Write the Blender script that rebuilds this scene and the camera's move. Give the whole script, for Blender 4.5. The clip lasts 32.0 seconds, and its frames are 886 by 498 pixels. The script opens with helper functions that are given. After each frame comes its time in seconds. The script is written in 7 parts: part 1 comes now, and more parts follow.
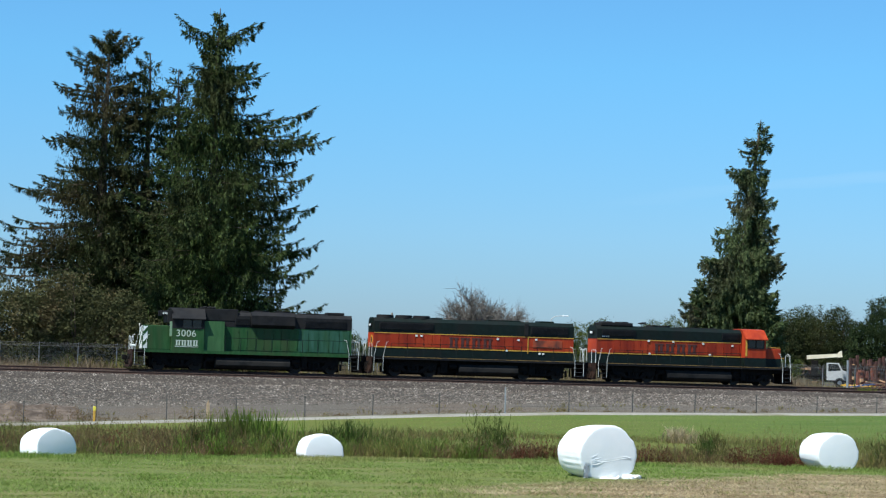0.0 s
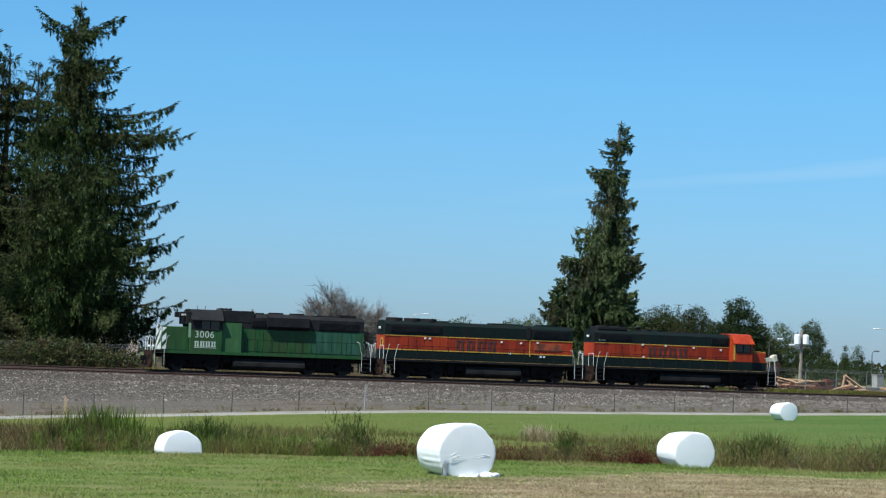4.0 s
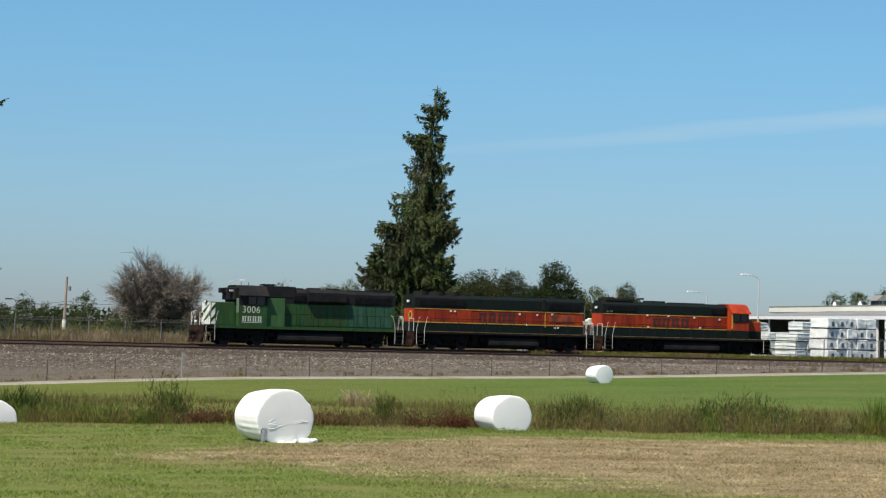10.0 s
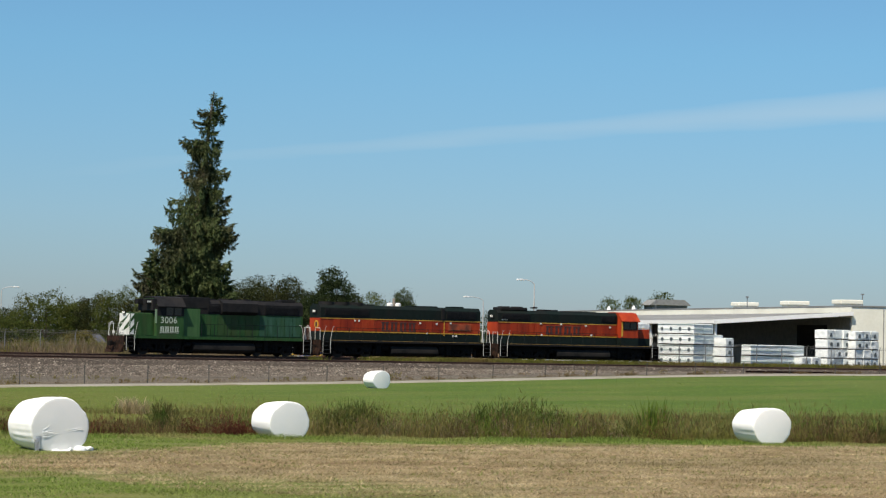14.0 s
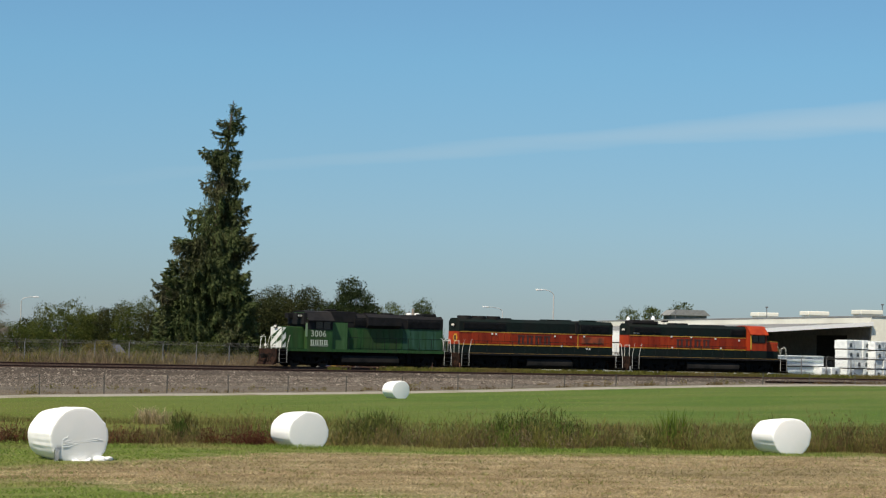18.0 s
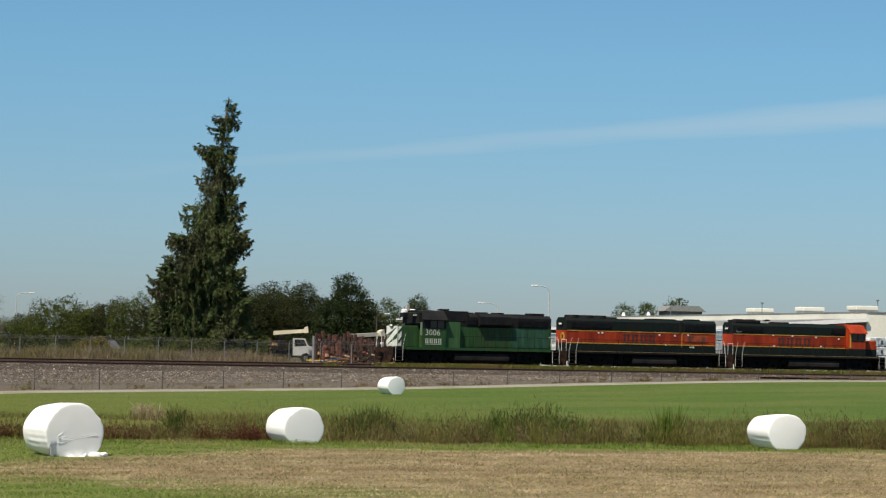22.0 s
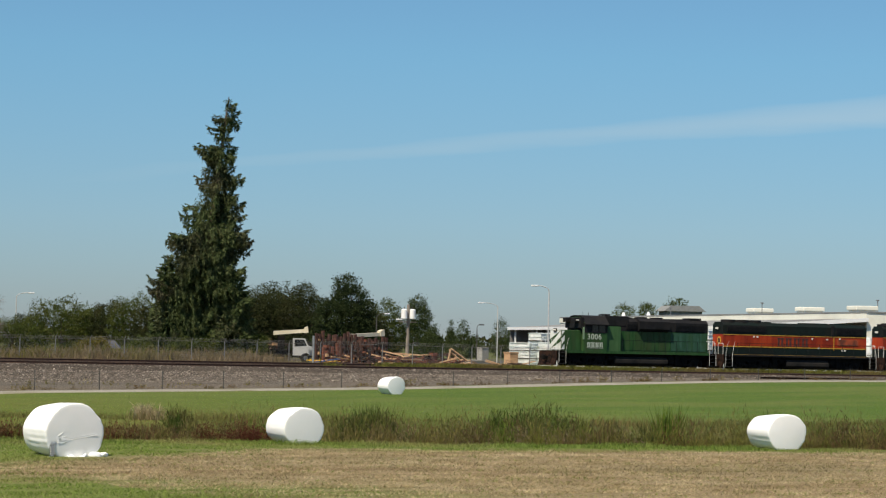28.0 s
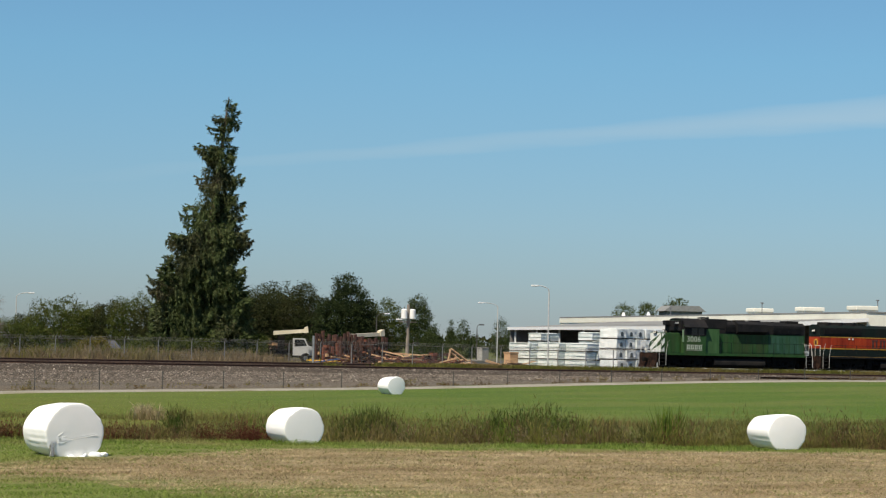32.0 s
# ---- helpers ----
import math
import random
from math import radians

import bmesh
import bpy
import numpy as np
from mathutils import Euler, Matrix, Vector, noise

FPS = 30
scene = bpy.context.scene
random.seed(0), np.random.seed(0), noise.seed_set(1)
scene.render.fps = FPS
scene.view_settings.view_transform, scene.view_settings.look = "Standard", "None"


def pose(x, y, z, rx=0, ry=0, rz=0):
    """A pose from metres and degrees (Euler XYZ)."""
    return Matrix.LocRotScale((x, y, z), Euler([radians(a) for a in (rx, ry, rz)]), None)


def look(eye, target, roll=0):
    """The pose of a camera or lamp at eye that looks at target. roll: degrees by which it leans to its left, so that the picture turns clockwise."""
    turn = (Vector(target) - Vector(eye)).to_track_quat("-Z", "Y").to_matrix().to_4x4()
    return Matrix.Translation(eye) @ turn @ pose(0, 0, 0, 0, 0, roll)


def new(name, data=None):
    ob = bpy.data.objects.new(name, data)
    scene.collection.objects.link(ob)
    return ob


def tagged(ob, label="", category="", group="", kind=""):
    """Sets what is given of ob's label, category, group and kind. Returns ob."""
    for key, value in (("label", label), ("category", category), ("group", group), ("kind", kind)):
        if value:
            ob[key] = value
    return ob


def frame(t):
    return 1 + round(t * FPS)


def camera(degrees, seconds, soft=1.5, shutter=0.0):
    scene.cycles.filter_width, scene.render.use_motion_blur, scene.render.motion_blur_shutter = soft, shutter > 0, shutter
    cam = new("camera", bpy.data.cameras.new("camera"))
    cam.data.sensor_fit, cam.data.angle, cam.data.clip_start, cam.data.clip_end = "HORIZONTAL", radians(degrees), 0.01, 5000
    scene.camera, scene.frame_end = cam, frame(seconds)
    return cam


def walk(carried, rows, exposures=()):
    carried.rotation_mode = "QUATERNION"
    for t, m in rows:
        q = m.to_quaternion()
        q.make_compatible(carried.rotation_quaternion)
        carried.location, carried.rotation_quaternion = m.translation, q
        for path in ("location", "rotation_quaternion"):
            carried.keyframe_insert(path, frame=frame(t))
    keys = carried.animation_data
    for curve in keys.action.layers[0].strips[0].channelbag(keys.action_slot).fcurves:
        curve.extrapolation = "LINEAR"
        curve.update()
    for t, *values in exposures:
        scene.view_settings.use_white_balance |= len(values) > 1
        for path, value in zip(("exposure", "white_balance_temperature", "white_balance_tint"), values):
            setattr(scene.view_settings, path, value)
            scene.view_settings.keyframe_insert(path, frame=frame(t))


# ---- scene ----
# The camera stands on one spot, 3.2 m above the field, and swings to the right.
# x runs along the railway, y away from the camera towards it.
EYE_Z = 3.2
TURN = math.degrees(0.5)


def aim(pan, tilt, roll):
    return pose(0, 0, EYE_Z, 90 + tilt, 0, -(TURN + pan)) @ pose(0, 0, 0, 0, 0, roll)


SWING = [
    (0, -12.713, 2.542, 1.666), (0.5, -12.353, 2.572, 1.666), (1, -12.023, 2.586, 1.607), (1.5, -11.670, 2.594, 1.626),
    (2, -11.304, 2.616, 1.603), (2.5, -10.981, 2.614, 1.618), (3, -10.559, 2.600, 1.729), (3.5, -10.081, 2.611, 1.784),
    (4, -9.385, 2.591, 2.044), (4.5, -8.815, 2.584, 2.044), (6.5, -8.174, 2.443, 2.029), (7, -7.735, 2.381, 1.936),
    (7.5, -7.237, 2.364, 1.898), (8, -6.828, 2.329, 1.892), (8.5, -6.526, 2.309, 1.830), (9, -6.326, 2.243, 1.779),
    (9.5, -5.982, 2.106, 1.636), (10, -4.978, 1.902, 1.525), (10.5, -4.193, 1.703, 1.777), (11, -3.202, 1.570, 1.699),
    (11.5, -2.388, 1.515, 1.659), (12, -1.574, 1.515, 1.637), (12.5, -0.766, 1.564, 1.635), (13, -0.073, 1.646, 1.627),
    (13.5, 0.174, 1.836, 1.302), (14, 0.352, 2.163, 1.220), (14.5, 0.324, 2.356, 1.044), (16.5, 0.105, 2.612, 1.094),
    (17, -0.006, 2.542, 1.138), (17.5, -0.073, 2.476, 1.167), (18, -0.113, 2.397, 1.241), (18.5, -0.125, 2.359, 1.230),
    (19, -0.145, 2.339, 1.231), (19.5, -0.144, 2.315, 1.252), (20, -0.001, 2.300, 1.240), (32, -0.001, 2.300, 1.240)]
cam = camera(2 * math.degrees(math.atan(784 / 4235)), 32.0, soft=1.25)
walk(cam, [(t, aim(p, ti, r)) for t, p, ti, r in SWING],
     exposures=[(0, 0.58, 6050, 4), (3, 0.48, 6000, 4), (4, 0.46, 6050, 4), (9, 0.37, 7050, 9), (12, 0.39, 7250, 10), (14, 0.30, 7300, 10), (20, 0.22, 7550, 10), (32, 0.22, 7550, 10)])

# ---- light ----
CLOUD_Z = 0.0283
SUN_DIR = Vector((-0.47, -0.25, 0.84)).normalized()
world = bpy.data.worlds.new("world")
scene.world = world
world.use_nodes = True
wn, wl = world.node_tree.nodes, world.node_tree.links
wn.clear()
sky = wn.new("ShaderNodeTexSky")
sky.sky_type, sky.sun_disc = "NISHITA", False
sky.sun_elevation = math.asin(SUN_DIR.z)
sky.sun_rotation = math.atan2(SUN_DIR.x, SUN_DIR.y)
sky.altitude, sky.air_density, sky.dust_density, sky.ozone_density = 0, 1.0, 0.2, 3.0
back = wn.new("ShaderNodeBackground")
back.inputs["Strength"].default_value = 0.085
wout = wn.new("ShaderNodeOutputWorld")
# clear dry air: the sky keeps its blue down to the horizon
wco, wsep, tint = wn.new("ShaderNodeTexCoord"), wn.new("ShaderNodeSeparateXYZ"), wn.new("ShaderNodeValToRGB")
wl.new(wco.outputs["Generated"], wsep.inputs[0])
wl.new(wsep.outputs[2], tint.inputs[0])
tint.color_ramp.elements[0].position, tint.color_ramp.elements[0].color = 0.0, (0.412, 0.545, 0.86, 1)
tint.color_ramp.elements[1].position, tint.color_ramp.elements[1].color = 0.30, (0.60, 0.86, 1.06, 1)
el = tint.color_ramp.elements.new(0.05)
el.color = (0.475, 0.70, 1.01, 1)
el = tint.color_ramp.elements.new(0.12)
el.color = (0.495, 0.85, 1.11, 1)
dye = wn.new("ShaderNodeMix")
dye.data_type, dye.blend_type = "RGBA", "MULTIPLY"
dye.inputs[0].default_value = 1.0
wl.new(sky.outputs[0], dye.inputs[6])
wl.new(tint.outputs[0], dye.inputs[7])
# one long streak of thin high cloud
swirl, band, veil = wn.new("ShaderNodeMapping"), wn.new("ShaderNodeTexNoise"), wn.new("ShaderNodeMix")
swirl.inputs["Scale"].default_value = (3.0, 3.0, 30.0)
band.inputs["Scale"].default_value, band.inputs["Detail"].default_value = 2.2, 5
wl.new(wco.outputs["Generated"], swirl.inputs[0])
wl.new(swirl.outputs[0], band.inputs["Vector"])


def sky_math(op, a, b):
    n = wn.new("ShaderNodeMath")
    n.operation = op
    for i, v in enumerate((a, b)):
        if isinstance(v, (int, float)):
            n.inputs[i].default_value = v
        else:
            wl.new(v, n.inputs[i])
    return n.outputs[0]


# height above the streak's line, which climbs towards the east
rise = sky_math("SUBTRACT", wsep.outputs[2], sky_math("ADD", sky_math("MULTIPLY", wsep.outputs[0], 0.1132), CLOUD_Z))
rise = sky_math("ADD", rise, sky_math("MULTIPLY", sky_math("SUBTRACT", band.outputs[0], 0.5), 0.012))
width = sky_math("MAXIMUM", sky_math("ADD", sky_math("MULTIPLY", wsep.outputs[0], 0.021), -0.0060), 0.0024)
shape = sky_math("DIVIDE", rise, width)
shape = sky_math("MAXIMUM", sky_math("SUBTRACT", 1.0, sky_math("MULTIPLY", shape, shape)), 0.0)
fade = wn.new("ShaderNodeMapRange")
fade.inputs[1].default_value, fade.inputs[2].default_value = 0.33, 0.64
fade.inputs[3].default_value, fade.inputs[4].default_value = 0.0, 0.28
wl.new(wsep.outputs[0], fade.inputs[0])
shape = sky_math("MULTIPLY", sky_math("MULTIPLY", shape, fade.outputs[0]), sky_math("ADD", 0.35, band.outputs[0]))
veil.data_type = "RGBA"
veil.inputs[7].default_value = (6.6, 7.2, 7.6, 1)
wl.new(shape, veil.inputs[0])
wl.new(dye.outputs[2], veil.inputs[6])
wl.new(veil.outputs[2], back.inputs[0])
wl.new(back.outputs[0], wout.inputs[0])

sun = new("sun", bpy.data.lights.new("sun", "SUN"))
sun.data.energy, sun.data.angle, sun.data.color = 5.0, radians(0.53), (1.0, 0.95, 0.87)
sun.matrix_world = look(SUN_DIR * 300, (0, 0, 0))
# ---- materials ----
def mat(name, c1, c2, scale=4.0, rough=0.8, metal=0.0, bump=0.2, c3=None, big=0.3, vary=0.0, island=0.0, stretch=(1, 1, 1), coat=0.0, thin=0.0):
    """A surface of two colours mixed at a fine scale, worn by a third at a broad scale."""
    m = bpy.data.materials.new(name)
    m.use_nodes = True
    n, l = m.node_tree.nodes, m.node_tree.links
    b = n["Principled BSDF"]
    b.inputs["Roughness"].default_value, b.inputs["Metallic"].default_value = rough, metal
    b.inputs["Coat Weight"].default_value = coat
    if thin or (rough > 0.85 and not metal):
        b.inputs["Specular IOR Level"].default_value = 0.12
    co, mp = n.new("ShaderNodeTexCoord"), n.new("ShaderNodeMapping")
    mp.inputs["Scale"].default_value = stretch
    l.new(co.outputs["Object"], mp.inputs[0])
    fine, broad = n.new("ShaderNodeTexNoise"), n.new("ShaderNodeTexNoise")
    for t, s, d in ((fine, scale, 6), (broad, big, 4)):
        t.inputs["Scale"].default_value, t.inputs["Detail"].default_value = s, d
        l.new(mp.outputs[0], t.inputs["Vector"])
    ramp = n.new("ShaderNodeMapRange")
    ramp.inputs[1].default_value, ramp.inputs[2].default_value = 0.35, 0.65
    l.new(fine.outputs[0], ramp.inputs[0])
    mix = n.new("ShaderNodeMix")
    mix.data_type = "RGBA"
    mix.inputs[6].default_value, mix.inputs[7].default_value = (*c1, 1), (*c2, 1)
    l.new(ramp.outputs[0], mix.inputs[0])
    out = mix.outputs[2]
    if c3:
        r2, m2 = n.new("ShaderNodeMapRange"), n.new("ShaderNodeMix")
        r2.inputs[1].default_value, r2.inputs[2].default_value = 0.48, 0.68
        m2.data_type = "RGBA"
        m2.inputs[7].default_value = (*c3, 1)
        l.new(broad.outputs[0], r2.inputs[0])
        l.new(r2.outputs[0], m2.inputs[0])
        l.new(out, m2.inputs[6])
        out = m2.outputs[2]
    for amount, kind in ((vary, "ShaderNodeObjectInfo"), (island, "ShaderNodeNewGeometry")):
        if amount:
            src, hs, r3 = n.new(kind), n.new("ShaderNodeHueSaturation"), n.new("ShaderNodeMapRange")
            r3.inputs[3].default_value, r3.inputs[4].default_value = 1 - amount, 1 + amount
            l.new(src.outputs["Random" if kind.endswith("Info") else "Random Per Island"], r3.inputs[0])
            l.new(r3.outputs[0], hs.inputs["Value"])
            l.new(out, hs.inputs["Color"])
            out = hs.outputs[0]
    l.new(out, b.inputs["Base Color"])
    if bump:
        bp = n.new("ShaderNodeBump")
        bp.inputs["Strength"].default_value, bp.inputs["Distance"].default_value = bump, 0.02
        l.new(fine.outputs[0], bp.inputs["Height"])
        l.new(bp.outputs[0], b.inputs["Normal"])
    if thin:
        # light passes through leaves and blades
        tr, ms = n.new("ShaderNodeBsdfTranslucent"), n.new("ShaderNodeMixShader")
        l.new(out, tr.inputs[0])
        ms.inputs[0].default_value = thin
        l.new(b.outputs[0], ms.inputs[1])
        l.new(tr.outputs[0], ms.inputs[2])
        l.new(ms.outputs[0], n["Material Output"].inputs[0])
    return m


M = {}
M["ballast"] = mat("ballast", (0.028, 0.023, 0.019), (0.087, 0.074, 0.063), 7, 0.95, bump=1.0, c3=(0.069, 0.058, 0.049), big=0.25)
M["path"] = mat("pale_gravel", (0.22, 0.207, 0.178), (0.31, 0.292, 0.25), 8, 0.95, bump=0.3, c3=(0.19, 0.175, 0.125), big=0.3)
M["rail"] = mat("rusty_rail", (0.045, 0.025, 0.018), (0.085, 0.046, 0.032), 8, 0.8, 0.2)
M["tie"] = mat("creosote_wood", (0.035, 0.028, 0.024), (0.08, 0.065, 0.055), 6, 0.9, vary=0.3)
M["step_edge"] = mat("worn_step_steel", (0.06, 0.06, 0.057), (0.11, 0.11, 0.105), 12, 0.6, 0.3, bump=0.05)
M["steel"] = mat("galvanised_steel", (0.30, 0.31, 0.31), (0.42, 0.43, 0.43), 12, 0.5, 0.6, bump=0.05)
M["wrap"] = mat("white_wrap", (0.86, 0.87, 0.86), (0.90, 0.90, 0.89), 2, 0.6, bump=0.12, c3=(0.84, 0.86, 0.86), big=1.2)
M["bark"] = mat("bark", (0.06, 0.045, 0.035), (0.14, 0.11, 0.085), 8, 0.95, bump=0.8, stretch=(1, 1, 0.25))
M["needle"] = mat("spruce_needles", (0.014, 0.028, 0.009), (0.062, 0.086, 0.022), 1.4, 0.7, bump=0, island=0.6, c3=(0.050, 0.055, 0.022), big=0.15, thin=0.15)
M["cedar"] = mat("cedar_needles", (0.042, 0.069, 0.024), (0.104, 0.130, 0.054), 1.4, 0.7, bump=0, island=0.45, c3=(0.098, 0.090, 0.055), big=0.2, thin=0.2)
M["leaf"] = mat("broad_leaves", (0.040, 0.064, 0.016), (0.098, 0.118, 0.027), 1.2, 0.65, bump=0, island=0.4, c3=(0.086, 0.083, 0.023), big=0.15, thin=0.3)
M["darkleaf"] = mat("dark_leaves", (0.022, 0.032, 0.012), (0.050, 0.057, 0.018), 1.2, 0.7, bump=0, island=0.4, c3=(0.060, 0.044, 0.018), big=0.15, thin=0.2)
M["twig"] = mat("bare_twigs", (0.106, 0.094, 0.084), (0.206, 0.188, 0.169), 3, 0.9, bump=0.1)
M["thin_needle"] = mat("brownish_needles", (0.021, 0.030, 0.010), (0.047, 0.054, 0.018), 1.4, 0.75, bump=0, island=0.45, c3=(0.066, 0.049, 0.024), big=0.15, thin=0.15)
M["pine"] = mat("pine_needles", (0.030, 0.049, 0.017), (0.063, 0.083, 0.026), 1.4, 0.7, bump=0, island=0.4, thin=0.2)
M["bramble"] = mat("bramble_leaves", (0.040, 0.064, 0.024), (0.103, 0.102, 0.040), 1.2, 0.6, bump=0, island=0.45, c3=(0.115, 0.060, 0.040), big=0.5, thin=0.3)
M["yellowleaf"] = mat("yellowing_leaves", (0.11, 0.11, 0.03), (0.19, 0.15, 0.04), 1.2, 0.7, bump=0, island=0.4, thin=0.35)
M["rustleaf"] = mat("brown_green_leaves", (0.036, 0.031, 0.012), (0.061, 0.048, 0.017), 1.2, 0.7, bump=0, island=0.4, thin=0.25)
for key, a, b, c in (("green", (0.077, 0.127, 0.018), (0.138, 0.193, 0.035), (0.165, 0.160, 0.044)), ("olive", (0.115, 0.125, 0.026), (0.185, 0.185, 0.045), (0.20, 0.155, 0.06)),
                     ("stubble", (0.300, 0.231, 0.125), (0.575, 0.475, 0.294), (0.213, 0.175, 0.094)), ("straw", (0.30, 0.23, 0.13), (0.48, 0.40, 0.25), (0.2, 0.15, 0.08)), ("red", (0.095, 0.034, 0.020), (0.150, 0.062, 0.034), (0.11, 0.075, 0.03)), ("rush", (0.075, 0.135, 0.016), (0.13, 0.20, 0.03), (0.12, 0.14, 0.03)), ("brown", (0.135, 0.125, 0.035), (0.22, 0.18, 0.065), (0.17, 0.12, 0.05)),
                     ("umber", (0.110, 0.068, 0.034), (0.200, 0.140, 0.070), (0.14, 0.10, 0.045)), ("scrub", (0.112, 0.114, 0.034), (0.196, 0.179, 0.062), (0.202, 0.146, 0.067)), ("dark", (0.045, 0.075, 0.014), (0.085, 0.115, 0.028), (0.10, 0.085, 0.03)), ("lawn", (0.135, 0.207, 0.036), (0.207, 0.283, 0.069), (0.276, 0.269, 0.097)),
                     ("meadow", (0.128, 0.210, 0.042), (0.180, 0.255, 0.060), (0.210, 0.247, 0.075)), ("verge", (0.19, 0.140, 0.085), (0.30, 0.235, 0.15), (0.15, 0.13, 0.065))):
    M["weed_" + key] = mat("grass_" + key, a, b, 0.8, 0.75, bump=0, island=0.35, c3=c, big=0.18, thin=0.4)
M["darkpine"] = mat("dark_pine_needles", (0.014, 0.026, 0.009), (0.038, 0.053, 0.017), 1.4, 0.8, bump=0, island=0.4, thin=0.15)
M["greyleaf"] = mat("dusty_leaves", (0.049, 0.057, 0.024), (0.097, 0.098, 0.042), 1.0, 0.95, bump=0, island=0.3, c3=(0.135, 0.100, 0.050), big=0.3, thin=0.25)
M["lamp_grey"] = mat("pale_lamp_paint", (0.42, 0.43, 0.43), (0.50, 0.51, 0.50), 6, 0.5, bump=0)
# ---- shapes ----
def part(name, bm, material, parent=None, label="", smooth=False):
    """Links a bmesh as one mesh object under a thing."""
    me = bpy.data.meshes.new(name)
    bm.normal_update()
    bm.to_mesh(me)
    bm.free()
    for m in material if isinstance(material, (list, tuple)) else [material]:
        me.materials.append(m)
    if smooth:
        for p in me.polygons:
            p.use_smooth = True
    ob = new(name, me)
    ob.parent = parent
    return tagged(ob, label)


def box(bm, x0, x1, y0, y1, z0, z1, bevel=0.0, mi=0):
    """A box between the given planes, with its edges rounded by bevel."""
    g = bmesh.ops.create_cube(bm, size=1.0, matrix=Matrix.LocRotScale(((x0 + x1) / 2, (y0 + y1) / 2, (z0 + z1) / 2), None, (abs(x1 - x0), abs(y1 - y0), abs(z1 - z0))))
    faces = {f for v in g["verts"] for f in v.link_faces}
    for f in faces:
        f.material_index = mi
    if bevel:
        edges = list({e for v in g["verts"] for e in v.link_edges})
        bmesh.ops.bevel(bm, geom=edges, offset=bevel, segments=2, affect="EDGES", profile=0.6)
    return bm


def tube(bm, a, b, r, r2=None, seg=8, mi=0):
    """A round bar from a to b."""
    a, b = Vector(a), Vector(b)
    d = b - a
    m = Matrix.Translation((a + b) / 2) @ d.to_track_quat("Z", "Y").to_matrix().to_4x4()
    g = bmesh.ops.create_cone(bm, cap_ends=True, segments=seg, radius1=r, radius2=r if r2 is None else r2, depth=d.length, matrix=m)
    if mi:
        for f in {f for v in g["verts"] for f in v.link_faces}:
            f.material_index = mi
    return bm


def prism(bm, outline, y0, y1, mi=0):
    """An outline in x and z pushed out from y0 to y1."""
    lo = [bm.verts.new((x, y0, z)) for x, z in outline]
    hi = [bm.verts.new((x, y1, z)) for x, z in outline]
    n = len(outline)
    fs = [bm.faces.new(lo[::-1]), bm.faces.new(hi)]
    for i in range(n):
        fs.append(bm.faces.new((lo[i], lo[(i + 1) % n], hi[(i + 1) % n], hi[i])))
    for f in fs:
        f.material_index = mi
    bmesh.ops.recalc_face_normals(bm, faces=fs)
    return bm


def nb():
    return bmesh.new()


def thing(name, label, category, group="", at=None, kind=""):
    ob = new(name)
    ob.empty_display_size = 0.1
    if at is not None:
        ob.matrix_world = at
    return tagged(ob, label, category, group, kind)


def raw_mesh(name, verts, faces, material, parent=None, smooth=False):
    """An object from arrays of vertices and of faces with equal corner counts."""
    me = bpy.data.meshes.new(name)
    verts, faces = np.asarray(verts, np.float32), np.asarray(faces, np.int32)
    k = faces.shape[1]
    me.vertices.add(len(verts))
    me.vertices.foreach_set("co", verts.ravel())
    me.loops.add(faces.size)
    me.loops.foreach_set("vertex_index", faces.ravel())
    me.polygons.add(len(faces))
    me.polygons.foreach_set("loop_start", np.arange(0, faces.size, k, dtype=np.int32))
    if smooth:
        me.polygons.foreach_set("use_smooth", np.ones(len(faces), bool))
    me.update(calc_edges=True)
    me.validate()
    me.materials.append(material)
    ob = new(name, me)
    ob.parent = parent
    return ob


rng = np.random.default_rng(7)


def smooth(a, b, x):
    t = np.clip((x - a) / (b - a), 0, 1)
    return t * t * (3 - 2 * t)


# ---- ground ----
def path_z(x):
    """The height of the gravel path, which drops towards the west."""
    return np.interp(x, [-60, 16, 25, 34, 43, 52, 66, 75, 84, 93, 104, 114, 125, 200], [-2.4, -1.85, -1.48, -1.12, -0.72, -0.42, -0.17, 0.0, 0.22, 0.5, 0.8, 1.0, 1.1, 1.1])


def lumps(x, y, s, seed):
    """Slow random swells."""
    g = np.random.default_rng(seed)
    z = 0
    for k in range(7):
        a, ph, f = g.uniform(0, math.tau), g.uniform(0, math.tau), s * g.uniform(0.5, 1.6)
        z = z + np.sin((x * math.cos(a) + y * math.sin(a)) * f + ph)
    return z / 7


def crest(x):
    """Where the mown field ends and the ditch begins."""
    return np.interp(x, [-60, 7, 20, 30, 37, 45, 52, 90], [69.5, 70.3, 71.2, 70.4, 68.2, 65.9, 64.0, 60.0])


def ground_z(x, y):
    zp = path_z(x)
    z = smooth(84, 147, y) * zp
    z = np.where(y > 153.2, zp + smooth(153.2, 171.5, y) * (0.78 - zp), z)
    z = np.where(y > 183.5, 0.78 + smooth(183.5, 200, y) * 0.32, z)
    swell = np.where(y < 146, 0.05, np.where(y > 186, 0.08, 0.0)) * np.clip((np.abs(y - 166) - 20) / 6, 0, 1)
    return z + swell * lumps(x, y, 0.25, 3) - 0.62 * smooth(crest(x) - 0.3, crest(x) + 3.2, y) * (1 - smooth(crest(x) + 8, crest(x) + 20, y))


def axis(*spans):
    return np.unique(np.concatenate([np.arange(a, b, s) for a, b, s in spans]))


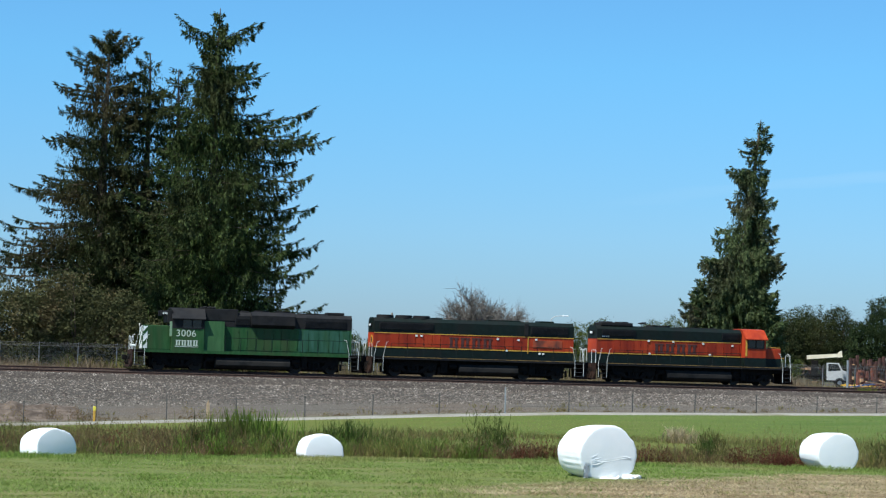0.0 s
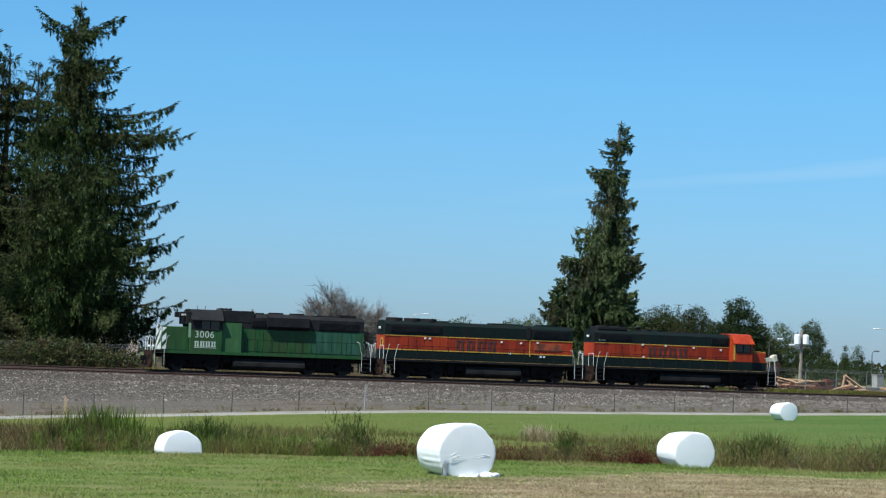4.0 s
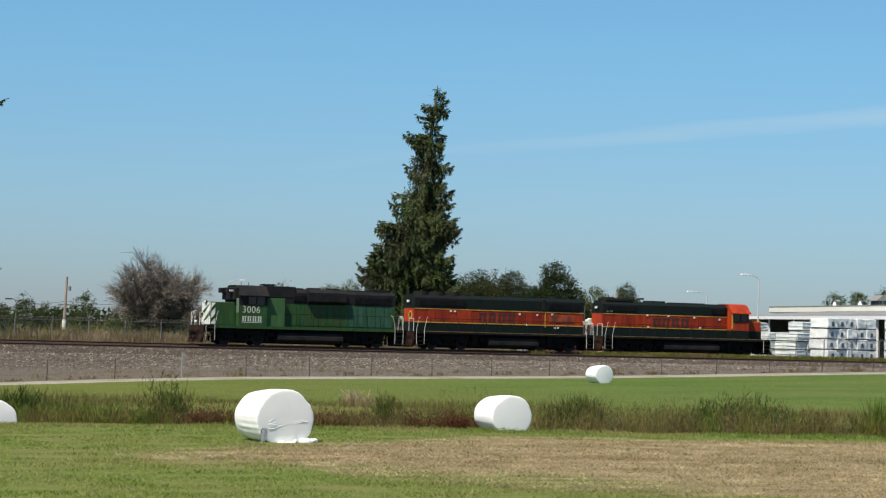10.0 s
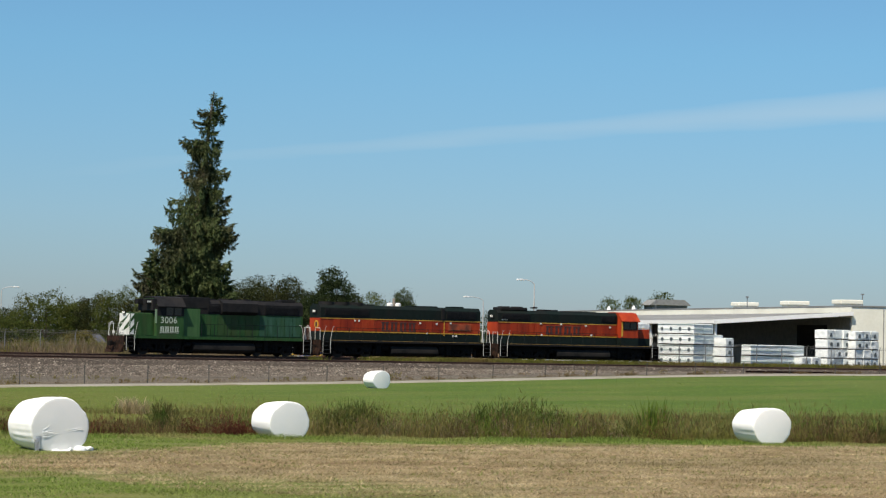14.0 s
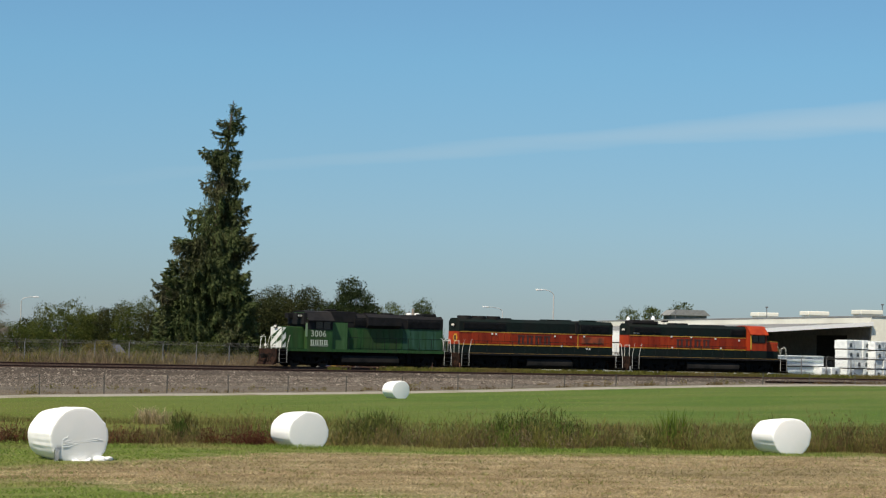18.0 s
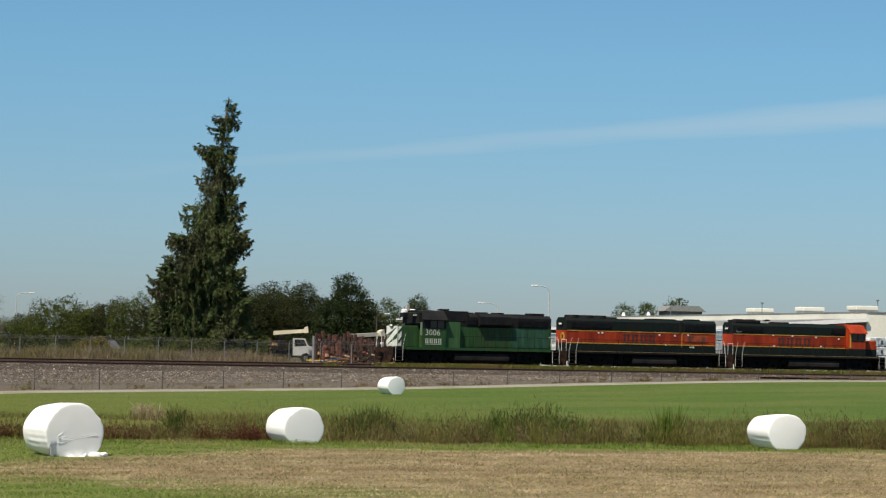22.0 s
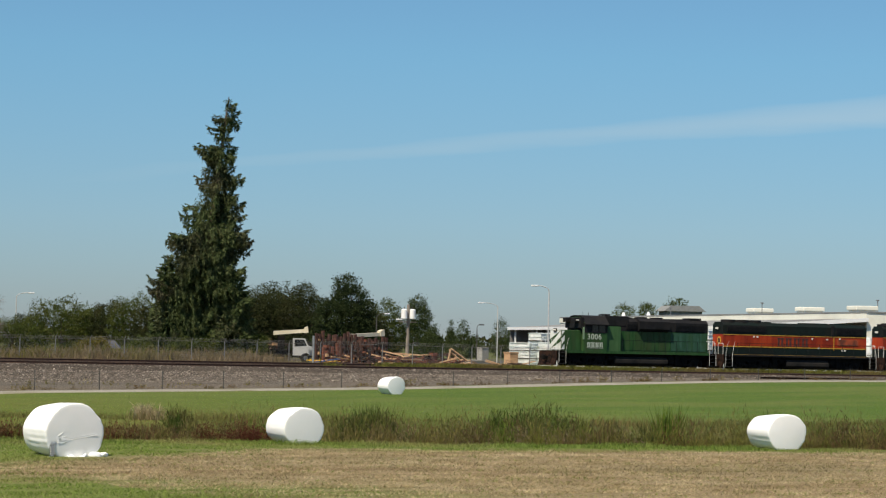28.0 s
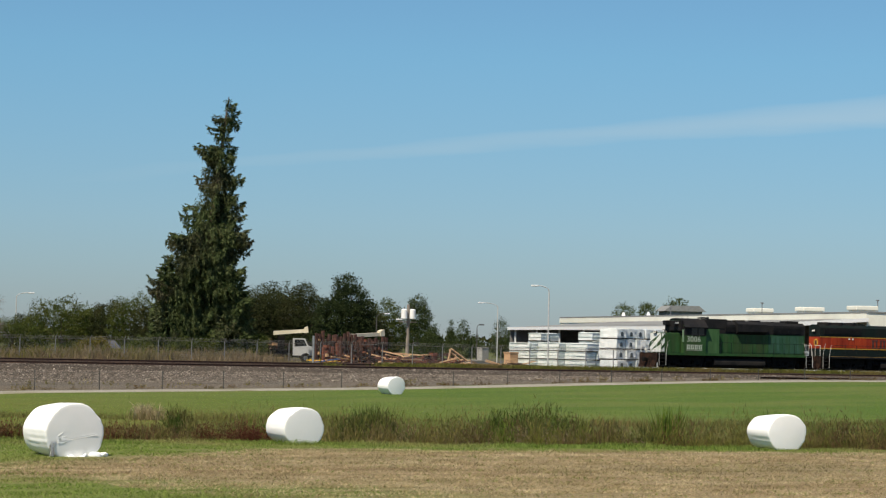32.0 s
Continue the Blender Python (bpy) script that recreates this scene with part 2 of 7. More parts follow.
gx = axis((-3000, -200, 280), (-200, -30, 17), (-30, 230, 2.0), (230, 420, 12), (420, 3400, 250))
gy = axis((-600, 20, 40), (20, 34, 2), (34, 146, 1.0), (146, 186, 0.5), (186, 240, 2), (240, 500, 14), (500, 4200, 260))
GX, GY = np.meshgrid(gx, gy)
gv = np.stack([GX, GY, ground_z(GX, GY)], -1).reshape(-1, 3)
ii = (np.arange(len(gy) - 1)[:, None] * len(gx) + np.arange(len(gx) - 1)[None]).ravel()
gf = np.stack([ii, ii + 1, ii + 1 + len(gx), ii + len(gx)], 1)


def ground_material():
    """Mown grass, a band of dry stubble, damp ditch, meadow, gravel bank, dry verge: each in its strip of the plan."""
    m = bpy.data.materials.new("meadow_and_gravel")
    m.use_nodes = True
    n, l = m.node_tree.nodes, m.node_tree.links
    b = n["Principled BSDF"]
    b.inputs["Roughness"].default_value, b.inputs["Specular IOR Level"].default_value = 0.95, 0.06
    geo, sep = n.new("ShaderNodeNewGeometry"), n.new("ShaderNodeSeparateXYZ")
    l.new(geo.outputs["Position"], sep.inputs[0])
    X, Y = sep.outputs[0], sep.outputs[1]

    def noise_tex(scale, detail=5, stretch=None):
        t = n.new("ShaderNodeTexNoise")
        t.inputs["Scale"].default_value, t.inputs["Detail"].default_value = scale, detail
        src = geo.outputs["Position"]
        if stretch:
            mp = n.new("ShaderNodeMapping")
            mp.inputs["Scale"].default_value = stretch
            l.new(src, mp.inputs[0])
            src = mp.outputs[0]
        l.new(src, t.inputs["Vector"])
        return t.outputs[0]

    def calc(op, a, c, d=None):
        t = n.new("ShaderNodeMath")
        t.operation = op
        for i, v in enumerate((a, c, d)):
            if v is None:
                continue
            if isinstance(v, (int, float)):
                t.inputs[i].default_value = v
            else:
                l.new(v, t.inputs[i])
        return t.outputs[0]

    def span(v, a, c):
        t = n.new("ShaderNodeMapRange")
        t.interpolation_type = "SMOOTHSTEP"
        t.inputs[1].default_value, t.inputs[2].default_value = a, c
        l.new(v, t.inputs[0])
        return t.outputs[0]

    def mixc(f, a, c):
        t = n.new("ShaderNodeMix")
        t.data_type = "RGBA"
        for i, v in ((0, f), (6, a), (7, c)):
            if isinstance(v, tuple):
                t.inputs[i].default_value = (*v, 1)
            elif isinstance(v, (int, float)):
                t.inputs[i].default_value = v
            else:
                l.new(v, t.inputs[i])
        return t.outputs[2]

    fine, mid, broad = noise_tex(11, 6), noise_tex(1.6, 5), noise_tex(0.16, 4, (0.45, 1, 1))
    streak = noise_tex(0.9, 4, (0.12, 1, 1))
    f2, m2, b2, s2 = span(fine, 0.36, 0.64), span(mid, 0.38, 0.62), span(broad, 0.42, 0.62), span(streak, 0.4, 0.62)
    lawn = mixc(f2, mixc(m2, (0.060, 0.092, 0.022), (0.103, 0.132, 0.036)), (0.151, 0.168, 0.054))
    lawn = mixc(calc("MULTIPLY", b2, 0.55), lawn, (0.185, 0.155, 0.072))
    straw = mixc(f2, mixc(m2, (0.098, 0.076, 0.041), (0.190, 0.149, 0.090)), (0.276, 0.224, 0.140))
    straw = mixc(calc("MULTIPLY", s2, 0.6), straw, (0.14, 0.12, 0.05))
    straw = mixc(calc("MULTIPLY", b2, 0.5), straw, (0.19, 0.125, 0.072))
    rows = span(noise_tex(1.5, 3, (0.03, 1, 1)), 0.42, 0.60)
    straw = mixc(calc("MULTIPLY", rows, 0.35), straw, (0.31, 0.24, 0.15))
    ruts = span(noise_tex(0.8, 3, (0.04, 1, 1)), 0.55, 0.68)
    straw = mixc(calc("MULTIPLY", ruts, 0.6), straw, (0.16, 0.100, 0.06))
    lawn = mixc(calc("MULTIPLY", rows, 0.25), lawn, (0.11, 0.135, 0.030))
    meadow = mixc(f2, mixc(m2, (0.040, 0.080, 0.016), (0.062, 0.108, 0.023)), (0.082, 0.126, 0.030))
    wide_m = span(noise_tex(0.05, 4, (0.5, 1, 1)), 0.4, 0.6)
    meadow = mixc(calc("MULTIPLY", s2, 0.6), meadow, (0.098, 0.134, 0.034))
    meadow = mixc(calc("MULTIPLY", wide_m, 0.7), meadow, (0.058, 0.104, 0.022))
    meadow = mixc(calc("MULTIPLY", b2, 0.45), meadow, (0.122, 0.136, 0.046))
    dry_end = calc("MULTIPLY", span(X, 70.0, 30.0), calc("MULTIPLY_ADD", m2, 0.4, 0.45))
    meadow = mixc(dry_end, meadow, (0.120, 0.122, 0.032))
    ditch = mixc(m2, (0.075, 0.08, 0.028), (0.14, 0.11, 0.05))
    verge = mixc(f2, mixc(m2, (0.20, 0.16, 0.085), (0.30, 0.24, 0.14)), (0.12, 0.125, 0.05))
    wob = calc("MULTIPLY_ADD", mid, 1.6, -0.8)
    stone = n.new("ShaderNodeTexVoronoi")
    stone.inputs["Scale"].default_value = 4.2
    l.new(geo.outputs["Position"], stone.inputs["Vector"])
    shade = n.new("ShaderNodeSeparateColor")
    l.new(stone.outputs["Color"], shade.inputs[0])
    g_low = mixc(f2, (0.087, 0.078, 0.065), (0.119, 0.107, 0.092))
    g_low = mixc(calc("MULTIPLY", b2, 0.5), g_low, (0.125, 0.092, 0.068))
    # the foot of the bank is brown dirt with a little grass
    g_low = mixc(calc("MULTIPLY", span(calc("ADD", Y, wob), 157.5, 154.2), 0.7), g_low, mixc(m2, (0.095, 0.075, 0.05), (0.14, 0.115, 0.07)))
    g_top = mixc(span(shade.outputs[0], 0.2, 0.75), (0.048, 0.042, 0.036), (0.076, 0.069, 0.061))
    gravel = mixc(span(calc("ADD", Y, calc("MULTIPLY", wob, 1.5)), 159.5, 163.0), g_low, g_top)

    wob2 = calc("MULTIPLY_ADD", broad, 13.0, -6.5)
    yw = calc("ADD", Y, calc("ADD", wob, wob2))
    easting = calc("MAXIMUM", calc("SUBTRACT", X, 22.0), 0.0)
    yq = calc("MULTIPLY_ADD", easting, 0.22, yw)
    # the stubble band: its near edge runs aslant, its far edge lies before the ditch
    near = calc("ADD", calc("ADD", yw, wob2), calc("MULTIPLY", X, 1.35))
    in_straw = calc("MULTIPLY", span(near, 70.5, 79.5), span(yq, 68.4, 66.2))
    in_straw = calc("MULTIPLY", in_straw, span(calc("MULTIPLY_ADD", X, 0.75, calc("MULTIPLY", yw, -1.0)), -44.5, -40.5))
    col = mixc(in_straw, lawn, straw)
    col = mixc(span(yq, 71.6, 73.0), col, ditch)
    col = mixc(span(yq, 82.0, 90.0), col, meadow)
    col = mixc(span(Y, 153.0, 153.6), col, gravel)
    col = mixc(span(yw, 184.0, 187.5), col, verge)
    far = mixc(b2, (0.07, 0.085, 0.035), (0.13, 0.13, 0.055))
    col = mixc(span(Y, 240, 260), col, far)
    l.new(col, b.inputs["Base Color"])
    bp = n.new("ShaderNodeBump")
    bp.inputs["Strength"].default_value, bp.inputs["Distance"].default_value = 0.8, 0.035
    l.new(fine, bp.inputs["Height"])
    l.new(bp.outputs[0], b.inputs["Normal"])
    return m


ground = tagged(raw_mesh("ground", gv, gf, ground_material(), smooth=True), "mown grass field with dry stubble and a gravel railway bank", "ground", kind="structure")

# the pale path along the foot of the bank
px = np.arange(-70, 235, 1.0)
pv, pf = [], []
for yy, up in ((147.8, -0.06), (148.0, 0.04), (151.3, 0.06), (151.4, -0.05)):
    pv.append(np.stack([px, yy + 0.12 * np.sin(px * 0.35 + yy), ground_z(px, 151.0 + 0 * px) * 0 + path_z(px) + up], 1))
pv = np.concatenate(pv)
k = len(px)
for r in range(3):
    i = np.arange(k - 1) + r * k
    pf.append(np.stack([i, i + 1, i + 1 + k, i + k], 1))
tagged(raw_mesh("path", pv, np.concatenate(pf), M["path"], smooth=True), "narrow pale gravel path along the foot of the bank", "path", kind="structure")

# ---- railway ----
NEAR_Y, NEAR_Z, FAR_Y, FAR_Z = 174.0, 1.34, 180.0, 1.50


# the line runs almost along x, with a slack reverse bend
BEAR, PIVOT = math.radians(1.248), 90.0


def line_y(s):
    """How far the line has swung from its pivot, s metres along."""
    return s * math.sin(BEAR) + 1.423 * np.sin(math.pi * (s + 5.02) / 62) * np.exp(-(s / 85.0) ** 4)


def on_line(y, z, s):
    """A spot s metres along a track from its pivot."""
    return PIVOT + s * math.cos(BEAR), y + float(line_y(s)), z - 0.0005 * s


def loft(outline, y, z, name, material, parent):
    """A bar of the given outline (across, up) laid along the line."""
    ss = np.concatenate([np.arange(-480, -140, 40), np.arange(-140, 140, 3.0), np.arange(140, 620, 40)])
    c = np.array([on_line(y, z, q) for q in ss])
    k = len(outline)
    v = np.concatenate([c + np.array([[0, a, h]]) for a, h in outline])
    f = []
    for r in range(k):
        i, j = np.arange(len(ss) - 1) + r * len(ss), np.arange(len(ss) - 1) + ((r + 1) % k) * len(ss)
        f.append(np.stack([i, j, j + 1, i + 1], 1))
    return raw_mesh(name, v, np.concatenate(f), material, parent)


def railway(y, z, name):
    t = thing(name, "railway track of rusty rails on dark sleepers in ballast", "railway track", kind="structure")
    loft([(-8.0, -2.69), (-1.75, -0.22), (1.75, -0.22), (8.0, -2.69)], y, z, "ballast_bed", M["ballast"], t)
    for s in (-0.75, 0.75):
        loft([(s - 0.07, -0.17), (s - 0.07, -0.15), (s - 0.014, -0.14), (s - 0.014, -0.05), (s - 0.036, -0.04), (s - 0.036, -0.004), (s - 0.03, 0), (s + 0.03, 0), (s + 0.036, -0.004),
              (s + 0.036, -0.04), (s + 0.014, -0.05), (s + 0.014, -0.14), (s + 0.07, -0.15), (s + 0.07, -0.17)], y, z, "rail", M["rail"], t)
    one = nb()
    box(one, -0.11, 0.11, -1.3, 1.3, -0.36, -0.17, 0.012)
    me = bpy.data.meshes.new("sleeper")
    one.to_mesh(me)
    one.free()
    me.materials.append(M["tie"])
    for s in np.arange(-82, 68, 0.62):
        o = new("sleeper", me)
        o.parent = t
        x, yy, zz = on_line(y, z, s + rng.uniform(-0.03, 0.03))
        o.matrix_basis = pose(x, yy + rng.uniform(-0.05, 0.05), zz, 0, 0, 1.2 + rng.uniform(-1, 1))
    return t


def bank_z(x, y):
    """The ground, or the ballast shoulder of the near track where that lies above it."""
    mid = NEAR_Y + line_y(x - PIVOT)
    top = NEAR_Z - 0.0005 * (x - PIVOT) - 0.22
    return np.maximum(ground_z(x, y), top - np.maximum(np.abs(y - mid) - 1.75, 0) * 2.47 / 6.25)


def stones(name, label, n, x0, x1, y0, y1, size, material, seed, lift=0.0):
    """Loose broken stone: squat pointed lumps, half bedded."""
    g = np.random.default_rng(seed)
    x, y = g.uniform(x0, x1, n), g.uniform(y0, y1, n)
    z = bank_z(x, y) + lift
    r = size * g.uniform(0.5, 1.5, (n, 3)) * np.array([[1, 1, 0.8]])
    a = g.uniform(0, math.tau, n)
    c, s = np.cos(a), np.sin(a)
    o = np.array([[1, 0, 0], [0, 1, 0], [-1, 0, 0], [0, -1, 0], [0, 0, 1]], float)
    p = o[None] * r[:, None, :] * g.uniform(0.8, 1.2, (n, 5, 1))
    q = np.stack([p[..., 0] * c[:, None] - p[..., 1] * s[:, None], p[..., 0] * s[:, None] + p[..., 1] * c[:, None], p[..., 2]], -1)
    v = (q + np.stack([x, y, z], 1)[:, None]).reshape(-1, 3)
    f = (np.arange(n)[:, None, None] * 5 + np.array([[0, 1, 4], [1, 2, 4], [2, 3, 4], [3, 0, 4]])[None]).reshape(-1, 3)
    return tagged(raw_mesh(name, v, f, material), label, "gravel", kind="stuff")


M["stone"] = mat("broken_stone", (0.058, 0.047, 0.039), (0.126, 0.106, 0.089), 3, 0.95, bump=0, island=0.75, c3=(0.223, 0.200, 0.173), big=2.0)
M["stone_low"] = mat("fine_gravel", (0.090, 0.081, 0.067), (0.131, 0.117, 0.103), 3, 0.95, bump=0, island=0.5)
stones("bank_stone", "coarse broken stone on the upper railway bank", 80000, 4, 150, 160.0, 179.0, 0.066, M["stone"], 61)
stones("bank_gravel", "fine grey gravel on the lower railway bank", 40000, 2, 135, 153.2, 163.5, 0.042, M["stone_low"], 62)
railway(NEAR_Y, NEAR_Z, "near_railway_track")
railway(FAR_Y, FAR_Z, "far_railway_track")
# ---- locomotives ----
M["loco_green"] = mat("faded_green_paint", (0.016, 0.062, 0.018), (0.032, 0.090, 0.030), 4, 0.5, bump=0.03, c3=(0.036, 0.064, 0.024), big=0.9, stretch=(1, 1, 0.18))
# lighter copy of the green: sunlight on the blower housing put into colour
M["pale_green"] = mat("sunlit_green_paint", (0.036, 0.100, 0.036), (0.055, 0.130, 0.050), 4, 0.55, bump=0.03, c3=(0.04, 0.09, 0.036), big=0.8, stretch=(1, 1, 0.2))
M["tank"] = mat("dusty_black_steel", (0.010, 0.010, 0.010), (0.020, 0.019, 0.018), 4, 0.8, bump=0.05, c3=(0.028, 0.025, 0.022), big=0.6)
M["teal"] = mat("patched_teal_paint", (0.022, 0.072, 0.040), (0.040, 0.105, 0.072), 4, 0.5, bump=0.03, c3=(0.028, 0.075, 0.030), big=1.1, stretch=(1, 1, 0.2))
M["loco_orange"] = mat("weathered_orange_paint", (0.306, 0.032, 0.013), (0.396, 0.054, 0.016), 4, 0.45, bump=0.03, c3=(0.216, 0.025, 0.012), big=0.8, stretch=(1, 1, 0.18))
M["loco_dark"] = mat("dark_green_paint", (0.005, 0.010, 0.008), (0.008, 0.015, 0.012), 3, 0.5, bump=0.03, c3=(0.011, 0.012, 0.010), big=0.5)
M["loco_black"] = mat("sooty_black_paint", (0.008, 0.008, 0.009), (0.015, 0.015, 0.016), 3, 0.65, bump=0.05, c3=(0.020, 0.018, 0.017), big=0.5)
M["under"] = mat("grimy_underframe", (0.004, 0.0035, 0.003), (0.009, 0.008, 0.007), 6, 0.9, bump=0.3, c3=(0.014, 0.011, 0.009), big=0.7)
M["yellow"] = mat("yellow_stripe_paint", (0.55, 0.30, 0.03), (0.62, 0.36, 0.05), 5, 0.5, bump=0, c3=(0.35, 0.19, 0.03), big=1.0)
M["dull_yellow"] = mat("dirty_yellow_paint", (0.20, 0.12, 0.03), (0.32, 0.20, 0.05), 5, 0.6, bump=0, c3=(0.05, 0.04, 0.03), big=1.5)
M["white"] = mat("white_paint", (0.68, 0.70, 0.66), (0.78, 0.79, 0.76), 5, 0.5, bump=0.03, c3=(0.55, 0.57, 0.53), big=1.5)
M["pale"] = mat("chalky_letter_paint", (0.42, 0.50, 0.40), (0.52, 0.58, 0.50), 8, 0.7, bump=0)
M["letter"] = mat("dark_letter_paint", (0.050, 0.016, 0.014), (0.09, 0.026, 0.018), 6, 0.6, bump=0)
M["glass"] = mat("dark_cab_glass", (0.01, 0.012, 0.013), (0.014, 0.016, 0.017), 2, 0.08, bump=0)
M["tread"] = mat("wheel_steel", (0.012, 0.010, 0.009), (0.022, 0.018, 0.016), 6, 0.7, 0.2, bump=0.1)
M["lampglass"] = mat("lamp_lens", (0.75, 0.75, 0.70), (0.85, 0.85, 0.80), 6, 0.15, bump=0)
M["rust"] = mat("rust_brown_paint", (0.11, 0.035, 0.022), (0.19, 0.065, 0.04), 5, 0.8, bump=0.2)


def ring(bm, c, r, h, seg=20, mi=0):
    return tube(bm, c, (c[0], c[1], c[2] + h), r, seg=seg, mi=mi)
for key in ("tank", "pale_green", "loco_orange", "loco_dark", "loco_black", "under", "loco_green", "teal"):
    M[key].node_tree.nodes["Principled BSDF"].inputs["Specular IOR Level"].default_value = 0.18


def truck(parent, x, wheels):
    """A two-axle bogie: side frames, springs, brake gear and two wheelsets that turn."""
    b = nb()
    for s in (-1.02, 1.02):
        prism(b, [(-1.9, 0.55), (-1.75, 0.86), (-0.9, 0.80), (-0.55, 0.46), (0.55, 0.46), (0.9, 0.80), (1.75, 0.86), (1.9, 0.55), (1.1, 0.52), (0.75, 0.30), (-0.75, 0.30), (-1.1, 0.52)], s - 0.09, s + 0.09)
        for ax in (-1.37, 1.37):
            box(b, ax - 0.2, ax + 0.2, s - 0.13, s + 0.13, 0.33, 0.70, 0.03)
            tube(b, (ax, s - 0.2, 0.5), (ax, s + 0.2, 0.5), 0.13, seg=10)
        for k in (-0.35, 0, 0.35):
            tube(b, (k, s, 0.34), (k, s, 0.78), 0.11, seg=8)
        box(b, -2.1, -1.95, s - 0.1, s + 0.1, 0.25, 0.75, 0.02)
        box(b, 1.95, 2.1, s - 0.1, s + 0.1, 0.25, 0.75, 0.02)
    box(b, -0.4, 0.4, -1.0, 1.0, 0.55, 0.95, 0.04)
    box(b, -1.95, 1.95, -0.62, 0.62, 0.28, 1.2, 0.05)
    for s in (-0.98, 0.98):
        box(b, -1.9, 1.9, s - 0.06, s + 0.06, 0.8, 1.28)
    t = part("truck", b, M["under"], parent)
    t.matrix_basis = pose(x, 0, 0)
    for ax in (-1.37, 1.37):
        w = nb()
        tube(w, (0, -0.95, 0), (0, 0.95, 0), 0.09, seg=10)
        for s in (-0.75, 0.75):
            tube(w, (0, s - 0.065, 0), (0, s + 0.065, 0), 0.508, seg=28)
            e = 0.055 if s < 0 else -0.055
            tube(w, (0, s + e, 0), (0, s + e * 1.5, 0), 0.535, seg=28)
            for k in range(6):
                a = k * math.tau / 6
                o = 0.07 if s > 0 else -0.07
                tube(w, (0.3 * math.cos(a), s, 0.3 * math.sin(a)), (0.3 * math.cos(a), s + o, 0.3 * math.sin(a)), 0.05, seg=6)
        ws = part("wheelset", w, M["tread"], t)
        ws.matrix_basis = pose(ax, 0, 0.508)
        wheels.append((ws, ax))
    return t


def steps(parent, x, s, white, rail_h=2.55, lean=0.0):
    """A stair well at one corner of the frame, with its grab irons."""
    for y in (-1.45, 1.45):
        for k in range(4):
            z = 0.32 + 0.32 * k
            b = nb()
            box(b, x - 0.3, x + 0.3, y - 0.16, y + 0.10, z, z + 0.03)
            st = part("step", b, M["under"], parent)
            b = nb()
            o = -0.17 if y < 0 else 0.11
            box(b, x - 0.3, x + 0.3, y + o - 0.008, y + o + 0.008, z + 0.005, z + 0.024)
            part("step_edge", b, M["step_edge"], st, "worn grey step edge")
        for dx in (-0.33, 0.30):
            b = nb()
            box(b, x + dx, x + dx + 0.03, y - 0.16, y + 0.12, 0.25, 1.45)
            part("stair_side", b, M["under"], parent)
        o = -0.18 if y < 0 else 0.18
        for dx in (-0.36, 0.36):
            g = nb()
            top = (x + dx + lean * s, y + o, rail_h)
            tube(g, (x + dx, y + o, 0.35), (x + dx, y + o, 1.55), 0.014, seg=6)
            tube(g, (x + dx, y + o, 1.55), top, 0.014, seg=6)
            tube(g, top, (top[0] + 0.16 * s, y + o * 0.4, rail_h + 0.04), 0.014, seg=6)
            part("grab_iron", g, white, parent, "white grab iron")


M["pilot"] = mat("rusty_black_steel", (0.012, 0.008, 0.006), (0.050, 0.024, 0.016), 5, 0.9, bump=0.3, c3=(0.018, 0.012, 0.010), big=2.0)


def end_gear(parent, x, s, white):
    """Pilot plate, coupler, hoses and end rail."""
    b = nb()
    box(b, x, x + 0.1 * s, -1.45, 1.45, 0.55, 1.45, 0.02)
    prism(b, [(x, 0.18), (x + 0.32 * s, 0.14), (x + 0.1 * s, 0.75), (x, 0.75)], -1.35, 1.35)
    part("pilot", b, M["pilot"], parent, "rusty black pilot plate")
    c = nb()
    box(c, min(x, x + 0.45 * s), max(x, x + 0.45 * s), -0.12, 0.12, 0.72, 0.98, 0.03)
    box(c, min(x + 0.36 * s, x + 0.66 * s), max(x + 0.36 * s, x + 0.66 * s), -0.2, 0.16, 0.66, 1.04, 0.05)
    part("coupler", c, M["under"], parent)
    for y in (-0.9, -0.6, -0.35, 0.35, 0.6, 0.9):
        h = nb()
        pts = [(x + 0.1 * s, y, 1.1), (x + 0.28 * s, y, 0.9), (x + 0.34 * s, y, 0.5), (x + 0.2 * s, y, 0.3)]
        for a, q in zip(pts, pts[1:]):
            tube(h, a, q, 0.028, seg=6)
        part("hose", h, M["under"], parent)
    for y0, y1 in ((-1.3, -0.5), (0.5, 1.3)):
        r = nb()
        for y in (y0, y1):
            tube(r, (x + 0.02 * s, y, 1.45), (x + 0.02 * s, y, 2.45), 0.019, seg=6)
        tube(r, (x + 0.02 * s, y0, 2.45), (x + 0.02 * s, y1, 2.45), 0.019, seg=6)
        part("end_rail", r, white, parent)


def side_rails(parent, x0, x1, n, paint):
    for y in (-1.44, 1.44):
        for x in np.linspace(x0, x1, n):
            b = nb()
            tube(b, (x, y, 1.45), (x, y, 2.5), 0.024, seg=5)
            part("stanchion", b, paint, parent)
        r = nb()
        tube(r, (x0, y, 2.5), (x1, y, 2.5), 0.02, seg=5)
        part("handrail", r, paint, parent)


